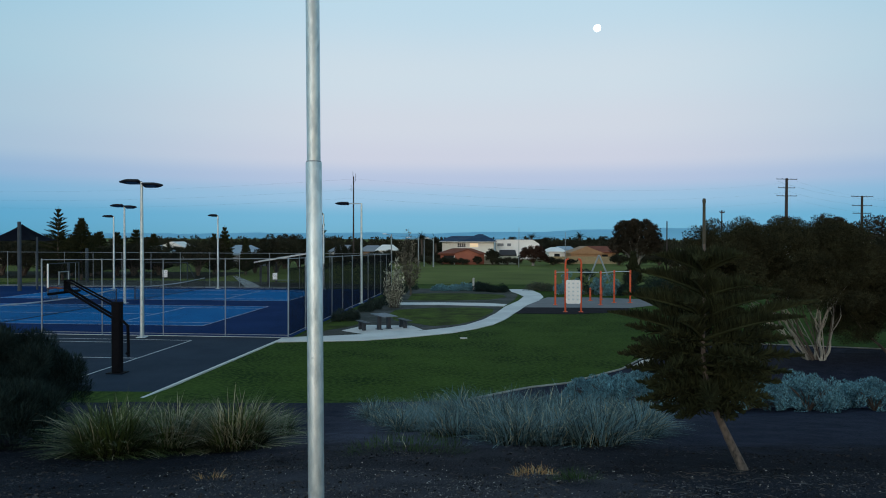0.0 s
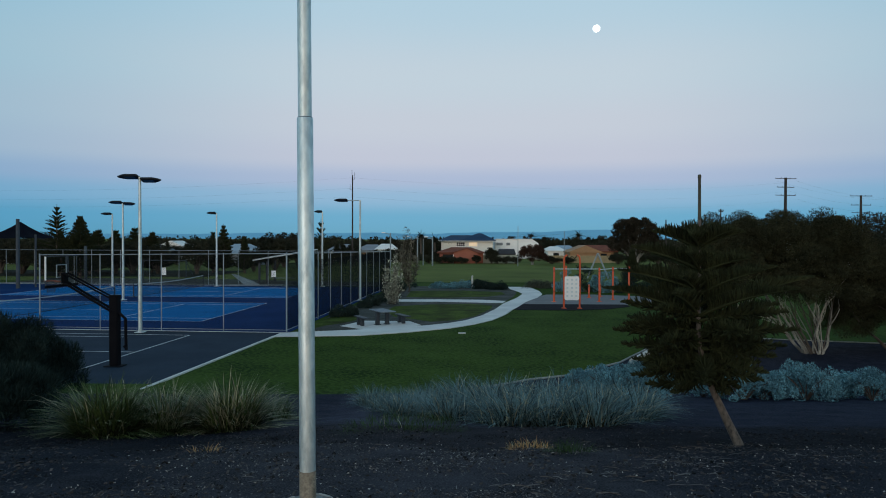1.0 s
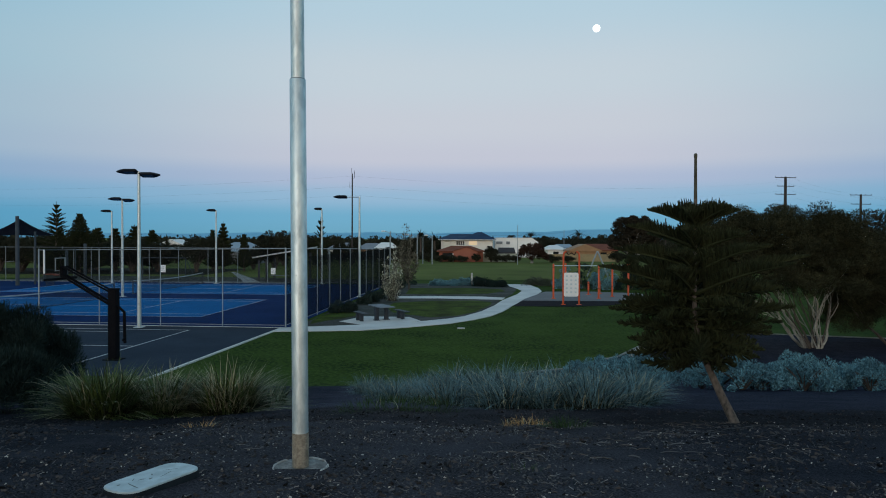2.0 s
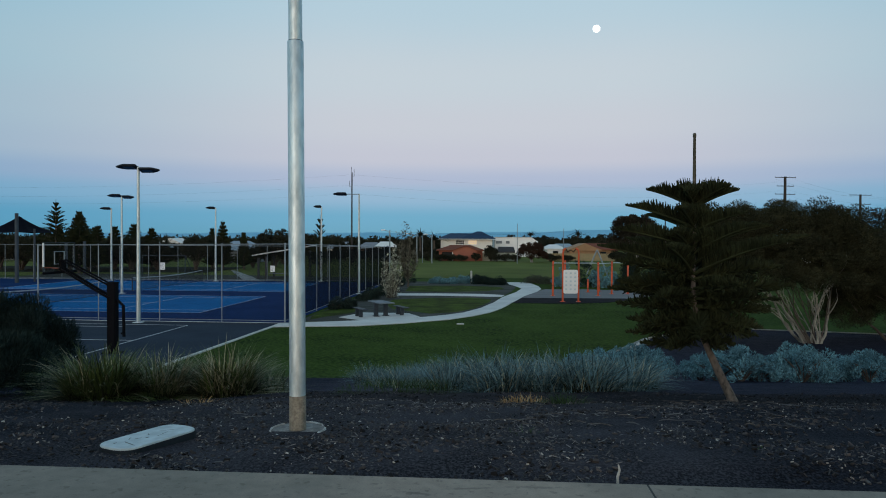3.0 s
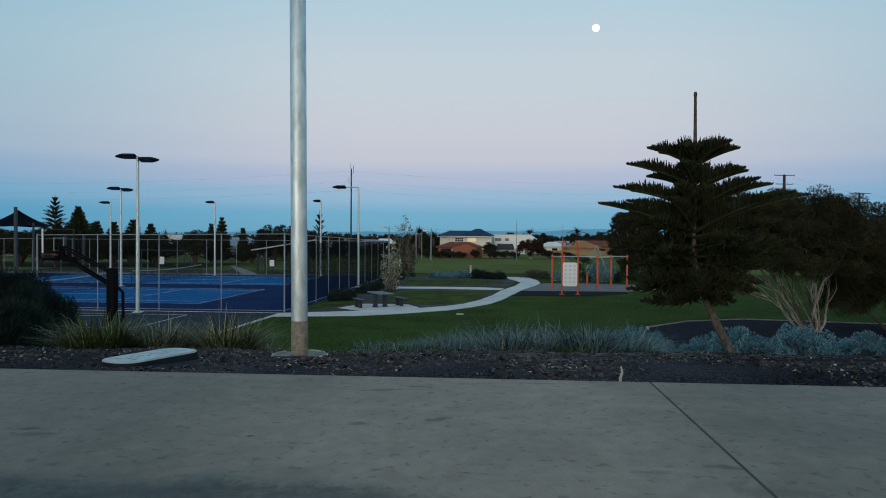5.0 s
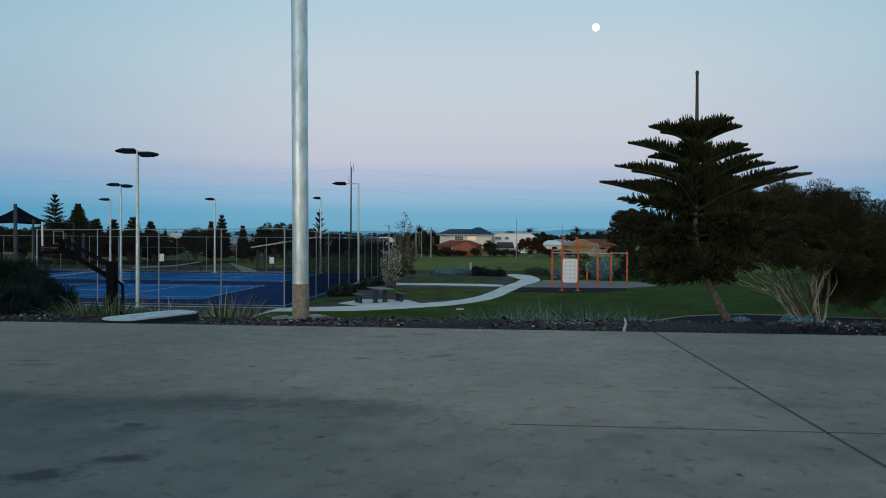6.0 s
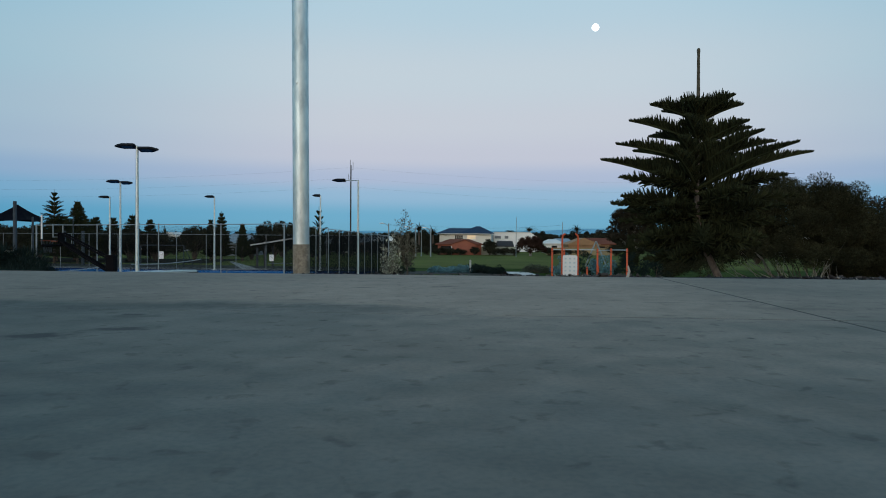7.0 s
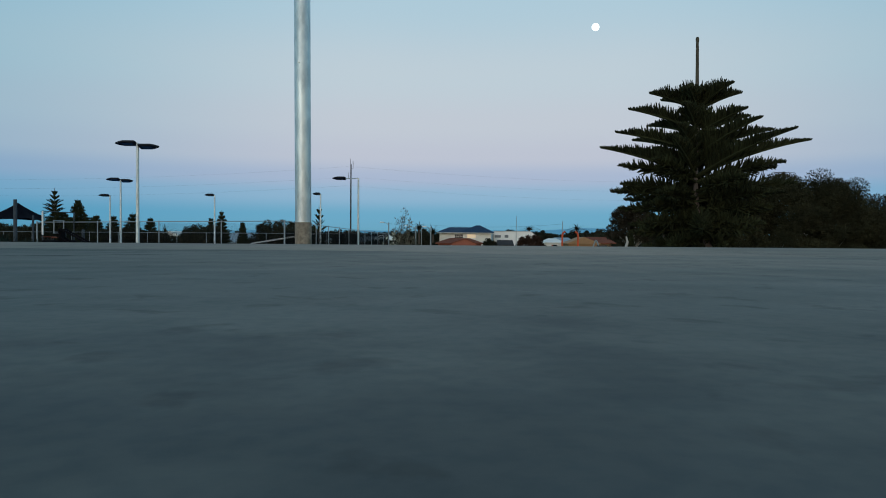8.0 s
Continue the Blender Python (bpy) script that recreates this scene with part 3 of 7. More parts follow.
        l.new(mp.outputs[0], ln.inputs[0])
        ad2 = n.new("ShaderNodeMath")
        ad2.operation = "MULTIPLY_ADD"
        ad2.inputs[1].default_value = 2.4
        l.new(rag.outputs[0], ad2.inputs[0])
        l.new(ln.outputs["Value"], ad2.inputs[2])
        ms = n.new("ShaderNodeMapRange")
        ms.interpolation_type = "SMOOTHSTEP"
        ms.inputs["From Min"].default_value, ms.inputs["From Max"].default_value = 2.35, 1.45
        ms.inputs["To Max"].default_value = deep
        l.new(ad2.outputs[0], ms.inputs["Value"])
        mm = n.new("ShaderNodeMix")
        mm.data_type, mm.blend_type = "RGBA", "MULTIPLY"
        l.new(ms.outputs[0], mm.inputs[0])
        l.new(last, mm.inputs[6])
        mm.inputs[7].default_value = (0.32, 0.34, 0.36, 1)
        last = mm.outputs[2]
    # broad soft blotches, painted dark for the shade close to the camera
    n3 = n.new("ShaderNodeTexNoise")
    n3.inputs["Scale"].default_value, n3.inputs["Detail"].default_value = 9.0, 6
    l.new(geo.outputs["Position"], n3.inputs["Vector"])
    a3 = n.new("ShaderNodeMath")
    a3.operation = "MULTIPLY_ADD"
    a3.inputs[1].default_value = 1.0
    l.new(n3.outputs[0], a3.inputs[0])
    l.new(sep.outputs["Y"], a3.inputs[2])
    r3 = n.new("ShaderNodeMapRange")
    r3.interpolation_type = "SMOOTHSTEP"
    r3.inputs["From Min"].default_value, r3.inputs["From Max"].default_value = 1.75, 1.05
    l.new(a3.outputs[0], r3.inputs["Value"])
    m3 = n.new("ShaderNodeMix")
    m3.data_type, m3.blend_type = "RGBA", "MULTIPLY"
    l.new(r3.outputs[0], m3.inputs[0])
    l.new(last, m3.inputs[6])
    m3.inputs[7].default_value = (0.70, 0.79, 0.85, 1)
    # lens falloff painted into the concrete on either side of the middle
    wide = n.new("ShaderNodeMath")
    wide.operation = "MULTIPLY_ADD"
    wide.inputs[1].default_value = 1.0
    l.new(ns.outputs[0], wide.inputs[0])
    mid = n.new("ShaderNodeMath")
    mid.operation = "SUBTRACT"
    mid.inputs[1].default_value = 0.15
    l.new(sep.outputs["X"], mid.inputs[0])
    apart = n.new("ShaderNodeMath")
    apart.operation = "ABSOLUTE"
    l.new(mid.outputs[0], apart.inputs[0])
    l.new(apart.outputs[0], wide.inputs[2])
    r5 = n.new("ShaderNodeMapRange")
    r5.interpolation_type = "SMOOTHSTEP"
    r5.inputs["From Min"].default_value, r5.inputs["From Max"].default_value = 0.75, 1.75
    l.new(wide.outputs[0], r5.inputs["Value"])
    m5 = n.new("ShaderNodeMix")
    m5.data_type, m5.blend_type = "RGBA", "MULTIPLY"
    l.new(r5.outputs[0], m5.inputs[0])
    l.new(last, m5.inputs[6])
    m5.inputs[7].default_value = (0.70, 0.76, 0.78, 1)
    last = m5.outputs[2]
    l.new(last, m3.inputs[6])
    # shade closest to the camera, painted as a darker patch mid-path
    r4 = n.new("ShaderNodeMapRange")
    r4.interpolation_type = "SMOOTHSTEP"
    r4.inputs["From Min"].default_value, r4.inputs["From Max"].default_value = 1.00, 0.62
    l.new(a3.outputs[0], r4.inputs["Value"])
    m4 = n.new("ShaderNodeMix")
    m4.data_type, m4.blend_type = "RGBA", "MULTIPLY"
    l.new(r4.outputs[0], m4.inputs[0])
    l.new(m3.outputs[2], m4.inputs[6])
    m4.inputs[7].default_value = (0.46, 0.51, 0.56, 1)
    l.new(m4.outputs[2], b.inputs["Base Color"])
    return m


M_SLAB = stained_shaded_concrete()
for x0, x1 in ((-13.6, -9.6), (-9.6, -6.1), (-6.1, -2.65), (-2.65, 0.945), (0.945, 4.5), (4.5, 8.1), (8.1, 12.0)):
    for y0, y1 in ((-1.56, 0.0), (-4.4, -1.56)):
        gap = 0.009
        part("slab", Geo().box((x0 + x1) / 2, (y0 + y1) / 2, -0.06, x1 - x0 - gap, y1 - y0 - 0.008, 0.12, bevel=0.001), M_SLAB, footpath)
part("joint_filler", Geo().box(6.14, -1.56, -0.0605, 11.72, 0.0079, 0.12), M_JOINT, footpath, "dark filler in the long joint")
part("joint_filler", Geo().box(-6.66, -1.56, -0.0604, 13.87, 0.0079, 0.12), M_SLAB, footpath, "trodden grit in the long joint")
for x in (-9.6, -6.1, -2.65, 0.945, 4.5, 8.1):
    for y0, y1 in ((-1.55, 0.0), (-4.4, -1.57)):
        part("joint_filler", Geo().box(x, (y0 + y1) / 2, -0.0604, 0.0088, y1 - y0 - 0.006, 0.12), M_JOINT, footpath, "dark filler in a cross joint")

# courts
flat("asphalt_court", uv((0.55, -13.3), (45, -13.3), (45, -0.05), (0.2, -0.05)), M_ASPHALT, G + 0.02, 0.06, "dark grey asphalt basketball court with white lines", "basketball court")
flat("tennis_court", uv((-0.05, 0.08), (46, 0.08), (46, 32.6), (-0.05, 32.6)), M_BLUE_D, G + 0.024, 0.06, "dark blue acrylic surround of the tennis courts", "tennis court")
flat("playing_surface", uv((6.1, 3.95), (29.9, 3.95), (29.9, 14.9), (6.1, 14.9)), M_BLUE_L, G + 0.03, 0.01, "mid blue acrylic tennis court", "tennis court")
flat("playing_surface", uv((6.1, 19.4), (29.9, 19.4), (29.9, 30.4), (6.1, 30.4)), M_BLUE_L, G + 0.03, 0.01, "mid blue acrylic tennis court", "tennis court")
flat("court_kerb", uv((-0.25, -0.05), (46, -0.05), (46, 0.08), (-0.25, 0.08)), M_PALE_CONC, G + 0.03, 0.1, "pale concrete kerb under the court fence", "kerb")
flat("court_kerb", uv((10.2, 32.62), (46, 32.62), (46, 32.85), (10.2, 32.85)), M_PALE_CONC, G + 0.03, 0.1, "pale concrete kerb under the back fence", "kerb")
flat("asphalt_kerb", uv((0.43, -13.3), (0.55, -13.3), (0.2, -0.05), (0.08, -0.05)), M_PALE_CONC, G + 0.05, 0.1, "pale concrete kerb along the asphalt", "kerb")


def line(u0, v0, u1, v1, w, z):
    a, b = court(u0, v0), court(u1, v1)
    d = (b - a).normalized()
    s = Vector((-d.y, d.x, 0)) * w / 2
    return Geo().slab([tuple((p)[:2]) for p in (a - s, b - s, b + s, a + s)], z - 0.003, z)


lines = thing("court_lines", "white painted lines of the courts", "line marking", kind="structure")
for v_mid in (9.42, 24.9):
    for u0, v0, u1, v1 in ((6.1, -5.48, 29.9, -5.48), (6.1, 5.48, 29.9, 5.48), (6.1, -4.1, 29.9, -4.1), (6.1, 4.1, 29.9, 4.1), (6.1, -5.48, 6.1, 5.48),
                           (29.9, -5.48, 29.9, 5.48), (11.6, -4.1, 11.6, 4.1), (24.4, -4.1, 24.4, 4.1), (11.6, 0, 24.4, 0)):
        part("line", line(u0, v_mid + v0, u1, v_mid + v1, 0.05, G + 0.036), M_LINE, lines)
for u0, v0, u1, v1 in ((4.3, -13.2, 4.3, -1.4), (4.3, -1.4, 32, -1.4), (6.9, -2.3, 14, -2.3), (4.3, -6.35, 10.1, -6.35), (4.3, -11.25, 10.1, -11.25), (10.1, -11.25, 10.1, -6.35)):
    part("line", line(u0, v0, u1, v1, 0.06, G + 0.028), M_LINE, lines)

# paths, pads and beds below
flat("path", [(-8.4, 32.6), (-4.36, 33.2), (-2.2, 34.4), (0.0, 36.1), (1.3, 37.8), (2.3, 39.6), (3.2, 42.2), (3.9, 44.9), (3.3, 43.1), (4.5, 47.2), (5.5, 51.3), (6.9, 55.3), (7.7, 58.7), (7.9, 62.2), (7.7, 65.2), (7.6, 67.5), (5.5, 67.5), (5.5, 64.3), (5.9, 61.8), (6.1, 59.1), (5.2, 54.9), (3.8, 50.2), (2.8, 45.4), (2.7, 45.2), (1.9, 42.2), (0.8, 39.5), (-0.2, 38.2), (-1.3, 37.2), (-2.8, 36.2), (-4.3, 35.5), (-5.8, 34.9), (-8.4, 34.1)],
     M_PALE_CONC, G + 0.03, 0.08, "pale concrete path winding across the lawn", "path")
flat("path", [(-6.3, 51.0), (-0.9, 51.3), (2.2, 50.7), (3.75, 50.5), (4.1, 52.1), (2.4, 53.0), (-0.9, 53.3), (-6.2, 52.8)], M_PALE_CONC, G + 0.026, 0.08, "pale concrete side path between the garden beds", "path")
flat("table_pad", [(-5.9, 36.8), (-4.4, 35.35), (-2.6, 36.2), (-1.6, 37.3), (-2.3, 39.0), (-4.9, 39.2)], M_PALE_CONC, G + 0.022, 0.08, "pale concrete pad under the picnic table", "pad")
flat("garden_bed", [(-7.7, 34.9), (-5.9, 35.0), (-4.3, 35.5), (-2.8, 36.2), (-1.3, 37.2), (0.8, 39.5), (1.9, 42.2), (2.7, 45.2), (3.4, 48.6), (3.6, 50.6), (2.2, 50.7), (-0.9, 51.3), (-6.3, 51.0), (-6.9, 46)], M_BED, G + 0.010, 0.05, "rough mulched garden bed beside the path", "garden bed")
flat("lawn_patch", [(-3.9, 47.6), (-4.2, 44.5), (-3.4, 41.4), (-1.1, 38.9), (0.4, 39.9), (1.5, 42.0), (2.7, 46.5), (2.9, 48.6), (1.5, 49.6), (-1.5, 49.2)], M_ROUGH_LAWN, G + 0.016, 0.05, "small mown lawn inside the garden bed", "lawn")
flat("garden_bed", [(-6.2, 52.9), (-0.9, 53.4), (2.4, 53.1), (4.2, 52.4), (4.9, 55.5), (5.6, 59.6), (5.9, 63), (5.8, 67.0), (-5.2, 68.5), (-5.6, 60)], M_BED, G + 0.010, 0.05, "rough mulched garden bed with low shrubs", "garden bed")
flat("lawn_patch", [(-3.6, 55.3), (-0.5, 55.0), (3.0, 56.0), (4.6, 58.6), (4.4, 61), (1.0, 62.5), (-3.6, 61.8)], M_ROUGH_LAWN, G + 0.016, 0.05, "small mown lawn inside the garden bed", "lawn")
flat("softfall_pad", [(4.1, 45.75), (7.8, 45.5), (10.6, 46.5), (12.4, 48.2), (12.6, 49.7), (4.95, 49.8)], M_RUBBER, G + 0.02, 0.06, "black rubber softfall under the exercise rig", "softfall")
flat("softfall_pad", [(4.97, 49.82), (12.6, 49.72), (15.8, 52.5), (15.5, 57), (12, 58.6), (8.0, 58.4), (6.7, 55.5)], M_SOFT, G + 0.018, 0.06, "grey softfall pad under the exercise posts", "softfall")
flat("path", [(-28.4, 89.1), (-20.6, 68.7), (-19.0, 68.7), (-21.4, 74.6), (-28.1, 89.5)], M_CONCRETE, G + 0.02, 0.06, "grey concrete path behind the courts", "path")
flat("garden_bed", [(-46, 67.0), (-6, 69.0), (-6, 73.5), (-24, 78.0), (-46, 80.0)], M_BED, G + 0.008, 0.04, "bare earth strip behind the court fence", "garden bed")

# the trees' shade, laid over the lawn as a dark-coloured sheet
flat("garden_bed", [(-64, 82), (-29.5, 83), (-29.0, 99), (-64, 99)], M_TREE_SHADE, G + 0.008, 0.04, "dark sheet painted as shade under the row of trees", "garden bed")

flat("lawn_patch", [(-7.2, 35.6), (-6.7, 37.0), (-5.9, 38.2), (-5.5, 39.2), (-5.3, 40.9), (-6.3, 42.1), (-7.0, 41.2), (-7.4, 39.5), (-7.4, 37.0)], M_ROUGH_LAWN, G + 0.017, 0.05, "small mown lawn between the court fence and the table", "lawn")

# timber edging where the bank meets the lawn
edging = thing("garden_edging", "thin pale edging between mulch and lawn", "edging", kind="structure")
ex = [0.4, 1.4, 2.6, 3.95, 5.2, 6.4, 7.3, 8.3, 9.6, 11, 14, 17, 20, 24]
for a, b in zip(ex[:-1], ex[1:]):
    p, q = Vector((a, bed_end(a) + 0.02, G)), Vector((b, bed_end(b) + 0.02, G))
    d = q - p
    part("board", Geo().box(0, 0, 0.005, d.length - 0.01, 0.07, 0.08, Matrix.Translation((p + q) / 2) @ Matrix.Rotation(math.atan2(d.y, d.x), 4, "Z"), bevel=0.01), M_EDGING, edging)

# far hills, a long way off; their blue is painted haze
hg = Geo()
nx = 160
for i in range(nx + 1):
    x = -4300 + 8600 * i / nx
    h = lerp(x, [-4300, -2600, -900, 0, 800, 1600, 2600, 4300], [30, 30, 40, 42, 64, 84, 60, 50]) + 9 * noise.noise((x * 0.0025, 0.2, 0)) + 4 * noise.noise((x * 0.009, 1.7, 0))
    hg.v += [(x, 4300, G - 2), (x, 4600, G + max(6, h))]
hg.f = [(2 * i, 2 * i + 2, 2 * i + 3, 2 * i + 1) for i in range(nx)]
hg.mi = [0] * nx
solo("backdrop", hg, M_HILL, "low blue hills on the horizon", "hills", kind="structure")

# the moon
mg = Geo()
mr_ = 21.5
for i in range(1, 12):
    for k in range(24):
        th, ph = math.pi * i / 12, 2 * math.pi * k / 24
        mg.v.append((mr_ * math.sin(th) * math.cos(ph), mr_ * math.sin(th) * math.sin(ph), mr_ * math.cos(th)))
for i in range(10):
    for k in range(24):
        mg.f.append((i * 24 + k, (i + 1) * 24 + k, (i + 1) * 24 + (k + 1) % 24, i * 24 + (k + 1) % 24))
mg.f += [tuple(range(24)), tuple(range(263, 239, -1))]
mg.mi = [0] * len(mg.f)
solo("moon", mg, M_MOON, "full white moon in the dusk sky", "moon", smooth=True, place=pose(827.1, 4000, 1213))


# ---------------------------------------------------------------- the pole by the footpath
POLE = thing("steel_pole", "tall galvanised steel pole standing in a round concrete footing", "pole", pose(-0.845, 4.29, -0.085, 0, -0.48, 0))
fg = Geo()
rim = [(0.165 * math.cos(2 * math.pi * k / 40) * (1 + 0.02 * math.sin(5 * k)), 0.165 * math.sin(2 * math.pi * k / 40) * (1 + 0.015 * math.cos(3 * k))) for k in range(40)]
fg.slab(rim, -0.12, -0.004)
part("footing", fg, M_FOOTING, POLE, "rough round concrete footing")
rim_rnd = random.Random(6)
rise_ = [-0.008 if k % 13 in (2, 3, 4) else rim_rnd.uniform(0.002, 0.006) for k in range(48)]
wide_ = [rim_rnd.uniform(0.006, 0.010) for k in range(48)]
rg = Geo()
for k in range(48):
    a, b = 2 * math.pi * k / 48, 2 * math.pi * (k + 1) / 48
    lift, wide = rise_[k], wide_[k]
    ring = []
    for w, k_ in ((a, k), (b, (k + 1) % 48)):
        lift, wide = rise_[k_], wide_[k_]
        ring.append([((0.158 + dx) * math.cos(w), (0.158 + dx) * math.sin(w), z) for dx, z in ((0, -0.02), (0.001, lift), (wide, lift), (wide + 0.005, -0.03))])
    rg.add(ring[0] + ring[1], [(i, i + 1, i + 5, i + 4) for i in range(3)])
part("footing_rim", rg, M_RIM, POLE, "pale worn rim round the footing")
sg = Geo().tube([(0, 0, 0.0), (0, 0, 0.195), (0, 0, 0.205)], [0.0502, 0.0500, 0.0490], 32)
part("base_sleeve", sg, M_TAN_BASE, POLE, "weathered tan sleeve at the foot", smooth=True)
part("lower_tube", Geo().tube([(0, 0, 0.203), (0, 0, 2.334), (0, 0, 2.337)], [0.0484, 0.0484, 0.0470], 32), M_GALV, POLE, smooth=True)
part("collar", Geo().tube([(0, 0, 2.337), (0, 0, 2.342)], [0.0468, 0.0430], 32), M_DIM_STEEL, POLE, "dull weld where the tube steps in")
part("upper_tube", Geo().tube([(0, 0, 2.34), (0, 0, 6.2)], 0.0412, 32), M_GALV, POLE, smooth=True)
part("pole_cap", Geo().tube([(0, 0, 6.2), (0, 0, 6.22), (0, 0, 6.24)], [0.042, 0.042, 0.01], 24), M_GALV, POLE, smooth=True)
part("bolt", Geo().tube([(-0.012, -0.046, 1.16), (-0.012, -0.053, 1.16)], 0.006, 8), M_GALV, POLE)

# pit lid in the mulch
LID = thing("pit_lid", "pale oblong pit lid with rounded ends lying in the mulch", "pit lid", pose(-1.59, 3.925, -0.062, -1.5, 0, 62))
lo = []
for sgn, a0 in ((1, -90), (-1, 90)):
    for k in range(13):
        w = radians(a0 + 180 * k / 12)
        cw, sw = math.cos(w), math.sin(w)
        lo.append((sgn * 0.15 + 0.100 * math.copysign(abs(cw) ** 0.75, cw), 0.132 * math.copysign(abs(sw) ** 0.75, sw)))
# coloured dark for the shaded gap below the lid's edge
part("surround", Geo().slab([(x * 1.025, y * 1.04) for x, y in lo], -0.10, 0.0225), M_LID_SIDE, LID, "surround coloured dark as the shaded gap")
lidg = Geo().slab(lo, 0.0225, 0.0290)
lidg.slab([(x * 0.985, y * 0.965) for x, y in lo], 0.0290, 0.032)
part("lid", lidg, M_LID, LID)
for mx_, my_, ml, mw, mt in ((-0.150, -0.030, 0.110, 0.010, 78), (-0.085, 0.050, 0.050, 0.006, 40), (-0.060, 0.012, 0.035, 0.008, -25), (-0.030, -0.020, 0.026, 0.016, 10), (0.020, 0.030, 0.030, 0.010, 60), (0.055, -0.035, 0.090, 0.005, 15), (0.130, 0.010, 0.070, 0.004, -40), (-0.180, 0.045, 0.020, 0.014, 0)):
    mm_ = Matrix.Translation((mx_, my_, 0.0326)) @ Matrix.Rotation(radians(mt), 4, "Z")
    smear = [mm_ @ Vector((ml / 2 * math.cos(w) * (1 + 0.25 * math.sin(3 * w + ml * 90)), mw / 2 * math.sin(w) * (1 + 0.3 * math.cos(2 * w)), 0)) for w in [2 * math.pi * k / 14 for k in range(14)]]
    part("stain", Geo().slab([(p.x, p.y) for p in smear], 0.0318, 0.0327), M_LID_MARK, LID, "dark scuff on the lid")


# ---------------------------------------------------------------- young Norfolk pine on the bank
def norfolk_pine(label, place, trunk, whorls, rnd, group="", leader=None, thick=0.016, step=0.030, spray=0.165, sides=4, bark=None, sprays=(-1.3, -0.35, 0.35, 1.3), bare=(-1, 0)):
    """trunk: points with radii. whorls: (height, reach, rise of the tips, branches, first turn)."""
    t = thing("norfolk_pine", label, "tree", place, group)
    tg = Geo().tube([p[:3] for p in trunk], [p[3] for p in trunk], 12)
    part("trunk", tg, bark or M_BARK, t, smooth=True)
    if leader:
        part("leader", Geo().tube([p[:3] for p in leader], [p[3] for p in leader], 8), M_LEADER, t, "bare straight leading shoot", smooth=True)

    def axis(z):
        zs = [p[2] for p in trunk]
        return Vector((lerp(z, zs, [p[0] for p in trunk]), lerp(z, zs, [p[1] for p in trunk]), z))

    for z, reach, rise, count, turn, skew, *lift in whorls:
        for k in range(count):
            w = turn + 2 * math.pi * k / count + rnd.uniform(-0.1, 0.1)
            if 0.92 < z < bare[0] and math.cos(w - bare[1]) > 0.93:
                continue
            r = reach * rnd.uniform(0.93, 1.04) * (1 + skew * math.cos(w))
            o = Vector((math.cos(w), math.sin(w), 0))
            s = Vector((-o.y, o.x, 0))
            base = axis(z) + Vector((0, 0, rnd.uniform(-0.03, 0.03)))
            up = rise * rnd.uniform(0.85, 1.15) + (lift[0] * math.cos(w) if lift else 0)
            g = Geo()

            def at(q):
                return base + o * (r * q) + Vector((0, 0, up * ((0.30 * q + 1.40 * q * q - 0.70 * q ** 3) if group else (1.50 * q - 0.50 * q * q))))
            n = 9
            g.tube([at(i / n) for i in range(n + 1)], [thick * 1.3 * (1 - 0.75 * i / n) + 0.002 for i in range(n + 1)], 5)
            m = max(6, int(r / step))
            for i in range(m):
                q = 0.10 + 0.90 * (i + 0.5) / m
                p = at(q)
                fwd = (at(min(1, q + 0.02)) - at(q - 0.02)).normalized()
                size = spray * (1.0 if z < 1.3 or group else 1.15 - 0.45 * q) * (0.75 + 0.35 * math.sin(q * 3.1)) * (1.0 if q < 0.55 else 1 - 0.68 * (q - 0.55) / 0.45)
                for sd in sprays:
                    d = (s * sd * rnd.uniform(0.3, 0.6) + Vector((0, 0, rnd.uniform(*((-0.55, 1.0) if z < bare[0] else (0.75, 1.0))) * (1.0 if q < 0.75 else 1.9 - 1.2 * q))) + fwd * rnd.uniform(0.3, 0.55) * (0.7 + q)).normalized()
                    ln = size * rnd.uniform(0.7, 1.15)
                    mid = p + d * ln * 0.55 + fwd * ln * 0.08
                    tip = p + d * ln + Vector((0, 0, 0.10 * ln)) - fwd * ln * 0.04
                    g.tube([p, mid, tip], [thick * 0.5, thick * 0.6, thick * 0.2], sides, cap=False)
            part("branch", g, M_PINE, t)
    return t


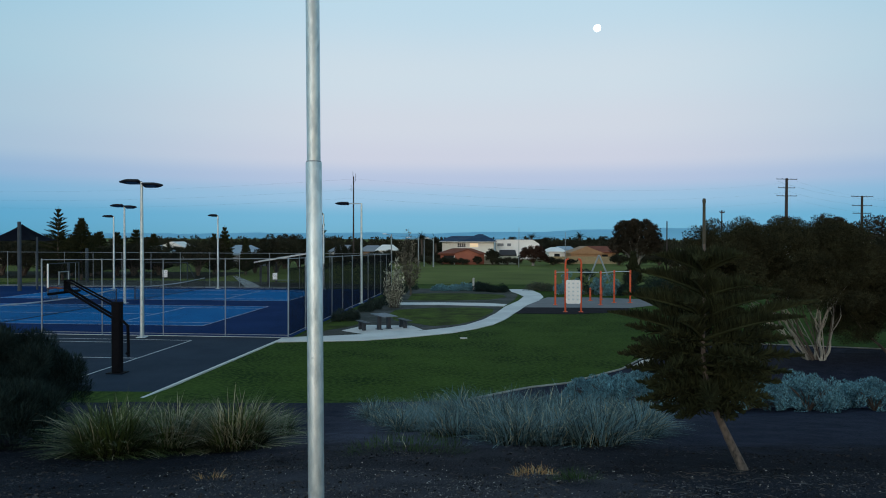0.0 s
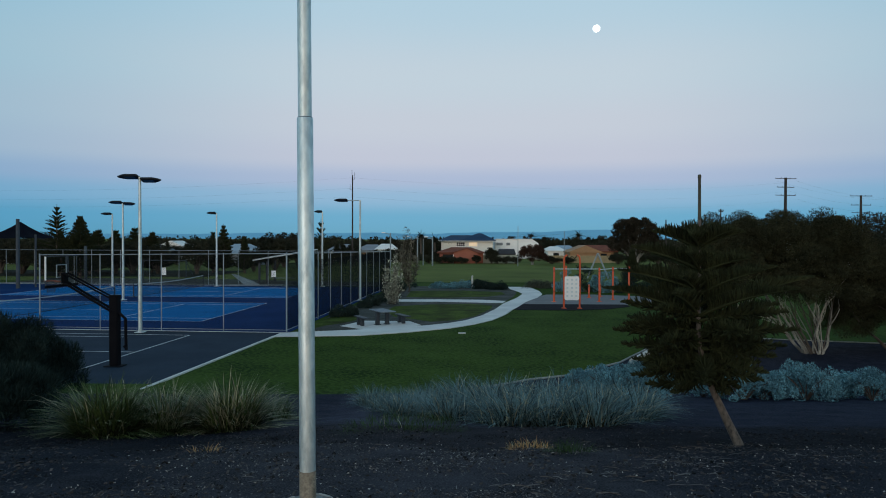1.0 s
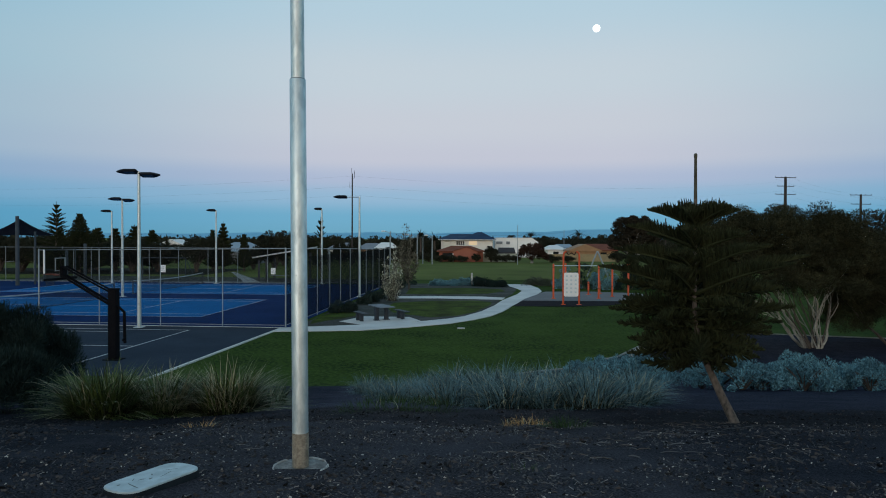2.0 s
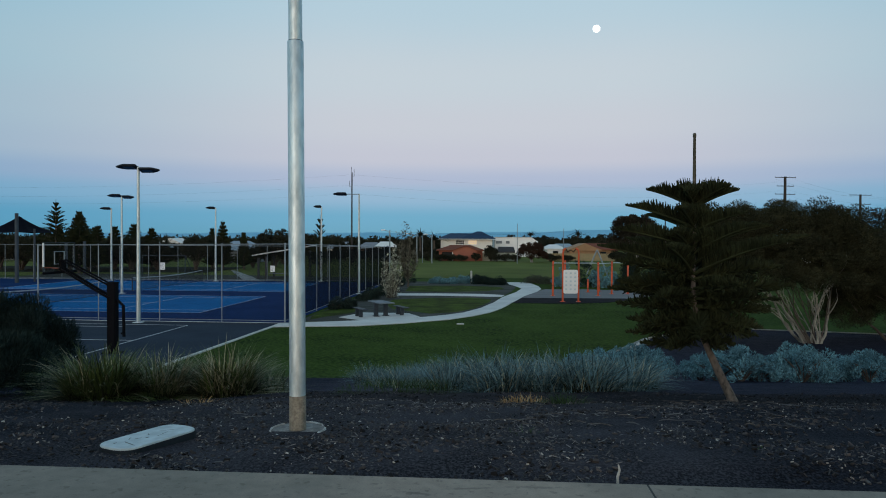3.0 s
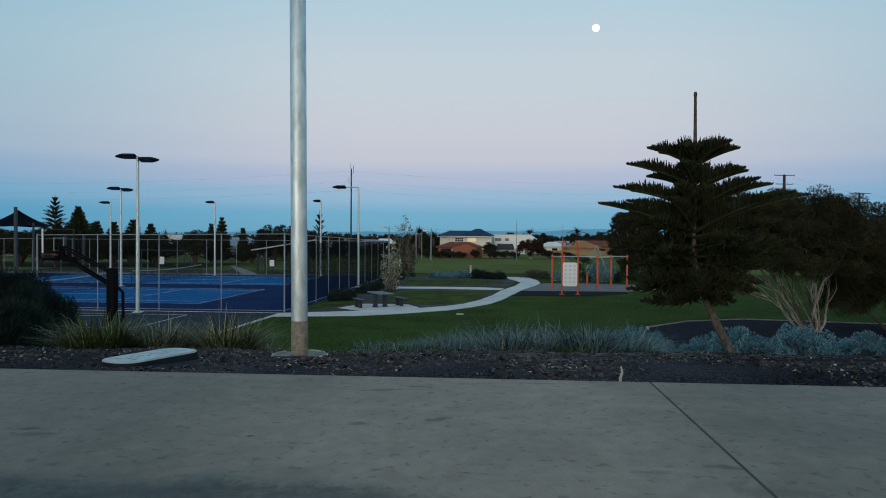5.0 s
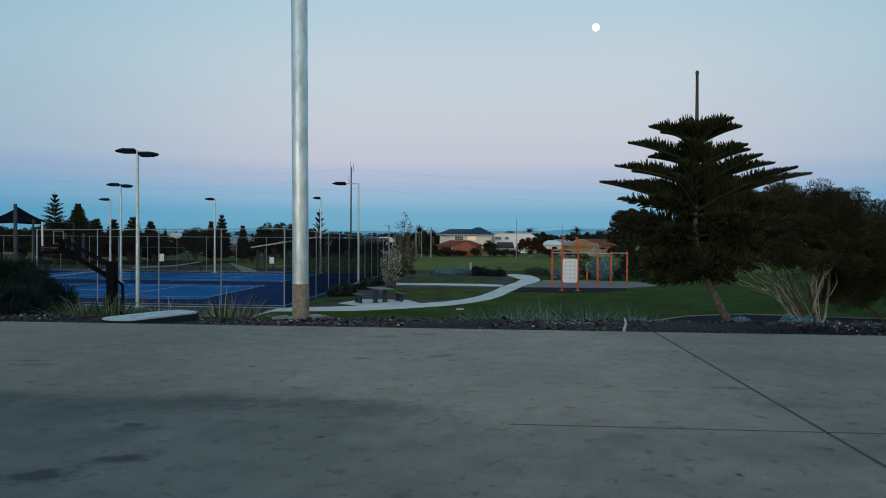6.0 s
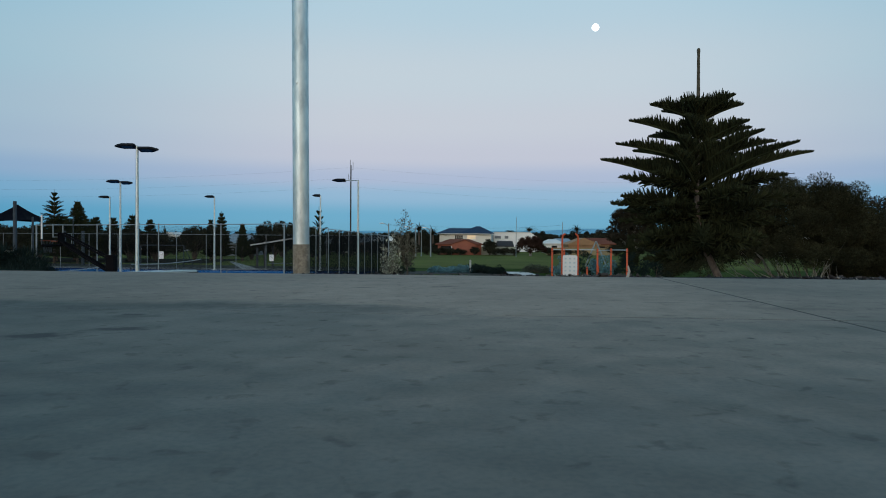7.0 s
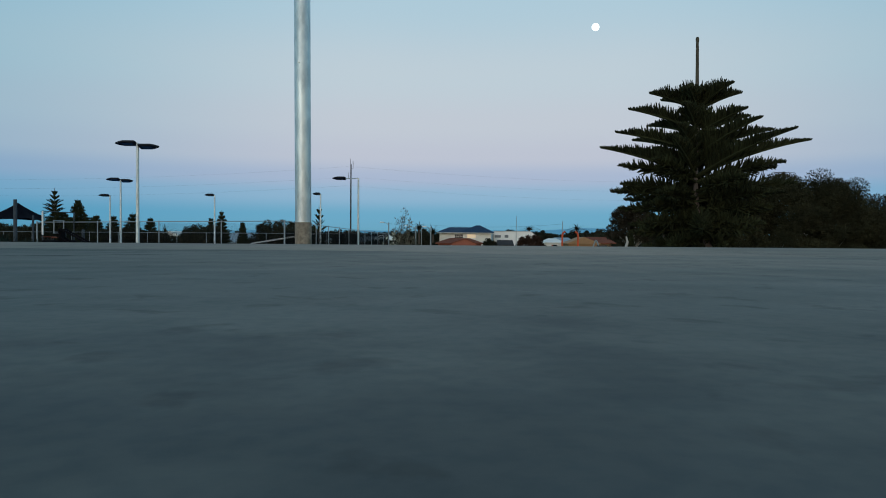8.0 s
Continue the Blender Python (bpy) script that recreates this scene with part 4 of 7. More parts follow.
rnd = random.Random(4)
norfolk_pine("young dark green Norfolk pine with a leaning trunk on the bank", pose(3.04, 7.31, -0.62),
             [(0, 0, -0.05, 0.056), (-0.05, 0.03, 0.08, 0.048), (-0.14, 0.10, 0.30, 0.042), (-0.28, 0.2, 0.66, 0.030), (-0.345, 0.28, 1.0, 0.027), (-0.35, 0.31, 1.3, 0.024), (-0.33, 0.34, 1.8, 0.02), (-0.32, 0.38, 2.36, 0.014)],
             [(0.70, 0.46, -0.10, 6, 0.7, -0.36), (0.78, 0.68, -0.06, 6, 0.2, -0.20), (0.88, 0.72, -0.04, 7, 0.9, -0.08), (0.98, 0.82, 0.00, 7, 0.1, 0.0), (1.08, 0.93, 0.06, 8, 0.0, 0.05), (1.15, 0.90, 0.10, 7, 0.45, 0.05), (1.25, 0.86, 0.18, 7, 0.2, 0.10),
              (1.34, 1.16, 0.34, 6, 0.0, 0.11, 0.06), (1.42, 0.50, 0.20, 5, 0.3, 0),
              (1.57, 0.86, 0.27, 6, 0.0, 0.02, 0.04), (1.64, 0.34, 0.14, 4, 0.3, 0),
              (1.80, 0.68, 0.22, 6, 0.0, -0.12, -0.02), (1.87, 0.24, 0.12, 4, 0.3, 0),
              (2.05, 0.49, 0.17, 6, 0.0, -0.08), (2.10, 0.24, 0.13, 6, 0.5, 0)], rnd, thick=0.015, step=0.024, sprays=(-1.4, -0.7, 0.0, 0.7, 1.4), spray=0.145,
             leader=[(-0.32, 0.38, 2.2, 0.022), (-0.315, 0.40, 2.5, 0.018), (-0.31, 0.42, 2.81, 0.016), (-0.31, 0.42, 2.825, 0.020), (-0.31, 0.42, 2.85, 0.019), (-0.31, 0.42, 2.862, 0.010)], bare=(1.3, -1.95))


# ---------------------------------------------------------------- planting on the bank
def tuft(name, label, category, blades, height, spread, mats, rnd, width=0.010, group="", dry=0.3, place=None, droop=(0.35, 1.0), kind=""):
    """A clump of arching blades: living ones, and dry ones among them."""
    t = thing(name, label, category, place, group)
    gs = [Geo(), Geo()]
    # short dark blades, added to paint the shade low in the clump
    th = Geo()
    for _ in range(blades // 3):
        w, r = rnd.uniform(0, 6.283), spread * math.sqrt(rnd.random()) * 0.56
        th.blade((r * math.cos(w), r * math.sin(w), -0.03), (math.cos(w + rnd.gauss(0, 0.8)), math.sin(w), 0), height * rnd.uniform(0.3, 0.55), width * 1.6, rnd.uniform(0.3, 1.2), 1.0, 3)
    part("thatch", th, M_BASE_SHADE, t, "dark blades painted as shade at the base", kind="stuff")
    for _ in range(blades):
        w, r = rnd.uniform(0, 6.283), spread * math.sqrt(rnd.random()) * 0.5
        base = (r * math.cos(w), r * math.sin(w), -0.03)
        w2 = w + rnd.gauss(0, 0.7)
        ln = height * rnd.uniform(0.65, 1.25)
        if rnd.random() < 0.3:
            # outer blades that bend right over to the ground
            q = spread * rnd.uniform(0.3, 0.5)
            gs[1 if rnd.random() < dry * 0.6 else 0].blade((q * math.cos(w), q * math.sin(w), -0.03), (math.cos(w2), math.sin(w2), 0), ln * rnd.uniform(0.45, 0.75), width * rnd.uniform(0.7, 1.2), rnd.uniform(1.3, 1.75), rnd.uniform(0.6, 0.9), 5)
            continue
        gs[1 if rnd.random() < dry else 0].blade(base, (math.cos(w2), math.sin(w2), 0), ln, width * rnd.uniform(0.7, 1.3), rnd.uniform(*droop), rnd.uniform(0.75, 1.05), 5)
    part("foliage", gs[0], mats[0], t)
    part("dry_foliage", gs[1], mats[1], t)
    return t


rnd = random.Random(11)
for x, y, h, s, dry, n in ((-4.52, 9.10, 0.80, 0.72, 0.10, 1700), (-3.92, 9.60, 0.76, 0.60, 0.50, 1200), (-3.05, 9.70, 0.86, 0.66, 0.42, 1450), (-3.0, 11.7, 0.62, 0.55, 0.30, 380), (-3.6, 11.6, 0.74, 0.6, 0.25, 400),
                           (-5.4, 10.9, 0.68, 0.6, 0.15, 400), (-4.6, 11.6, 0.72, 0.6, 0.15, 400)):
    tuft("strappy_grass", "arching strappy grass tussock with %s" % ("dry straw-coloured blades" if dry > 0.3 else "deep green blades"), "grass tussock", n, h, s, (M_STRAP, M_STRAW), rnd, 0.017, "strappy tussocks on the bank", dry, pose(x, y, soil(x, y)), (0.28, 0.95))

# blue-grey grasses: a few clumps, repeated over the bank
greys = []
for k in range(4):
    greys.append(tuft("blue_grey_grass", "spiky blue-grey grass clump on the mulched bank", "grass clump", 300, 0.70, 0.66, (M_GREY_GRASS, M_STRAW), random.Random(30 + k), 0.0145, "blue-grey grasses on the bank", 0.10, None, (0.3, 1.15)))
rnd = random.Random(5)
spots = []
for i in range(1200):
    x, y = rnd.uniform(-1.7, 3.3), rnd.uniform(8.9, 15.2)
    if y < lerp(x, [-1.7, -1.0, -0.2, 0.8, 2.1, 2.7, 3.3], [13.6, 12.0, 10.5, 9.5, 9.2, 10.2, 11.5]) or y > lerp(x, [-1.7, 0, 1.5, 3.3], [15.0, 14.6, 14.0, 13.0]):
        continue
    if all((x - a) ** 2 + (y - b) ** 2 > 0.48 ** 2 for a, b in spots):
        spots.append((x, y))
spots.sort(key=lambda p: -p[0])
for i, (x, y) in enumerate(spots):
    k = rnd.uniform(0.75, 1.12) * lerp(x, [-1.7, -0.6, 0.4, 2.0, 3.0], [0.58, 0.80, 1.02, 1.15, 0.8])
    m = pose(x, y, soil(x, y), rnd.uniform(-6, 6), rnd.uniform(-6, 6), rnd.uniform(0, 360))
    if i < 4:
        greys[i].matrix_basis = m
    else:
        c = copy_thing(greys[i % 4], m)
        c.scale = (k, k, k * rnd.uniform(0.85, 1.1))


def leaf_cloud(g, centre, radii, count, length, width, rnd, shell=0.55, up=0.3, single=False):
    """Leaves spread through the outer part of a rounded clump, pointing outwards; single: one triangle each, for trees far off."""
    r = np.random.RandomState(rnd.randrange(2 ** 31))

    def unit(a):
        return a / np.maximum(np.linalg.norm(a, axis=1, keepdims=True), 1e-9)
    d = unit(r.normal(size=(count, 3)))
    q = shell + (1 - shell) * r.random_sample((count, 1)) ** 0.6
    p = np.array(tuple(centre)) + d * np.array(radii) * q
    o = unit(d + r.normal(size=(count, 3)) * (0.5, 0.5, 0.4) + (0, 0, up))
    s = unit(np.cross(o, r.normal(size=(count, 3))))
    u = np.cross(s, o)
    ln = length * r.uniform(0.7, 1.3, (count, 1))
    wd = width * r.uniform(0.7, 1.3, (count, 1))
    k = len(g.v)
    if single:
        vs = np.stack([p - s * wd / 2, p + s * wd / 2, p + o * ln], axis=1)
        fs = k + np.arange(count * 3).reshape(-1, 3)
    else:
        mid = p + o * ln * 0.45 + u * wd * 0.2
        vs = np.stack([p, mid + s * wd / 2, p + o * ln, mid - s * wd / 2], axis=1)
        b = k + 4 * np.arange(count)[:, None]
        fs = np.concatenate([b + (0, 1, 2), b + (0, 2, 3)], axis=1).reshape(-1, 3)
    g.v.extend(map(tuple, vs.reshape(-1, 3).tolist()))
    g.f.extend(map(tuple, fs.tolist()))
    g.mi.extend([g.cur] * len(fs))


def cushion(rnd):
    """A silver cushion bush: many short leafy sprigs on a low mound."""
    t = thing("cushion_bush", "low silver-blue cushion bush on the mulch", "shrub", None, "silver cushion bushes")
    g = Geo()
    for _ in range(64):
        # rounded heads of fine leaves, with gaps between them
        w, q = rnd.uniform(0, 6.283), math.sqrt(rnd.random())
        x, y = 0.46 * q * math.cos(w), 0.46 * q * math.sin(w)
        z = 0.46 * math.sqrt(max(0.02, 1 - q * q * 0.92)) * rnd.uniform(0.62, 1.08)
        r = rnd.uniform(0.045, 0.085)
        leaf_cloud(g, (x, y, z), (r, r, r * 1.1), 110, 0.032, 0.014, rnd, 0.6, 0.9, True)
    part("foliage", g, M_SILVER, t)
    sg = Geo()
    for _ in range(14):
        w = rnd.uniform(0, 6.283)
        sg.tube([(0, 0, -0.03), (0.15 * math.cos(w), 0.15 * math.sin(w), 0.18), (0.36 * math.cos(w), 0.36 * math.sin(w), 0.34)], [0.012, 0.009, 0.004], 5)
    part("woody_base", sg, M_DARK_BARK, t)
    return t


cush = [cushion(random.Random(60 + k)) for k in range(3)]
rnd = random.Random(8)
spots = [(4.4, 18.9), (5.5, 19.2), (5.0, 18.2), (3.9, 19.6), (4.9, 20.0)]
for i in range(900):
    x, y = rnd.uniform(7.1, 15.5), rnd.uniform(16.8, 19.6)
    if abs(x - 9.9 - 0.15 * (y - 17)) > 0.42 and all((x - a) ** 2 + (y - b) ** 2 > 0.8 ** 2 for a, b in spots):
        spots.append((x, y))
for i, (x, y) in enumerate(spots):
    k = rnd.uniform(1.25, 1.75) if i > 4 else 1.75
    m = pose(x, y, bank(y), 0, 0, rnd.uniform(0, 360))
    if i < 3:
        cush[i].matrix_basis = m
        cush[i].scale = (k, k, k)
    else:
        c = copy_thing(cush[i % 3], m)
        c.scale = (k, k, k * rnd.uniform(0.85, 1.1))


def shrub(label, place, clumps, leaves, length, width, mat, rnd, stems=6, bark=None, name="shrub", category="shrub", group="", shell=0.45, up=0.3):
    """A shrub: stems from the ground and one mass of leaves in uneven clumps."""
    t = thing(name, label, category, place, group)
    sg, g = Geo(), Geo()
    for i, (x, y, z, r, rz) in enumerate(clumps):
        if i < stems:
            sg.tube([(x * 0.1, y * 0.1, -0.05), (x * 0.5, y * 0.5, z * 0.5), (x, y, z)], [0.04, 0.028, 0.01], 6)
        leaf_cloud(g, (x, y, z), (r, r, rz), leaves, length, width, rnd, shell, up)
    part("woody_base", sg, bark or M_DARK_BARK, t)
    part("foliage", g, mat, t)
    return t


def mound(rnd, n, w, d, h, r, steep=2, low=0.35):
    """Centres of clumps over a dome w by d wide and h high."""
    out = []
    for _ in range(n):
        a, q = rnd.uniform(0, 6.283), math.sqrt(rnd.random())
        x, y = q * math.cos(a), q * math.sin(a)
        z = h * max(0.05, 1 - q ** steep) ** 0.5 * rnd.uniform(low, 0.92)
        rr = r * rnd.uniform(0.7, 1.25)
        out.append((x * w / 2, y * d / 2, z, rr, rr * 0.9))
    return out


rnd = random.Random(21)
shrub("large dark green shrub with fine upright leaves on the bank", pose(-9.55, 13.9, soil(-9.55, 13.9)), mound(rnd, 230, 3.9, 2.6, 1.78, 0.28, 5), 460, 0.11, 0.013, M_SHRUB, rnd, 10, up=1.1)
shrub("low dark green shrub with fine leaves beside the tussocks", pose(-6.75, 9.9, soil(-6.75, 9.9)), mound(rnd, 90, 2.2, 1.7, 0.85, 0.24, 4), 300, 0.12, 0.014, M_SHRUB, rnd, 8, up=1.1)
shrub("dark green shrub with fine leaves on the bank", pose(-12.9, 14.6, bank(14.6)), mound(rnd, 90, 3.6, 2.6, 1.8, 0.40), 300, 0.13, 0.016, M_SHRUB, rnd, 8, up=1.1)


# ---------------------------------------------------------------- coastal tea tree with pale fanning stems
def fan_tree(label, place, limbs, crown, leaves, length, width, leaf_mat, bark, rnd, name="tea_tree", group="", split=True):
    t = thing(name, label, "tree", place, group)
    tg = Geo()
    for pts in limbs:
        if split:
            part("limb", Geo().tube([p[:3] for p in pts], [p[3] for p in pts], 7), bark, t, smooth=True)
        else:
            tg.tube([p[:3] for p in pts], [p[3] for p in pts], 6)
    if not split:
        part("trunk", tg, bark, t, smooth=True)
    g = Geo()
    for x, y, z, r, rz in crown:
        leaf_cloud(g, (x, y, z), (r, r, rz), leaves, length, width, rnd, 0.35, 0.15, not split)
    part("crown", g, leaf_mat, t)
    return t


def limbs_to(crown, rnd, count, r0, spread, knee):
    out = []
    for i in range(count):
        x, y, z = crown[i % len(crown)][:3]
        w = rnd.uniform(0, 6.283)
        b = (spread * math.cos(w), spread * math.sin(w) * 0.6, -0.1)
        k = knee * rnd.uniform(0.8, 1.2)
        pts = []
        for q in (0, 0.2, 0.45, 0.7, 1.0):
            j = 0.10 * math.sin(q * 9 + i)
            pts.append((b[0] + (x - b[0]) * q ** 1.15 + j, b[1] + (y - b[1]) * q + j * 0.5, b[2] + (z - b[2]) * q ** k, r0 * (1 - 0.8 * q) * rnd.uniform(0.85, 1.1)))
        out.append(pts)
    return out


def tea_crown(rnd, n, x0, x1, deep, low, high, left_low, flat_top=1.5):
    """Clumps through a wide dome, lower at its ends."""
    out = []
    while len(out) < n:
        x, y, w = rnd.uniform(-1, 1), rnd.uniform(-1, 1), rnd.random()
        q = x * x + y * y
        if q > 1:
            continue
        top = low + (high - low) * (1 - q ** flat_top) ** 0.5
        bottom = low + 0.35 - (low - left_low) * max(0, -x) ** 2 - 0.7 * max(0, x) ** 2
        z = bottom + (top - bottom) * max(w, rnd.random() * 0.9)
        r = rnd.uniform(0.34, 0.55)
        out.append(((x0 + x1) / 2 + x * (x1 - x0) / 2, y * deep, z, r, r * 0.75))
    return out


def tea_stem(rnd, x0, lean0, lean1, height, r0):
    """One stem from the stool, bending from one lean to another with kinks on its way."""
    x, y, z = x0, rnd.uniform(-0.25, 0.25), -0.12
    dy = rnd.uniform(-0.35, 0.35)
    pts, n, kink = [], 12, 0.0
    step = (height + 0.12) / n
    for k in range(n + 1):
        q = k / n
        pts.append((x, y, z, r0 * (1.12 - 0.78 * q) * rnd.uniform(0.88, 1.12)))
        if rnd.random() < 0.5:
            kink = rnd.uniform(-19, 19)
        a = radians(lean0 + (lean1 - lean0) * q + kink)
        x += math.tan(a) * step
        y += dy * step
        z += step
    return pts


def tea_limbs(rnd, stems, forks=2):
    """Stems that fan out from one stool, each forking in its own way."""
    out = []
    for x0, a0, a1, h, r0 in stems:
        pts = tea_stem(rnd, x0, a0, a1, h, r0)
        out.append(pts)
        for _ in range(forks):
            f = pts[rnd.randint(4, 9)]
            b = tea_stem(rnd, 0, a1 + rnd.choice((-1, 1)) * rnd.uniform(15, 40), a1, h * rnd.uniform(0.3, 0.55), f[3] * 0.62)
            out.append([(f[0] + p[0], f[1] + p[1] * 0.4, f[2] + p[2] + 0.12, p[3]) for p in b])
    return out


rnd = random.Random(77)
crown = tea_crown(rnd, 470, -5.9, 2.7, 2.4, 2.1, 5.65, 0.8, 3.0)
pale = tea_limbs(rnd, ((-0.36, -42, -32, 2.7, 0.062), (-0.26, -36, -34, 2.8, 0.060), (-0.16, -28, -28, 2.8, 0.045), (0.0, -6, -9, 3.3, 0.052), (0.12, -14, 9, 2.9, 0.058), (0.28, 16, -12, 2.6, 0.052), (0.22, 0, 6, 2.8, 0.042), (-0.32, -40, -38, 2.5, 0.030), (-0.22, -32, -26, 2.6, 0.028), (0.05, -22, -26, 2.9, 0.026), (0.16, 8, 2, 2.7, 0.030)), 2)
dark = tea_limbs(rnd, ((-0.22, -30, -34, 2.9, 0.034), (-0.12, -22, -28, 3.0, 0.034), (-0.05, -16, -24, 3.0, 0.032), (0.0, -10, -14, 3.0, 0.034), (0.1, 0, 4, 3.0, 0.032), (0.2, 4, 8, 2.8, 0.034), (0.05, -2, -20, 3.0, 0.03)), 1)
tea = fan_tree("wide coastal tea tree with pale fanning stems and olive foliage", pose(15.0, 28.7, G), pale, crown, 640, 0.082, 0.028, M_TEA, M_PALE_BARK, rnd)
for pts in dark:
    part("limb", Geo().tube([p[:3] for p in pts], [p[3] for p in pts], 6), M_DARK_BARK, tea, "dark thin stem", smooth=True)
crown = tea_crown(rnd, 330, -3.0, 4.2, 2.2, 0.55, 4.2, 0.2)
fan_tree("coastal tea tree with low dark olive foliage", pose(18.9, 29.6, G), tea_limbs(rnd, ((-0.3, -40, -30, 2.2, 0.06), (-0.1, -20, -25, 2.4, 0.07), (0.0, -5, 5, 2.4, 0.06), (0.2, 15, 20, 2.3, 0.07), (0.3, 35, 30, 2.2, 0.05))), crown, 560, 0.072, 0.024, M_TEA, M_DARK_BARK, rnd)


# ---------------------------------------------------------------- fences round the courts
def chain_fence(label, a, b, bays, height, rnd, first=True, last=True, mesh=True, rail=True, pitch=0.075, height_b=None):
    """Posts, top rail, bottom wire and diagonal chain wire from a to b."""
    t = thing("court_fence", label, "fence")
    a, b = Vector(a), Vector(b)
    run = b - a
    n = run.normalized()
    h_a, h_b = height, height if height_b is None else height_b
    for k in range(bays + 1):
        if (k == 0 and not first) or (k == bays and not last):
            continue
        p = a + run * (k / bays)
        height = h_a + (h_b - h_a) * k / bays
        r = 0.038 if k in (0, bays) else 0.026
        part("post", Geo().tube([(p.x, p.y, p.z - 0.05), (p.x, p.y, p.z + height), (p.x, p.y, p.z + height + 0.03)], [r, r, r * 0.4], 8), M_GALV_FENCE, t, smooth=True)
    if rail:
        part("top_rail", Geo().tube([a + Vector((0, 0, h_a - 0.03)), b + Vector((0, 0, h_b - 0.03))], 0.020, 8), M_GALV_FENCE, t, smooth=True)
    part("bottom_rail", Geo().tube([a + Vector((0, 0, 0.12)), b + Vector((0, 0, 0.12))], 0.016, 6), M_GALV_FENCE, t)
    if mesh:
        g = Geo()
        side = Vector((-n.y, n.x, 0)) * 0.004
        length, h = run.length, min(h_a, h_b) - 0.16
        k = -h
        while k < length:
            s0, s1 = max(k, 0), min(k + h, length)
            for flip in (0, 1):
                z0, z1 = (s0 - k), (s1 - k)
                if flip:
                    z0, z1 = h - z0, h - z1
                p = a + n * s0 + Vector((0, 0, 0.13 + z0))
                q = a + n * s1 + Vector((0, 0, 0.13 + z1))
                d = (q - p).normalized()
                u = d.cross(side).normalized() * 0.0022
                g.add([p - u + side * flip, p + u + side * flip, q + u + side * flip, q - u + side * flip], [(0, 1, 2, 3)])
                w = side * 0.75
                g.add([p - w, p + w, q + w, q - w], [(0, 1, 2, 3)])
            k += pitch
        part("chain_wire", g, M_WIRE, t, "dark diagonal chain wire", kind="stuff")
    return t


rnd = random.Random(3)
chain_fence("tall galvanised chain-wire fence along the front of the tennis courts", court(0, 0, 0.02), court(12.8, 0, 0.02), 4, 3.93, rnd, height_b=3.80)
chain_fence("tall galvanised chain-wire fence along the side of the tennis courts", court(0, 0.05, 0.02), court(0, 32.5, 0.02), 11, 3.93, rnd, first=False, pitch=0.06, height_b=3.45)
chain_fence("tall chain-wire fence at the back of the tennis courts", court(0, 32.5, 0.02), court(42, 32.5, 0.02), 14, 3.45, rnd, first=False, pitch=0.075)


# ---------------------------------------------------------------- court lights
def court_light(label, x, y, height, heads, r=0.075):
    """A tapered pole with flat floodlight heads that run to a point; heads: side, arm's length, head's length, rise."""
    t = thing("court_light", label, "floodlight", pose(x, y, G + 0.02), "court floodlights")
    part("pole", Geo().tube([(0, 0, 0.04), (0, 0, height)], [r * 1.25, r * 0.8], 12), M_GALV, t, smooth=True)
    part("base_plate", Geo().box(0, 0, 0.035, 0.42, 0.42, 0.03, bevel=0.006), M_GALV, t)
    for sgn, arm, ln, dz in heads:
        hd = Matrix.Translation((0, 0, height + dz)) @ Matrix.Rotation(radians(-20), 4, "X")
        half = ((0.0, 0.205), (0.03, 0.225), (0.62, 0.23), (0.80, 0.16), (1.0, 0.025))
        rim = [(sgn * (arm + a * ln), b) for a, b in half] + [(sgn * (arm + a * ln), -b) for a, b in half[::-1]]
        n = len(rim)
        g = Geo()
        rings = [[hd @ Vector(((px - sgn * (arm + ln * 0.45)) * k + sgn * (arm + ln * 0.45), py * k, pz)) for px, py in rim] for k, pz in ((0.9, -0.055), (1.0, -0.03), (1.0, 0.02), (0.82, 0.06))]
        fs = [tuple(range(n)), tuple(range(4 * n - 1, 3 * n - 1, -1))]
        for j in range(3):
            fs += [(j * n + i, j * n + (i + 1) % n, (j + 1) * n + (i + 1) % n, (j + 1) * n + i) for i in range(n)]
        g.add([v for ring in rings for v in ring], fs)
        h = part("lamp_head", g, M_LAMP_HEAD, t, "dark flat floodlight head, unlit")
        part("lens", Geo().box(sgn * (arm + ln * 0.40), 0, -0.062, ln * 0.5, 0.28, 0.010, hd, bevel=0.003), M_LENS, h)
        part("arm", Geo().tube([(0, 0, height + dz - 0.01), (sgn * (arm + 0.1), 0, height + dz - 0.01)], 0.035, 8), M_LAMP_HEAD if arm < 0.3 else M_GALV, t)
    return t


court_light("tall galvanised court light with two dark heads by the front fence", -15.22, 33.75, 7.64, ((-1, 0.05, 1.05, 0.0), (1, 0.07, 0.98, -0.16)), 0.08)
court_light("tall galvanised court light with two dark heads between the courts", -24.4, 51.2, 7.26, ((-1, 0.05, 1.02, 0.02), (1, 0.06, 0.86, -0.08)), 0.075)
court_light("tall galvanised court light with one dark head by the side fence", -6.86, 52.0, 7.55, ((-1, 0.95, 1.02, -0.02),), 0.08)
court_light("tall court light with one dark head at the back fence", -32.5, 66.0, 6.95, ((-1, 0.06, 1.05, 0.0),), 0.08)
court_light("tall court light with one dark head at the back fence", -22.6, 66.4, 7.05, ((-1, 0.06, 0.90, 0.02),), 0.08)
court_light("tall court light with one dark head at the back fence", -12.4, 66.4, 7.22, ((-1, 0.02, 0.75, 0.02),), 0.08)


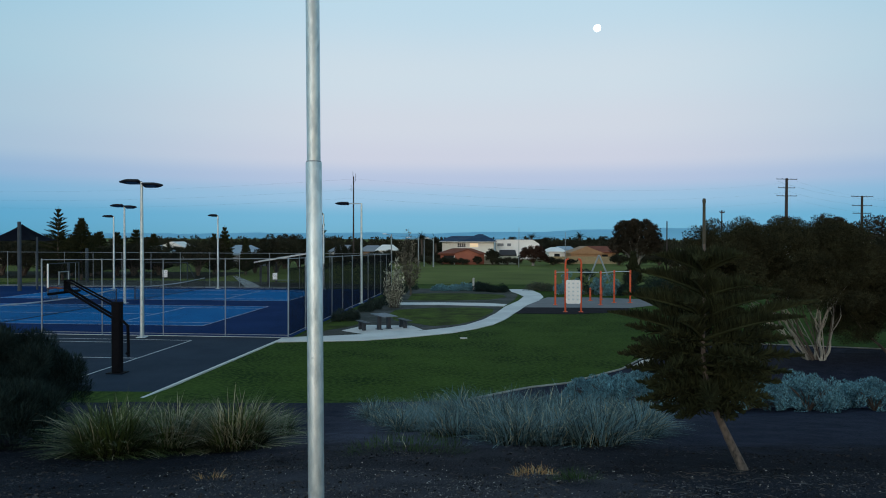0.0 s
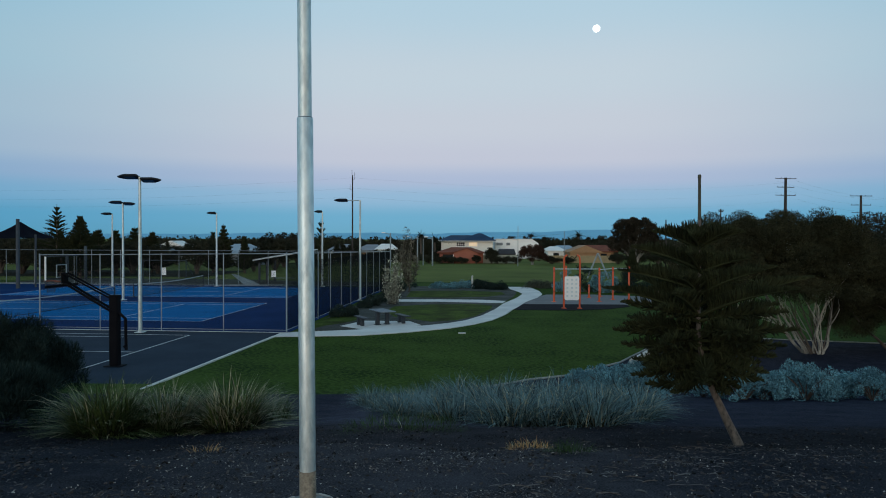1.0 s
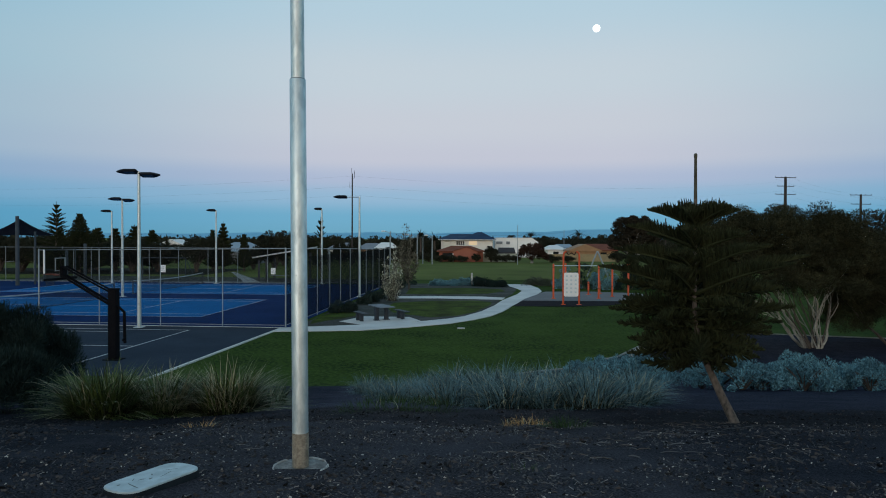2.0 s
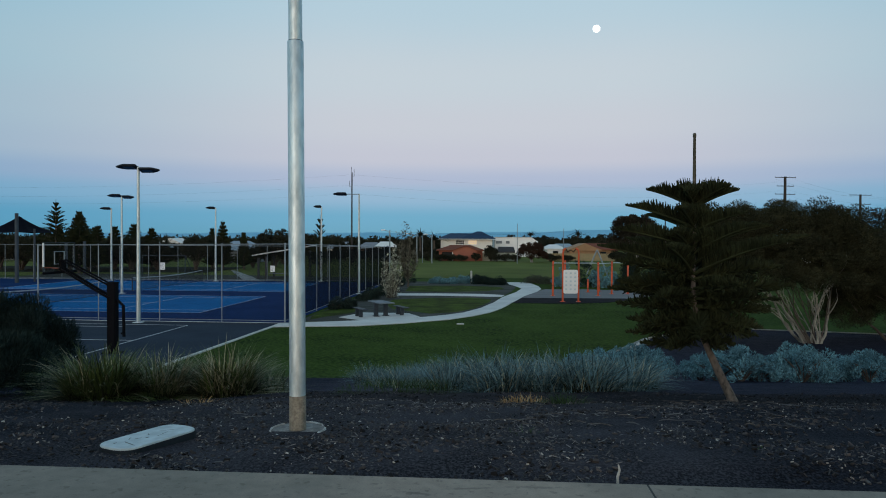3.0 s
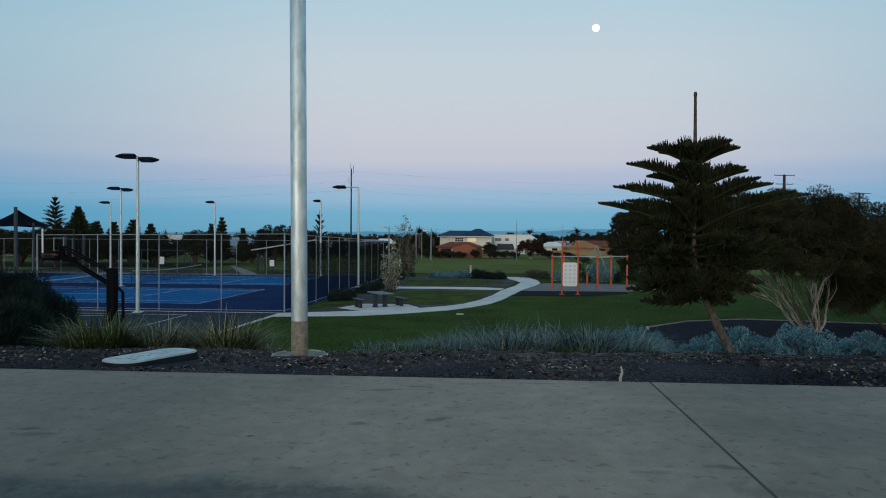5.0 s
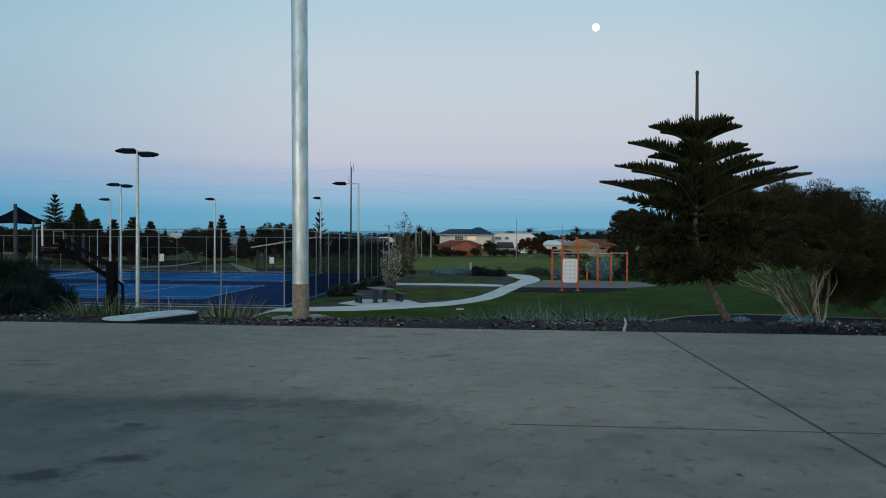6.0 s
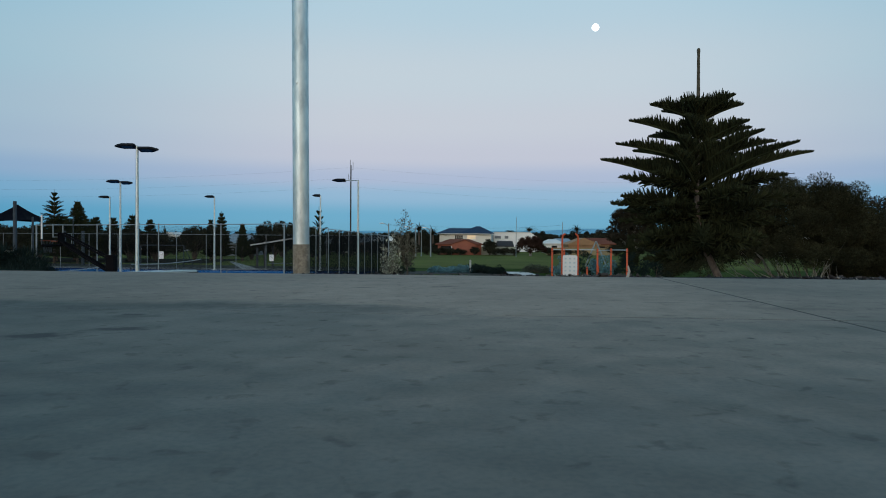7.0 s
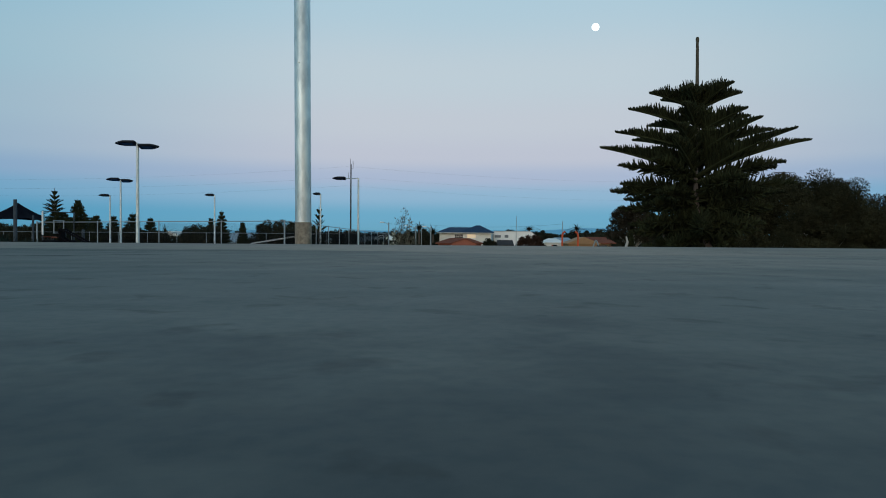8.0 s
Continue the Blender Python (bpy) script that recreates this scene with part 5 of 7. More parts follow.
# ---------------------------------------------------------------- nets, hoop, boards
def tennis_net(v0, v1):
    t = thing("tennis_net", "dark tennis net with a white tape between two posts", "tennis net", None, "tennis nets")
    for v in (v0, v1):
        p = court(18.0, v, 0.02)
        part("post", Geo().tube([p, p + Vector((0, 0, 1.09))], 0.045, 10), M_TABLE_LEG, t, smooth=True)
    g, tape = Geo(), Geo()
    n = 24

    def top(q):
        return 1.07 - 0.155 * math.sin(math.pi * q)
    for i in range(n):
        q0, q1 = i / n, (i + 1) / n
        a, b = court(18.0, v0 + (v1 - v0) * q0, 0.03), court(18.0, v0 + (v1 - v0) * q1, 0.03)
        tape.add([a + Vector((dx, 0, top(q0) - dz)) for dx, dz in ((-0.012, 0), (0.012, 0), (0.012, 0.07), (-0.012, 0.07))] +
                 [b + Vector((dx, 0, top(q1) - dz)) for dx, dz in ((-0.012, 0), (0.012, 0), (0.012, 0.07), (-0.012, 0.07))],
                 [(0, 1, 5, 4), (1, 2, 6, 5), (2, 3, 7, 6), (3, 0, 4, 7)])
        for k in range(8):
            p = a + (b - a) * (k / 8)
            g.box(p.x, p.y, p.z + (top(q0) - 0.07) / 2, 0.005, 0.005, top(q0) - 0.07)
    for k in range(14):
        a, b = court(18.0, v0, 0.05 + 0.068 * k), court(18.0, v1, 0.05 + 0.068 * k)
        g.tube([a, b], 0.0035 if k else 0.02, 3)
    part("mesh", g, M_NET, t, kind="stuff")
    part("tape", tape, M_TAPE, t, "white tape along the top")
    return t


tennis_net(3.0, 15.85)
tennis_net(18.5, 31.3)


def hoop_stand():
    """A heavy black stand with a crank, a long rising double arm, a clear board and an orange ring."""
    t = thing("basketball_hoop", "black adjustable basketball stand with a clear backboard", "basketball hoop", pose(-12.15, 24.95, G + 0.02, 0, 0, 180 - 3.9))
    part("base_plate", Geo().box(0, 0, 0.015, 0.62, 0.5, 0.03, bevel=0.008), M_BLACK, t)
    part("column", Geo().box(0, 0, 1.3, 0.32, 0.28, 2.56, bevel=0.03), M_BLACK, t)
    part("collar", Geo().box(0, 0, 2.54, 0.335, 0.295, 0.08, bevel=0.02), M_BLACK, t)
    for z0, z1, r in ((1.98, 3.02, 0.085), (2.44, 3.36, 0.06)):
        for dy in (-0.13, 0.13):
            part("arm", Geo().tube([(0.05, dy, z0), (1.0, dy, z0 + (z1 - z0) * 0.52), (1.86, dy, z1)], r * 0.55, 8), M_BLACK, t)
    part("strut", Geo().tube([(-0.14, 0, 1.95), (-0.40, 0, 1.72), (-0.42, 0, 0.60)], 0.055, 8), M_BLACK, t)
    part("crank", Geo().tube([(-0.42, 0, 0.82), (-0.42, 0.16, 0.74), (-0.55, 0.16, 0.66)], 0.03, 8), M_BLACK, t)
    part("bracket", Geo().box(1.90, 0, 3.17, 0.10, 0.30, 0.40, bevel=0.02), M_BLACK, t)
    b = part("backboard", Geo().box(2.0, 0, 3.45, 0.03, 1.8, 1.05, bevel=0.004), M_CLEAR, t, "clear acrylic backboard")
    for name, mat_, bars, note in (("frame", M_DIM_STEEL, ((0, 3.975, 1.86, 0.05), (0, 2.93, 1.86, 0.05), (0.90, 3.45, 0.05, 1.05), (-0.90, 3.45, 0.05, 1.05)), "thin board surround"),
                                   ("target_square", M_GALV_FENCE, ((0, 3.66, 0.61, 0.05), (0, 3.21, 0.61, 0.05), (0.28, 3.435, 0.05, 0.45), (-0.28, 3.435, 0.05, 0.45)), "pale painted target square")):
        fr = Geo()
        for y, z, sy, sz in bars:
            fr.box(2.02, y, z, 0.03, sy * (1.0 if sy > 0.1 else 0.6), sz * (1.0 if sz > 0.1 else 0.6), bevel=0.004)
        part(name, fr, mat_, b, note)
    part("edge_strip", Geo().box(2.0, 0.93, 3.56, 0.05, 0.05, 0.84, bevel=0.01), M_PANEL, b, "bright white edge strip")
    part("edge_pad", Geo().box(2.0, 0, 2.91, 0.09, 1.9, 0.09, bevel=0.03), M_BLACK, b, "black foam edge pad")
    ring = Geo()
    pts = [(2.42 + 0.228 * math.cos(2 * math.pi * k / 24), 0.228 * math.sin(2 * math.pi * k / 24), 3.07) for k in range(25)]
    ring.tube(pts, 0.012, 6, cap=False)
    ring.box(2.12, 0, 3.05, 0.2, 0.2, 0.05, bevel=0.01)
    part("ring", ring, M_RING, t, "dull orange ring")
    net = Geo()
    for k in range(12):
        for turn in (-1, 1):
            pts = []
            for q in range(5):
                w = 2 * math.pi * (k + turn * 0.5 * q / 2) / 12
                rr = 0.22 - 0.10 * math.sin(q / 4 * math.pi * 0.5)
                pts.append((2.42 + rr * math.cos(w), rr * math.sin(w), 3.06 - 0.105 * q))
            net.tube(pts, 0.004, 3, cap=False)
    part("net", net, M_DIM_STEEL, t, "grey cord net")
    return t


hoop_stand()


def sign(x, y, z, w, h, label):
    t = thing("notice_board", label, "sign", pose(x, y, z))
    part("panel", Geo().box(0, 0, 0, w, 0.02, h, bevel=0.004), M_PANEL, t)
    g = Geo()
    for k in range(5):
        g.box(-0.02 * w, -0.0125, h * (0.32 - 0.15 * k), w * (0.7 - 0.08 * (k % 2)), 0.003, h * 0.05)
    part("print", g, M_GREYTXT, t, "lines of small print")


p = court(22.5, 32.35)
sign(p.x, p.y, G + 1.39, 0.49, 0.72, "small white notice on the back fence")
p = court(11.4, 32.35)
sign(p.x, p.y, G + 1.22, 0.44, 0.62, "small white notice on the back fence")


# ---------------------------------------------------------------- picnic table
def picnic_table():
    t = thing("picnic_table", "grey slatted picnic table with two benches on a concrete pad", "picnic table", pose(-3.72, 37.5, G + 0.022, 0, 0, 118))
    for k in range(4):
        part("slat", Geo().box(0, -0.33 + 0.22 * k, 0.755, 1.80, 0.195, 0.045, bevel=0.008), M_TABLE, t)
    for sd in (-1, 1):
        for k in range(2):
            part("bench_slat", Geo().box(0, sd * (1.11 + 0.17 * k), 0.45, 1.50, 0.15, 0.045, bevel=0.008), M_TABLE_LEG, t)
        for x in (-0.12, 0.42):
            part("bench_leg", Geo().box(x, sd * 1.195, 0.215, 0.16, 0.18, 0.42, bevel=0.01), M_TABLE_LEG, t)
            part("bench_bar", Geo().box(x, sd * 1.195, 0.415, 0.07, 0.30, 0.03, bevel=0.005), M_TABLE_LEG, t)
        part("leg", Geo().box(-0.05 * sd, sd * 0.30, 0.36, 0.22, 0.20, 0.71, bevel=0.015), M_TABLE_LEG, t)
        part("crossbar", Geo().box(-0.05 * sd, sd * 0.30, 0.715, 1.3, 0.08, 0.035, bevel=0.008), M_TABLE_LEG, t)
        part("foot", Geo().box(-0.05 * sd, sd * 0.30, 0.015, 0.34, 0.30, 0.03, bevel=0.006), M_TABLE_LEG, t)


picnic_table()


# ---------------------------------------------------------------- exercise equipment
def rig():
    t = thing("exercise_rig", "orange exercise rig with tall posts and a white panel", "exercise equipment", pose(8.12, 46.75, G + 0.02))
    for x in (-0.52, 0.54):
        part("post", Geo().tube([(x, 0, 0), (x, 0, 3.3), (x * 0.92, 0, 3.5), (x * 0.62, 0, 3.6)], 0.062, 10), M_ORANGE, t, smooth=True)
        part("foot", Geo().box(x, 0, 0.02, 0.3, 0.3, 0.03, bevel=0.006), M_ORANGE, t)
    part("top_bar", Geo().tube([(-0.34, 0, 3.6), (-0.2, 0, 3.36), (0, 0, 3.5), (0.2, 0, 3.36), (0.36, 0, 3.6)], 0.035, 8), M_BLACK, t)
    rim, pg = [], Geo()
    for cx, cz, a0 in ((0.37, 0.68, 0), (-0.37, 0.68, 90), (-0.37, -0.68, 180), (0.37, -0.68, 270)):
        rim += [(cx + 0.12 * math.cos(radians(a0 + 15 * k)), 1.36 + cz + 0.12 * math.sin(radians(a0 + 15 * k))) for k in range(7)]
    m = len(rim)
    pg.add([(x, -0.06, z) for x, z in rim] + [(x, 0.0, z) for x, z in rim], [tuple(range(m)), tuple(range(2 * m - 1, m - 1, -1))] + [(k, k + m, (k + 1) % m + m, (k + 1) % m) for k in range(m)])
    pn = part("panel", pg, M_PANEL, t, "white instruction panel with rounded corners")
    for i in range(3):
        for k in range(5):
            part("pictogram", Geo().box(-0.3 + 0.3 * i, -0.0625, 1.93 - 0.27 * k, 0.13, 0.004, 0.11, bevel=0.001), M_GREYTXT, pn, "faint grey pictogram")



def single_post(x, y, h, extra=()):
    t = thing("exercise_post", "round orange exercise post with bars", "exercise equipment", pose(x, y, G + 0.018), "orange exercise posts")
    part("post", Geo().tube([(0, 0, 0), (0, 0, h), (0, 0, h + 0.05)], [0.072, 0.072, 0.03], 10), M_ORANGE, t, smooth=True)
    part("foot", Geo().box(0, 0, 0.02, 0.32, 0.32, 0.03, bevel=0.006), M_ORANGE, t)
    for z in (h * 0.30, h * 0.9):
        part("clamp", Geo().tube([(0, 0, z - 0.03), (0, 0, z + 0.03)], 0.082, 10), M_CLAMP, t, "dark orange clamp")
    for (dx, dy, z) in extra:
        part("bar", Geo().tube([(0, 0, z), (dx, dy, z)], 0.03, 8), M_GALV, t)


rig()
single_post(7.65, 51.6, 2.55, ((3.25, 0.15, 2.45),))
single_post(9.4, 56.8, 2.45)
single_post(11.05, 51.8, 2.5, ((1.35, 1.9, 2.4),))
single_post(12.5, 53.7, 2.5, ((1.2, 0.05, 2.42),))
single_post(13.75, 53.75, 2.5)
single_post(11.0, 55.4, 1.0)
single_post(12.1, 56.4, 1.0)


def swing():
    t = thing("swing_set", "white steel swing frame with slanting legs", "swing", pose(17.4, 82.5, G + 0.01, 0, 0, -12))
    for y in (0, 4.2):
        for dx in (-1.2, 1.25):
            part("leg", Geo().tube([(dx, y, 0), (0.02 * dx, y, 2.95)], 0.085, 8), M_GALV_FENCE, t)
    part("top_bar", Geo().tube([(0, -0.2, 2.9), (0, 4.4, 2.9)], 0.055, 8), M_GALV_FENCE, t)


swing()


def goal():
    t = thing("sports_goal", "thin grey goal frame on the field behind the courts", "goal", pose(-30.6, 73.5, G))
    for x in (-2.3, 2.3):
        part("upright", Geo().tube([(x, 0, 0), (x, 0, 2.3)], 0.05, 8), M_DIM_STEEL, t)
    part("crossbar", Geo().tube([(-2.3, 0, 2.28), (2.3, 0, 2.28)], 0.05, 8), M_DIM_STEEL, t)
    part("stay", Geo().tube([(-2.3, 0, 2.25), (-2.9, 1.2, 0)], 0.035, 8), M_DIM_STEEL, t)
    part("stay", Geo().tube([(2.3, 0, 2.25), (2.9, 1.2, 0)], 0.035, 8), M_DIM_STEEL, t)


goal()


def shelter():
    t = thing("picnic_shelter", "small open shelter with a sloping roof behind the courts", "shelter", pose(-17.6, 73.5, G))
    roof = Geo()
    roof.add([(-3.0, -2, 2.45), (3.0, -2, 3.45), (3.0, 2, 3.55), (-3.0, 2, 2.55), (-3.0, -2, 2.33), (3.0, -2, 3.33), (3.0, 2, 3.43), (-3.0, 2, 2.43)],
             [(0, 1, 2, 3), (4, 7, 6, 5), (0, 4, 5, 1), (1, 5, 6, 2), (2, 6, 7, 3), (3, 7, 4, 0)])
    part("roof", roof, M_PALE_ROOF, t)
    for x in (-2.4, -1.6, 2.3):
        for y in (-1.6, 1.6):
            part("post", Geo().box(x, y, 1.25 + x * 0.08, 0.20, 0.20, 2.5 + x * 0.16, bevel=0.015), M_TABLE_LEG, t)
    part("bench", Geo().box(-0.4, 0, 0.45, 2.6, 0.4, 0.06, bevel=0.01), M_TABLE, t)


shelter()


def shade_sail():
    t = thing("shade_sail", "dark navy pointed shade sail hung from a thick grey post", "shade sail", pose(-39.55, 63.0, G))
    part("post", Geo().tube([(0, -0.3, 0), (0, -0.3, 6.35)], [0.17, 0.15], 12), M_DIM_STEEL, t, smooth=True)
    g = Geo()
    n = 10
    hs = 2.3
    idx = {}
    for i in range(-n, n + 1):
        for j in range(-n, n + 1):
            x, y = i / n, j / n
            q = max(abs(x), abs(y))
            z = 4.68 + 1.5 * (1 - q) ** 1.55 - 0.12 * (1 - min(abs(x), abs(y)) / max(q, 1e-6)) * q
            k = 1 - 0.05 * (1 - min(abs(x), abs(y)) / max(q, 1e-6)) * q
            idx[(i, j)] = len(g.v)
            g.v.append((x * hs * k - 1.57, y * hs * k + 2.6, z))
    for i in range(-n, n):
        for j in range(-n, n):
            g.f.append((idx[(i, j)], idx[(i + 1, j)], idx[(i + 1, j + 1)], idx[(i, j + 1)]))
            g.mi.append(0)
    part("canopy", g, M_SAIL, t, "dark navy shade cloth", smooth=True)
    for x, y, h in ((0.72, 1.2, 4.95),):
        part("side_post", Geo().tube([(x, y, 0), (x, y, h)], 0.09, 8), M_DIM_STEEL, t)


shade_sail()


solo("steel_post", Geo().tube([(-39.9, 75, G), (-39.9, 75, G + 3.7), (-39.9, 75, G + 3.75)], [0.16, 0.15, 0.1], 12), M_DIM_STEEL, "thick grey steel post without a sail beside the courts", "post", smooth=True)


# ---------------------------------------------------------------- shrubs and small trees in the garden beds
rnd = random.Random(90)


def ball(n, w, d, h, r, lift=0.0):
    return [(x, y, z + lift, a, b) for x, y, z, a, b in mound(rnd, n, w, d, h, r, 2, 0.12)]


def feathery(name, label, category, place, stems, height, spread, low, leaves, length, width, mat, bark, trunk=0.0, lean=0.0):
    """Many stems rising from the ground, or from a short trunk, each with tufts of leaves up its length."""
    t = thing(name, label, category, place)
    sg, g = Geo(), Geo()
    if trunk:
        sg.tube([(0, 0, -0.1), (0.06, 0, trunk * 0.5), (0.0, 0, trunk)], [0.10, 0.075, 0.07], 8)
    for i in range(stems):
        w, q = rnd.uniform(0, 6.283), math.sqrt(rnd.random())
        h = height * (1.06 - 0.25 * q) * rnd.uniform(0.42, 1.0)
        ex, ey = spread * q * math.cos(w), spread * q * math.sin(w)
        pts = []
        for k in range(6):
            u = k / 5
            c = (0.0 if trunk else 0.4 * (1 - u)) + math.sin(u * math.pi * 0.62) / math.sin(math.pi * 0.62) * (1 - 0.18 * u)
            pts.append(Vector((ex * c + lean * u * u, ey * c, trunk + (h - trunk) * u)))
        sg.tube(pts, [0.022, 0.018, 0.014, 0.010, 0.007, 0.004], 4)
        for k in range(7):
            u = low + (1 - low) * (k + rnd.random()) / 7
            j = min(4, int(u * 5))
            p = pts[j] + (pts[j + 1] - pts[j]) * (u * 5 - j)
            r = spread * rnd.uniform(0.16, 0.30) * (1.15 - 0.6 * u)
            leaf_cloud(g, p, (r, r, r * 1.5), leaves, length, width, rnd, 0.15, 0.8)
    part("woody_base", sg, bark, t)
    part("foliage", g, mat, t)
    return t


feathery("tall_shrub", "silvery green feathery shrub beside the court fence", "shrub", pose(-4.1, 49.2, G), 22, 4.0, 0.74, 0.04, 14, 0.17, 0.055, M_SILVER_TREE, M_DARK_BARK, 0, 0.1)
feathery("small_tree", "thin brownish small tree with open foliage in the bed", "tree", pose(-3.7, 60.5, G), 22, 6.0, 1.25, 0.05, 11, 0.22, 0.07, M_BROWN_LEAF, M_DARK_BARK, 0.7, 0.1)
for x, y, w, h in ((-6.75, 41.2, 0.95, 0.75), (-6.1, 41.6, 0.85, 0.65), (-5.85, 46.6, 0.85, 0.7), (-5.45, 48.2, 0.95, 0.8), (-5.2, 51.0, 0.7, 0.5), (-5.2, 56.5, 1.2, 0.7), (-4.4, 66, 2.0, 1.3), (-4.9, 62, 1.4, 0.9)):
    shrub("low grey-green shrub in the bed along the court fence", pose(x, y, G), ball(26, w, w, h, 0.22), 150, 0.09, 0.03, M_BLUE_SHRUB, rnd, 5, None, "low_shrub", "shrub", "low shrubs in the beds")
# the low sage mound stands in for a bed of rocks and grass
for x, y, w, h, m in ((-0.6, 65.5, 2.6, 0.55, M_SILVER), (1.0, 66.2, 2.2, 0.6, M_SILVER), (3.0, 65.0, 2.0, 0.7, M_SHRUB), (4.3, 64.2, 1.7, 0.65, M_SHRUB), (2.2, 67.0, 1.9, 0.75, M_SHRUB),
                      (8.6, 66.0, 3.4, 0.8, M_SAGE), (10.4, 62.5, 2.4, 2.2, M_SILVER), (11.8, 62.0, 2.8, 2.6, M_SHRUB), (13.6, 61.5, 2.6, 2.1, M_SILVER), (15.6, 61.0, 3.0, 2.3, M_SHRUB), (17.8, 60.0, 2.6, 1.8, M_SHRUB),
                      (19.8, 66.0, 3.6, 2.4, M_SHRUB), (23.0, 70.0, 4.0, 2.8, M_SHRUB)):
    shrub("rounded garden shrub beside the play area", pose(x, y, G), ball(34, w, w * 0.8, h, 0.30), 210, 0.11, 0.032, m, rnd, 5, None, "garden_shrub", "shrub", "garden shrubs")


# ---------------------------------------------------------------- background trees
def round_tree(seed, w, h, trunk_h, n):
    r = random.Random(seed)
    crown = []
    for _ in range(n):
        a, q = r.uniform(0, 6.283), math.sqrt(r.random())
        x, y = q * math.cos(a) * w / 2, q * math.sin(a) * w / 2
        edge = math.sqrt(max(0.0, 1 - q * q))
        z = trunk_h + (h - trunk_h) * (0.5 + 0.46 * edge * r.uniform(-1, 1))
        k = w * r.uniform(0.10, 0.17)
        crown.append((x, y, z, k, k * 0.8))
    return crown, limbs_to(crown, r, 12, 0.16, 0.15, 0.8), r


protos = []
for seed, w, h, th in ((1, 6.8, 8.0, 1.0), (2, 5.0, 5.6, 0.8), (3, 7.5, 5.0, 0.6), (4, 5.6, 5.4, 1.7)):
    crown, limbs, r = round_tree(seed, w, h, th, 60)
    protos.append(fan_tree("dark rounded tree behind the park", None, limbs, crown, 190, 0.27, 0.15, M_TREE, M_DARK_BARK, r, "background_tree", "background trees", False))
used = set()


def plant(k, x, y, s=1.0, sz=None, turn=None):
    m = pose(x, y, G - 0.02, 0, 0, rnd.uniform(0, 360) if turn is None else turn)
    if k not in used:
        used.add(k)
        protos[k].matrix_basis = m
        protos[k].scale = (1, 1, 1)
        ob = protos[k]
        return ob
    sc = tuple(protos[k].scale)
    protos[k].scale = (1, 1, 1)
    ob = copy_thing(protos[k], m)
    ob.scale = (s, s, sz or s)
    protos[k].scale = sc
    return ob


plant(0, 75.0, 142.0)
plant(0, 34.4, 53.0, 0.8, 0.72)
plant(1, -25.6, 100, 0.8, 0.85)
plant(2, -70, 118)
plant(3, -62.5, 90)
# a row of small-crowned trees on bare stems behind the courts
for x, y, s_, sz_ in ((-58.4, 89, 0.85, 0.8), (-55.0, 88, 0.8, 0.75), (-51.8, 87, 0.8, 0.78), (-48.9, 90, 0.7, 0.72), (-46.2, 88, 0.72, 0.70), (-43.4, 89, 0.70, 0.72), (-40.8, 88, 0.66, 0.74), (-38.4, 90, 0.60, 0.66),
                      (-32.9, 89, 0.62, 0.80), (-31.4, 92, 0.55, 0.82), (-27.8, 97, 0.5, 0.5)):
    plant(3, x, y, s_, sz_)
# farther back, leaving the roofs in the gaps
for x, y, s_, sz_ in ((-112, 120, 0.9, 0.8), (-107, 126, 0.8, 0.7), (-102, 124, 0.9, 0.75), (-97, 118, 0.8, 0.8), (-92.5, 125, 0.8, 0.65), (-86, 130, 0.7, 0.6), (-76, 122, 0.8, 0.7), (-71, 126, 0.8, 0.7), (-66.5, 121, 0.8, 0.62), (-63.0, 124, 0.7, 0.6),
                      (-44.0, 126, 0.62, 0.62), (-41.6, 123, 0.6, 0.6), (-60.5, 160, 0.8, 0.8), (-66, 163, 0.9, 0.8), (-72, 160, 0.9, 0.8), (-54.5, 162, 0.8, 0.72), (-49.8, 165, 0.8, 0.75), (-46, 158, 0.7, 0.7), (-42, 164, 0.8, 0.72), (-37.5, 168, 0.8, 0.7), (-33.8, 166, 0.7, 0.7)):
    plant(rnd.choice((1, 2)), x, y, s_, sz_)
# brownish round crowns above the shelter, and dark ones behind the side fence
for x, y, s_, sz_ in ((-27.2, 112, 0.78, 0.92), (-24.4, 110, 0.80, 1.0), (-22.4, 113, 0.7, 0.9), (-19.0, 118, 0.42, 0.8), (-17.0, 121, 0.42, 0.78), (-29.6, 170, 0.8, 0.8), (-26.0, 172, 0.8, 0.9), (-21.6, 170, 0.7, 0.85), (-17.5, 174, 0.8, 0.8), (-13.6, 172, 0.7, 0.85), (-9.6, 170, 0.8, 0.9), (-6.0, 172, 0.8, 1.0)):
    plant(rnd.choice((1, 2)), x, y, s_, sz_)
# round the houses
for x, y, s_ in ((-9.5, 163, 0.8), (-6.0, 158, 0.62), (-3.2, 146, 0.42), (-1.6, 178, 0.9), (24, 176, 0.8), (21, 182, 0.9), (28, 190, 1.0), (33, 178, 0.9), (38, 170, 1.0), (43, 165, 1.0), (48, 160, 0.9), (36.5, 116, 0.5), (42, 95, 0.6), (50, 92, 0.8), (58, 90, 0.9), (66, 118, 1.05), (62, 76, 1.0)):
    plant(rnd.choice((1, 2)), x, y, s_, s_ * rnd.uniform(0.8, 1.1))
for x, y, k_ in ((16.6, 200, 1.0), (19.5, 205, 0.9), (22.8, 192, 1.02), (26.0, 200, 0.95), (30.5, 196, 0.9), (34.4, 194, 1.05), (37.5, 194, 0.95), (40.6, 190, 1.0), (44.5, 188, 0.95)):
    plant(1, x, y, k_, k_ * rnd.uniform(0.85, 1.05))
for i in range(40):
    plant(rnd.choice((1, 2)), -190 + 11 * i + rnd.uniform(-4, 4), 235 + rnd.uniform(-20, 60), rnd.uniform(0.8, 1.1), rnd.uniform(0.75, 1.0))
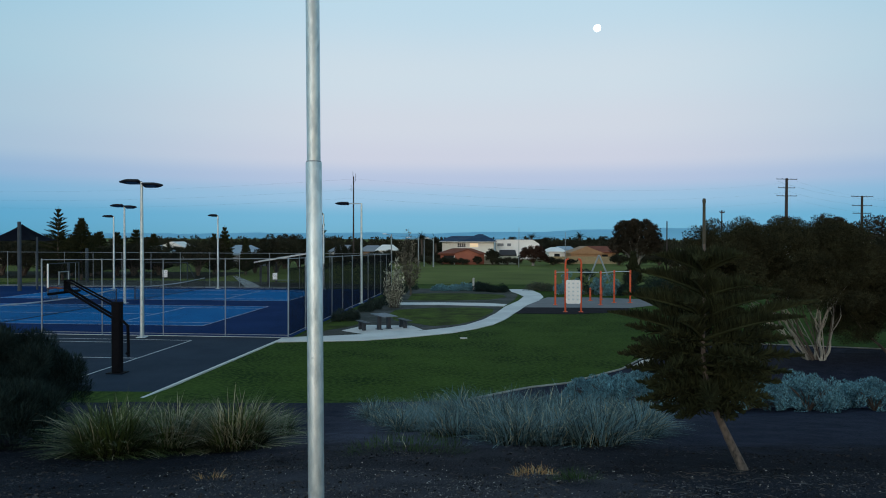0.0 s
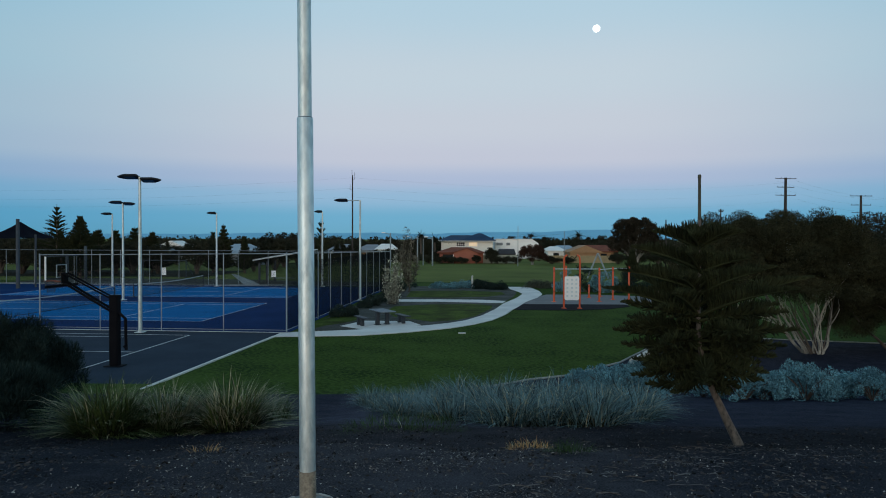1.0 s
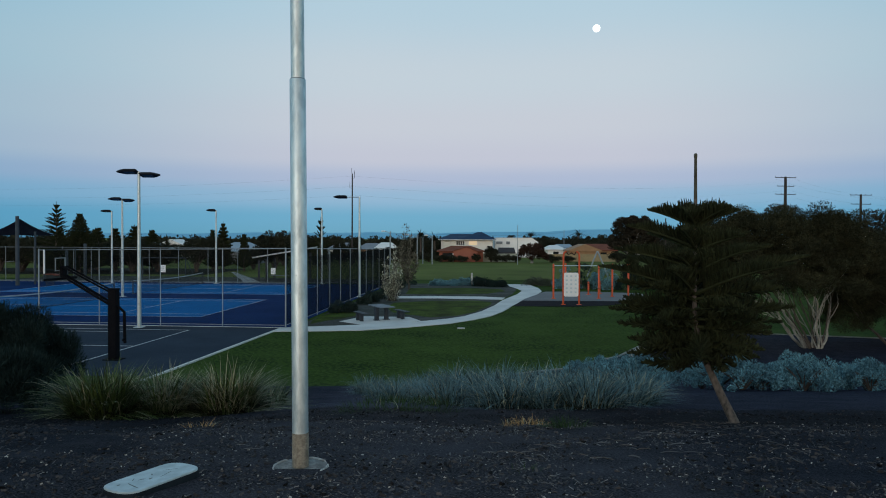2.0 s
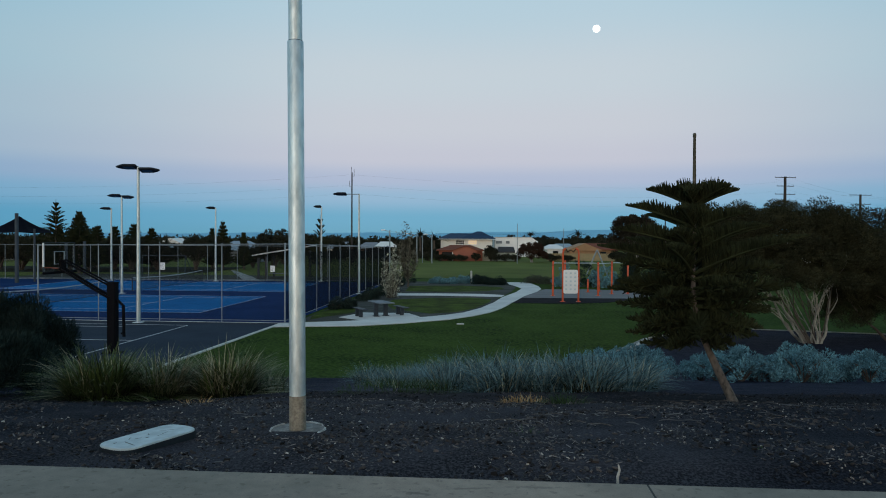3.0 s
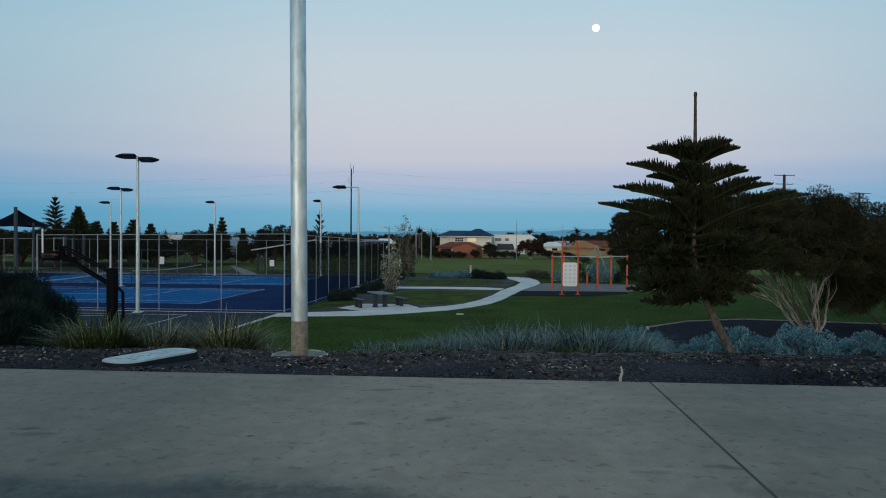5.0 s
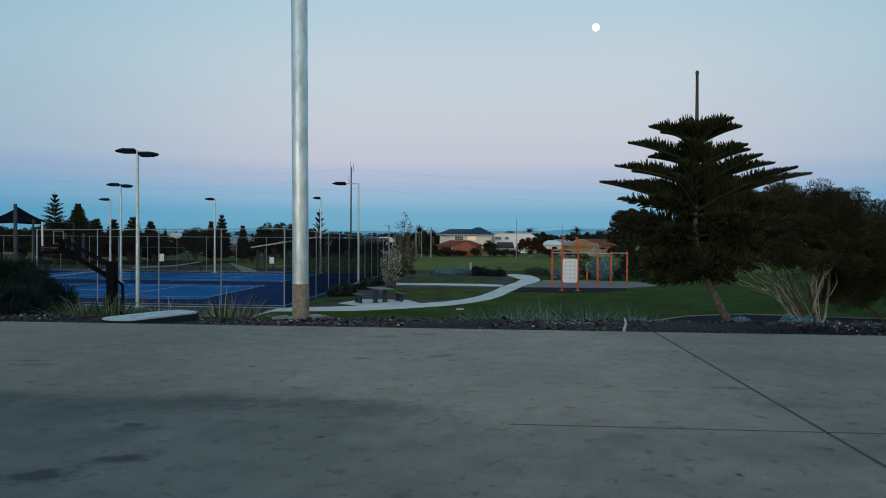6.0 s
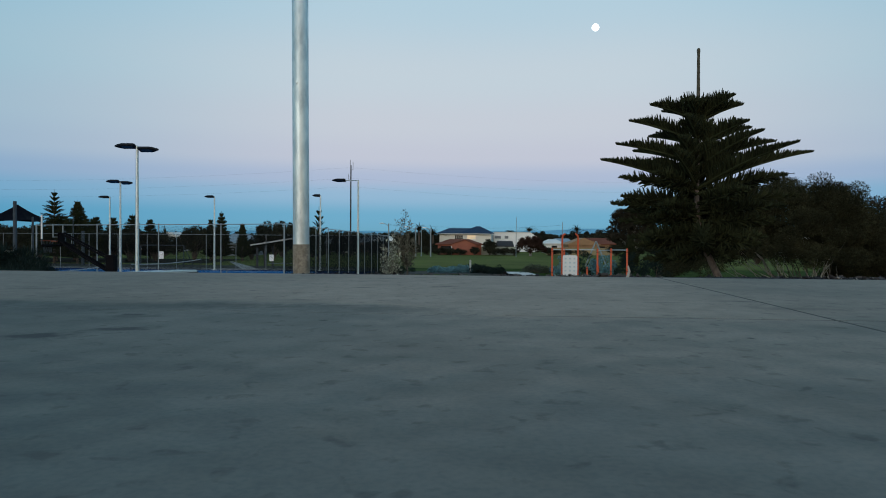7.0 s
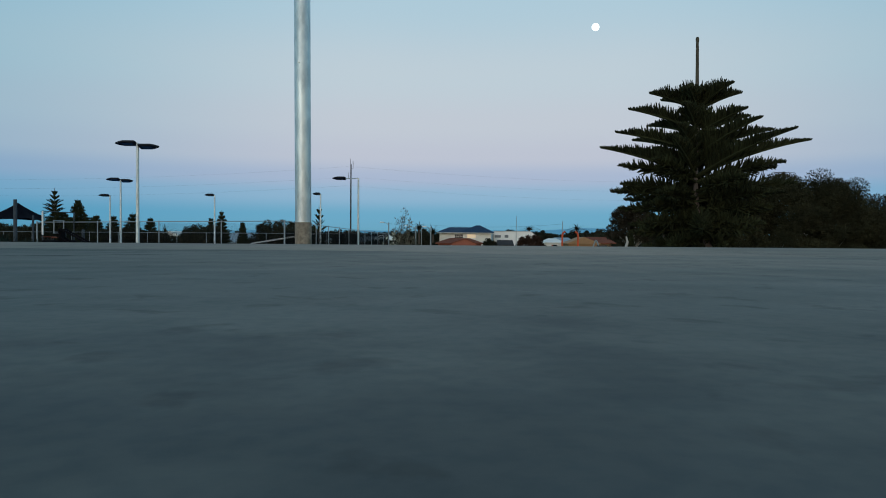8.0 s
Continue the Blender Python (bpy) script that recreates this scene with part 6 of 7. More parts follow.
# dark hedge plants and bushes along the far side of the oval
for x, s_, sz_ in ((-9, 0.42, 0.38), (-6.5, 0.36, 0.36), (-4.2, 0.36, 0.34), (-2.0, 0.34, 0.28), (0.0, 0.32, 0.26), (2.0, 0.28, 0.25), (8.7, 0.24, 0.27), (10.4, 0.26, 0.30), (12.1, 0.24, 0.27), (19, 0.4, 0.30), (22, 0.36, 0.26), (31.5, 0.45, 0.42), (35, 0.5, 0.5), (39, 0.5, 0.5)):
    plant(2, x, 131.0 + rnd.uniform(-0.6, 0.6), s_, sz_)
plant(1, 7.7, 132.5, 0.50, 0.56)
plant(1, 4.75, 131.8, 0.32, 0.30)
for x, y, s_ in ((-58.9, 142, 0.55), (-57.0, 141, 0.60), (-55.0, 142, 0.58), (-47.6, 119, 0.34), (-49.5, 121, 0.36), (-12.6, 131, 0.54), (-10.6, 133, 0.54), (-14.6, 130, 0.50), (-17.0, 128, 0.42), (-19.5, 127, 0.40), (-22, 126, 0.42), (-33, 110, 0.30), (-36, 111, 0.28)):
    plant(2, x, y, s_, s_)


def dome_tree(label, place, w, low, high, clumps, leaves, length, width, mat, bark, limbs, r0, rnd, stem=0.0):
    """A wide domed crown carried on forking limbs that show below and through it."""
    t = thing("domed_tree", label, "tree", place)
    g, crown = Geo(), []
    while len(crown) < clumps:
        x, y, u = rnd.uniform(-1, 1), rnd.uniform(-1, 1), rnd.random()
        q = x * x + y * y
        if q > 1:
            continue
        top = low + (high - low) * (1 - q ** 1.6) ** 0.5
        z = low + (top - low) * max(u, rnd.random()) - 0.10 * (high - low) * (1 - q)
        k = w * rnd.uniform(0.055, 0.095)
        crown.append((x * w / 2, y * w / 2, z, k, k * 0.8))
        leaf_cloud(g, crown[-1][:3], (k, k, k * 0.75), leaves, length, width, rnd, 0.3, 0.3)
    part("crown", g, mat, t)
    for i in range(limbs):
        x, y, z = crown[i * 5 % clumps][:3]
        pts = []
        for q in (0, 0.15, 0.35, 0.6, 0.8, 1.0):
            j = 0.02 * w * math.sin(q * 8 + i * 1.7)
            h = -0.1 + (z + 0.1) * q
            f = max(0.0, (h - stem) / max(0.1, z - stem)) ** 0.9
            pts.append((x * f + j, y * f - j, h))
        part("limb", Geo().tube(pts, [r0 * k_ for k_ in (1.0, 0.8, 0.62, 0.45, 0.3, 0.15)], 6), bark, t, smooth=True)
    return t


rnd = random.Random(33)
dome_tree("broad dark domed tree with grey forking limbs behind the play area", pose(26.4, 100, G), 7.0, 3.0, 8.1, 170, 190, 0.22, 0.11, M_BROWN_TREE, M_GREY_BARK, 9, 0.26, rnd, 1.6)
dome_tree("reddish-brown small tree with a pale trunk beside the oval", pose(14.9, 128, G), 5.4, 1.0, 3.7, 90, 110, 0.24, 0.12, M_RED_LEAF, M_GREY_BARK, 6, 0.22, rnd, 0.9)
dome_tree("dark spreading tree with grey limbs beyond the tea trees", pose(35.9, 58, G), 7.4, 2.6, 7.2, 150, 110, 0.18, 0.09, M_BROWN_TREE, M_GREY_BARK, 9, 0.16, rnd, 0.6)
dome_tree("dark flat-topped tree behind the tea tree", pose(64.0, 118, G), 7.0, 5.0, 9.0, 110, 110, 0.25, 0.12, M_BROWN_TREE, M_GREY_BARK, 7, 0.22, rnd, 3.0)
rnd = random.Random(91)
# the far woods, a low dark line across the plain
fw = Geo()
r_far = random.Random(12)
for i in range(420):
    x = -640 + 1280 * i / 420 + r_far.uniform(-2, 2)
    y = 390 + r_far.uniform(-40, 60)
    h = 5.0 * r_far.uniform(0.6, 1.15)
    for k in range(4):
        leaf_cloud(fw, (x + r_far.uniform(-2, 2), y, G + h * (0.25 + 0.18 * k)), (2.2, 1.5, 1.3), 26, 1.5, 0.9, r_far, 0.3)
solo("far_woods", fw, M_TREE, "low dark line of far trees", "woods", kind="stuff")


def small_pine(seed, x, y, h, full=1.0, label="dark Norfolk pine behind the courts", n=12, spray=0.42, thick=0.06, rise=(0.40, 0.12)):
    r = random.Random(seed)
    wh = [(h * (0.10 + 0.86 * i / n), max(0.22, 0.30 * h * full * (1 - i / (n + 0.4)) ** 1.0) * r.uniform(0.82, 1.1), rise[0] * (1 - i / n) + rise[1], 6, r.uniform(0, 1), r.uniform(-0.1, 0.1)) for i in range(n)]
    norfolk_pine(label, pose(x, y, G), [(0, 0, 0, 0.16), (0, 0, h * 0.5, 0.10), (0, 0, h, 0.02)], wh, r, "Norfolk pines behind the courts", thick=thick, step=0.15, spray=spray, sides=3, bark=M_DARK_BARK)


small_pine(1, -45.9, 80, 8.6, 1.55, n=15, spray=0.26, thick=0.05, rise=(0.45, 0.35))
small_pine(2, -43.2, 80, 7.3, 1.75, n=20)
for k, x, y, h, f in ((3, -47.2, 92, 5.9, 1.68), (4, -44.9, 92, 5.8, 1.6), (5, -42.3, 92, 6.2, 1.7), (6, -40.4, 93, 5.6, 1.68), (10, -50.2, 88, 5.6, 1.68), (12, -48.6, 94, 5.7, 1.82), (13, -52.5, 92, 5.6, 1.82), (7, -30.4, 92, 6.6, 1.15), (8, -27.6, 92, 5.0, 1.10), (16, -32.2, 93, 5.6, 0.9)):
    small_pine(k, x, y, h, f)
small_pine(9, -17.4, 92, 7.3, 1.1, n=8, spray=0.26, thick=0.05, rise=(0.60, 0.45))
small_pine(11, 18.2, 70, 3.6, 1.25, "small dark pine behind the exercise posts")


def palm(x, y, h, seed):
    r = random.Random(seed)
    t = thing("palm_tree", "dark palm above the far houses", "tree", pose(x, y, G), "palms")
    part("trunk", Geo().tube([(0, 0, 0), (0.1, 0, h * 0.5), (0, 0, h)], [0.28, 0.2, 0.22], 8), M_DARK_BARK, t)
    g = Geo()
    for k in range(90):
        w = r.uniform(0, 6.283)
        g.blade((0, 0, h - 0.3), (math.cos(w), math.sin(w), 0), r.uniform(1.5, 3.0), 0.26, r.uniform(0.4, 2.2), r.uniform(0.3, 1.25), 5)
    part("frond_crown", g, M_TREE, t)


palm(-6.8, 152, 5.0, 1)
palm(-3.8, 154, 4.1, 2)
palm(21.3, 186, 5.4, 3)
palm(34.0, 186, 5.6, 4)
palm(-46.2, 112, 2.9, 5)


# ---------------------------------------------------------------- houses beyond the park
def house(label, x, y, w, d, h, rh, wall, roof, windows=(), lit=(), hip=1.0, turn=0, over=0.5, ridge=0.5, extra=None):
    """Walls with openings' panes and frames, and a hipped or gabled roof with eaves."""
    t = thing("house", label, "house", pose(x, y, G, 0, 0, turn), "houses beyond the park")
    part("wall", Geo().box(0, 0, h / 2, w, d, h, bevel=0.02), wall, t)
    a, b = w / 2 + over, d / 2 + over
    k = min(a, b) * hip
    lo, hi = -a + k, a - k
    if lo > hi:
        lo = hi = 0
    sh = (ridge - 0.5) * w
    rg = Geo()
    rg.add([(-a, -b, h), (a, -b, h), (a, b, h), (-a, b, h), (lo + sh, 0, h + rh), (hi + sh, 0, h + rh), (-a, -b, h - 0.2), (a, -b, h - 0.2), (a, b, h - 0.2), (-a, b, h - 0.2)],
           [(0, 1, 5, 4), (1, 2, 5), (2, 3, 4, 5), (3, 0, 4), (0, 6, 7, 1), (1, 7, 8, 2), (2, 8, 9, 3), (3, 9, 6, 0), (6, 9, 8, 7)])
    part("roof", rg, roof, t)
    for i, (wx, wz, ww, wh) in enumerate(windows):
        f = part("window", Geo().box(wx, -d / 2 - 0.02, wz, ww + 0.16, 0.08, wh + 0.16, bevel=0.02), wall, t)
        part("pane", Geo().box(wx, -d / 2 - 0.055, wz, ww, 0.03, wh), M_LIT if i in lit else M_GLASS, f)
    return t


big = house("cream two-storey house with a navy hipped roof and lit windows", 3.6, 166, 12.0, 10, 4.35, 1.25, M_CREAM, M_NAVY_ROOF, (), (), 0.62, over=0.7, ridge=0.45)
upper = Geo()
upper.add([(-1.6, -5.74, 4.38), (6.72, -5.74, 4.38), (6.72, 5.74, 4.38), (-1.6, 5.74, 4.38), (2.6, -1.2, 6.05), (3.6, -1.2, 6.05), (3.6, 1.2, 6.05), (2.6, 1.2, 6.05)],
          [(0, 1, 5, 4), (1, 2, 6, 5), (2, 3, 7, 6), (3, 0, 4, 7), (4, 5, 6, 7)])
part("upper_roof", upper, M_NAVY_ROOF, big, "raised hip of the navy roof")
part("gutter", Geo().box(0, -5.72, 4.20, 13.4, 0.12, 0.14, bevel=0.02), M_WHITE_WALL, big)
for i, wx in enumerate((-1.5, 1.4)):
    fr = part("window", Geo().box(wx, -5.02, 3.45, 2.1, 0.08, 1.15, bevel=0.02), M_WHITE_WALL, big)
    for k in range(4):
        for j in range(2):
            part("pane", Geo().box(wx - 0.72 + 0.48 * k, -5.065, 3.22 + 0.46 * j, 0.41, 0.03, 0.39), M_LIT if i == 1 else M_GLASS, fr)

brick = house("low red brick house with a brown gabled roof", 1.9, 137, 8.4, 7, 2.1, 0.95, M_BRICK, M_RED_ROOF, [(-2.6, 1.15, 2.0, 1.1)], (), 0.7, ridge=0.5)
gable = Geo()
for y in (-4.6, -2.0):
    gable.v += [(-1.5, y, 0), (3.2, y, 0), (3.2, y, 1.95), (1.0, y, 2.85), (-1.5, y, 2.15)]
gable.f = [(0, 1, 2, 3, 4), (9, 8, 7, 6, 5), (0, 5, 6, 1), (1, 6, 7, 2), (0, 4, 9, 5)]
gable.mi = [0] * 5
part("gable_wall", gable, M_BRICK, brick, "brick gable facing the oval")
cap = Geo()
cap.add([(-1.7, -4.8, 2.1), (1.0, -4.8, 3.0), (3.5, -4.8, 1.95), (-1.7, -1.5, 2.1), (1.0, -1.5, 3.0), (3.5, -1.5, 1.95), (-1.7, -4.8, 2.0), (1.0, -4.8, 2.87), (3.5, -4.8, 1.83), (-1.7, -1.5, 2.0), (1.0, -1.5, 2.87), (3.5, -1.5, 1.83)],
        [(0, 1, 4, 3), (1, 2, 5, 4), (6, 9, 10, 7), (7, 10, 11, 8), (0, 6, 7, 1), (1, 7, 8, 2)])
part("gable_roof", cap, M_RED_ROOF, brick)
part("downpipe", Geo().tube([(-1.55, -4.7, 0), (-1.55, -4.7, 1.7)], 0.07, 6), M_WHITE_WALL, brick, "white downpipe")

hall = thing("house", "white rendered hall with a flat parapet and a sloping end", "house", pose(15.6, 172, G), "houses beyond the park")
hg2 = Geo()
for y in (-4.5, 4.5):
    hg2.v += [(-5.0, y, 0), (5.4, y, 0), (5.4, y, 3.7), (3.9, y, 4.7), (-5.0, y, 4.7)]
hg2.f = [(0, 1, 2, 3, 4), (9, 8, 7, 6, 5), (1, 6, 7, 2), (2, 7, 8, 3), (3, 8, 9, 4), (0, 4, 9, 5)]
hg2.mi = [0] * 6
part("wall", hg2, M_WHITE_WALL, hall)
for wx, ww in ((-4.0, 1.5), (-1.9, 0.9)):
    fr = part("window", Geo().box(wx, -4.52, 3.5, ww + 0.2, 0.08, 0.85, bevel=0.02), M_WHITE_WALL, hall)
    part("pane", Geo().box(wx, -4.565, 3.5, ww, 0.03, 0.65), M_GREY_ROOF, fr)
part("parapet", Geo().box(-0.55, -4.5, 4.72, 8.9, 0.3, 0.10, bevel=0.02), M_PALE_ROOF, hall)

house("small shed with a dark roof and a dull green wall", 11.1, 140, 2.9, 5, 1.75, 0.95, M_SHED, M_DARK_ROOF, (), (), 0.05, over=0.2)
house("pale low house with sloping white roofs", 23.0, 156, 3.6, 7, 2.2, 0.9, M_WHITE_WALL, M_BRIGHT_ROOF, [(0, 1.3, 1.2, 0.8)], (), 0.6)
house("low shed with a pale blue-grey roof", 25.4, 158, 3.0, 6, 2.6, 0.7, M_CREAM, M_BLUE_ROOF, (), (), 0.2)
tan = house("tan brick house with a wide low gable", 27.9, 148, 7.0, 6.4, 2.1, 1.35, M_TAN_WALL, M_TAN_WALL, (), (), 0.0, turn=90, over=0.3)
house("brown-roofed house joined to the gabled one", 31.6, 151, 6.4, 7, 2.2, 1.25, M_TAN_WALL, M_RED_ROOF, [(0.6, 1.2, 1.6, 0.9)], (), 0.35)
house("dark low house with a cream wall beyond the tea tree", 44.6, 130, 6.0, 6, 2.0, 1.1, M_CREAM, M_DARK_ROOF, [(-1.0, 1.2, 1.2, 0.8)], (), 0.5)


def sheet_fence(label, x0, x1, y, h, mat, bay):
    """A solid fence in bays between posts."""
    t = thing("boundary_fence", label, "fence", pose(x0, y, G))
    n = max(1, round((x1 - x0) / bay))
    w = (x1 - x0) / n
    for k in range(n):
        part("panel", Geo().box((k + 0.5) * w, 0, h / 2, w - 0.08, 0.05, h, bevel=0.01), mat, t)
    for k in range(n + 1):
        part("post", Geo().box(k * w, 0, (h + 0.06) / 2, 0.09, 0.10, h + 0.06, bevel=0.01), mat, t)


sheet_fence("pale cream-green sheet fence between the houses", 5.9, 12.6, 134, 1.6, M_FENCE_CREAM, 2.35)
sheet_fence("tan brush fence along the far side of the oval", 19.3, 32.6, 138, 1.45, M_FENCE_TAN, 2.6)
house("grey-roofed house behind the side fence", -23.2, 150, 6.0, 6, 2.1, 1.4, M_CREAM, M_GREY_ROOF, [(0, 1.2, 1.2, 0.8)], (), 0.6)
house("grey-roofed house with a brown wall behind the side fence", -17.6, 153, 5.4, 6, 2.2, 1.2, M_TAN_WALL, M_GREY_ROOF, [(0, 1.2, 1.2, 0.8)], (), 0.6)
house("white house with a pale gabled roof among dark trees", -59.9, 150, 6.0, 6.4, 2.6, 1.5, M_CREAM, M_BRIGHT_ROOF, (), (), 0.0, turn=90)
house("blue-grey-roofed house among dark trees", -57.8, 135, 3.2, 6, 2.4, 1.1, M_WHITE_WALL, M_BLUE_ROOF, (), (), 0.8)
house("long low house with a pale blue-grey roof behind the courts", -36.4, 120, 6.6, 6, 2.2, 1.5, M_GREY_ROOF, M_BLUE_ROOF, [(-1.5, 1.2, 1.0, 0.9), (1.4, 1.2, 1.0, 0.9)], (), 0.7)
house("low house with a brown roof beside the shade sail", -82, 124, 6.5, 6, 2.1, 1.0, M_WHITE_WALL, M_RED_ROOF, [(0, 1.2, 1.2, 0.9)], (), 0.7)
house("white gabled house behind the side fence", -13.9, 148, 3.6, 5, 2.5, 1.1, M_WHITE_WALL, M_BRIGHT_ROOF, [(0, 1.6, 1.2, 1.0)], (), 0.5)
house("blue-roofed house beyond the tea tree", 68.0, 130, 9.0, 8, 4.8, 1.2, M_WHITE_WALL, M_GREY_ROOF, [(0, 2.0, 1.4, 1.0)], (), 0.7)
house("white house beyond the tea tree", 88.5, 150, 8.0, 8, 5.6, 1.0, M_WHITE_WALL, M_PALE_ROOF, [(0, 2.4, 1.4, 1.0)], (), 0.5)


def parked_car(label, x, y, turn):
    """A small hatchback: body, glazed cabin, four wheels."""
    t = thing("car", label, "car", pose(x, y, G, 0, 0, turn))

    def loft(rings):
        g = Geo()
        for z, x0, x1, w in rings:
            g.v += [(x0, -w, z), (x1, -w, z), (x1, w, z), (x0, w, z)]
        for i in range(len(rings) - 1):
            g.f += [(4 * i + k, 4 * i + (k + 1) % 4, 4 * i + 4 + (k + 1) % 4, 4 * i + 4 + k) for k in range(4)]
        n = 4 * len(rings)
        g.f += [(3, 2, 1, 0), (n - 4, n - 3, n - 2, n - 1)]
        g.mi = [0] * len(g.f)
        return g
    part("body", loft(((0.22, -1.95, 1.95, 0.78), (0.42, -2.05, 2.05, 0.86), (0.78, -2.03, 2.0, 0.86), (0.92, -1.95, 1.75, 0.80))), M_PANEL, t)
    cabin = part("cabin", loft(((0.92, -1.75, 0.95, 0.76), (1.36, -1.35, 0.25, 0.60))), M_GLASS, t, "dark glazed cabin")
    part("roof", loft(((1.36, -1.38, 0.28, 0.62), (1.42, -1.2, 0.1, 0.54))), M_PANEL, cabin)
    for wx in (-1.25, 1.3):
        for wy in (-0.78, 0.78):
            wheel = part("wheel", Geo().tube([(wx, wy - 0.09, 0.3), (wx, wy + 0.09, 0.3)], 0.3, 16), M_RUBBER, t)
            part("rim", Geo().tube([(wx, wy - 0.1, 0.3), (wx, wy + 0.1, 0.3)], 0.17, 12), M_GALV_FENCE, wheel)


parked_car("small white car parked beyond the park", -11.9, 140, 62)


# ---------------------------------------------------------------- power poles and lines
def power_pole(label, x, y, h, arms, r=0.16, mat=None):
    t = thing("power_pole", label, "power pole", pose(x, y, G), "power poles")
    part("pole", Geo().tube([(0, 0, 0), (0, 0, h)], [r * 1.2, r * 0.8], 10), mat or M_TIMBER, t, smooth=True)
    for z, w, turn in arms:
        a = part("crossarm", Geo().box(0, 0, 0, w, 0.16, 0.16, Matrix.Translation((0, -0.1, z)) @ Matrix.Rotation(radians(turn), 4, "Z"), bevel=0.02), M_TIMBER, t)
        for q in (-0.48, -0.2, 0.2, 0.48):
            part("insulator", Geo().tube([(q * w, -0.1 + q * w * math.sin(radians(turn)), z + 0.08), (q * w, -0.1 + q * w * math.sin(radians(turn)), z + 0.32)], [0.07, 0.04], 6), M_TABLE_LEG, a)


power_pole("thin dark mast with small aerials behind the courts", -16.2, 113, 15.0, (), 0.12)
mast = bpy.data.objects["power_pole"]
part("aerial", Geo().tube([(0, 0, 14.2), (0.35, 0, 14.3), (0.35, 0, 15.5)], 0.035, 6), M_TIMBER, mast, "thin forked aerial")
part("aerial", Geo().tube([(0, 0, 14.9), (-0.1, 0, 15.2), (-0.1, 0, 15.9)], 0.03, 6), M_TIMBER, mast, "thin forked aerial")
part("aerial", Geo().tube([(0, 0, 12.6), (-0.4, 0, 12.7), (-0.4, 0, 13.6)], 0.03, 6), M_TIMBER, mast, "thin forked aerial")
power_pole("tall dark power pole with three crossarms", 91.0, 190, 21.7, ((21.45, 6.2, 10), (19.1, 5.0, 10), (16.9, 6.0, 10)), 0.42)
power_pole("dark power pole with crossarms", 117.3, 200, 17.6, ((17.4, 6.6, 5), (14.8, 6.0, 5), (12.6, 5.5, 5)), 0.36)


def street_lamp(label, x, y, h, reach):
    t = thing("street_lamp", label, "street lamp", pose(x, y, G), "street lamps beyond the park")
    part("pole", Geo().tube([(0, 0, 0), (0, 0, h * 0.6), (0, 0, h)], [0.13, 0.11, 0.09], 8), M_GALV_FENCE, t, smooth=True)
    part("arm", Geo().tube([(0, 0, h - 0.5), (-reach * 0.4, 0, h - 0.15), (-reach, 0, h)], 0.05, 6), M_GALV_FENCE, t)
    part("lamp_head", Geo().box(-reach - 0.2, 0, h + 0.02, 0.7, 0.26, 0.16, bevel=0.05), M_PANEL, t, "pale lamp head")


street_lamp("slim grey street lamp with a pale head beyond the park", -10.6, 120, 5.7, 1.0)
street_lamp("slim grey street lamp with a curved arm beyond the park", -5.9, 120, 5.1, 1.6)
street_lamp("slim grey street lamp with a curved arm beyond the park", -3.3, 120, 5.0, 0.9)
power_pole("slim grey street pole beyond the park", -5.0, 122, 4.7, (), 0.07, M_GALV_FENCE)
power_pole("slim grey street pole beyond the park", 11.5, 120, 6.9, (), 0.05, M_GALV_FENCE)
power_pole("slim grey street pole beyond the park", 19.5, 120, 6.1, (), 0.06, M_GALV_FENCE)
power_pole("slim dark street pole beyond the tea tree", 46.4, 120, 10.0, ((9.6, 0.8, 0),), 0.12)
power_pole("slim dark street pole beyond the tea tree", 37.0, 120, 8.1, (), 0.12)
power_pole("slim dark street pole beyond the tea tree", 63.6, 120, 9.4, ((9.0, 0.8, 0),), 0.12)


def cable(a, b, sag, r=0.014):
    a, b = Vector(a), Vector(b)
    pts = [a + (b - a) * (i / 20) + Vector((0, 0, -sag * 4 * (i / 20) * (1 - i / 20))) for i in range(21)]
    solo("power_line", Geo().tube(pts, r, 4), M_CABLE, "thin dark power line against the sky", "power line", "power lines")


for z0, z1, s in ((14.6, 20.4, 2.0), (12.9, 17.9, 2.0), (11.5, 15.4, 2.0)):
    cable((-16.2, 112.8, G + z0), (91.0, 189.6, G + z1), s, 0.0045)
    cable((-16.2, 112.8, G + z0), (-150, 150, G + z0 + 2), s, 0.0045)
for dx, z0, z1 in ((-2.6, 20.9, 17.0), (2.6, 20.9, 17.0), (0, 18.3, 14.9), (2.6, 15.9, 12.7)):
    cable((91.0 + dx, 189.8, G + z0), (117.3 + dx, 199.8, G + z1), 0.6, 0.008)
for dx, z0 in ((-3, 17.0), (3, 17.0), (0, 14.9)):
    cable((117.3 + dx, 199.8, G + z0), (190 + dx, 215, G + z0 - 1), 1.0, 0.008)
cable((-10.5, 120, G + 5.5), (-5.6, 120, G + 5.4), 0.2, 0.010)
cable((-5.6, 120, G + 5.4), (19.5, 120, G + 5.6), 0.5, 0.010)


# ---------------------------------------------------------------- small things on the bank
rnd = random.Random(44)


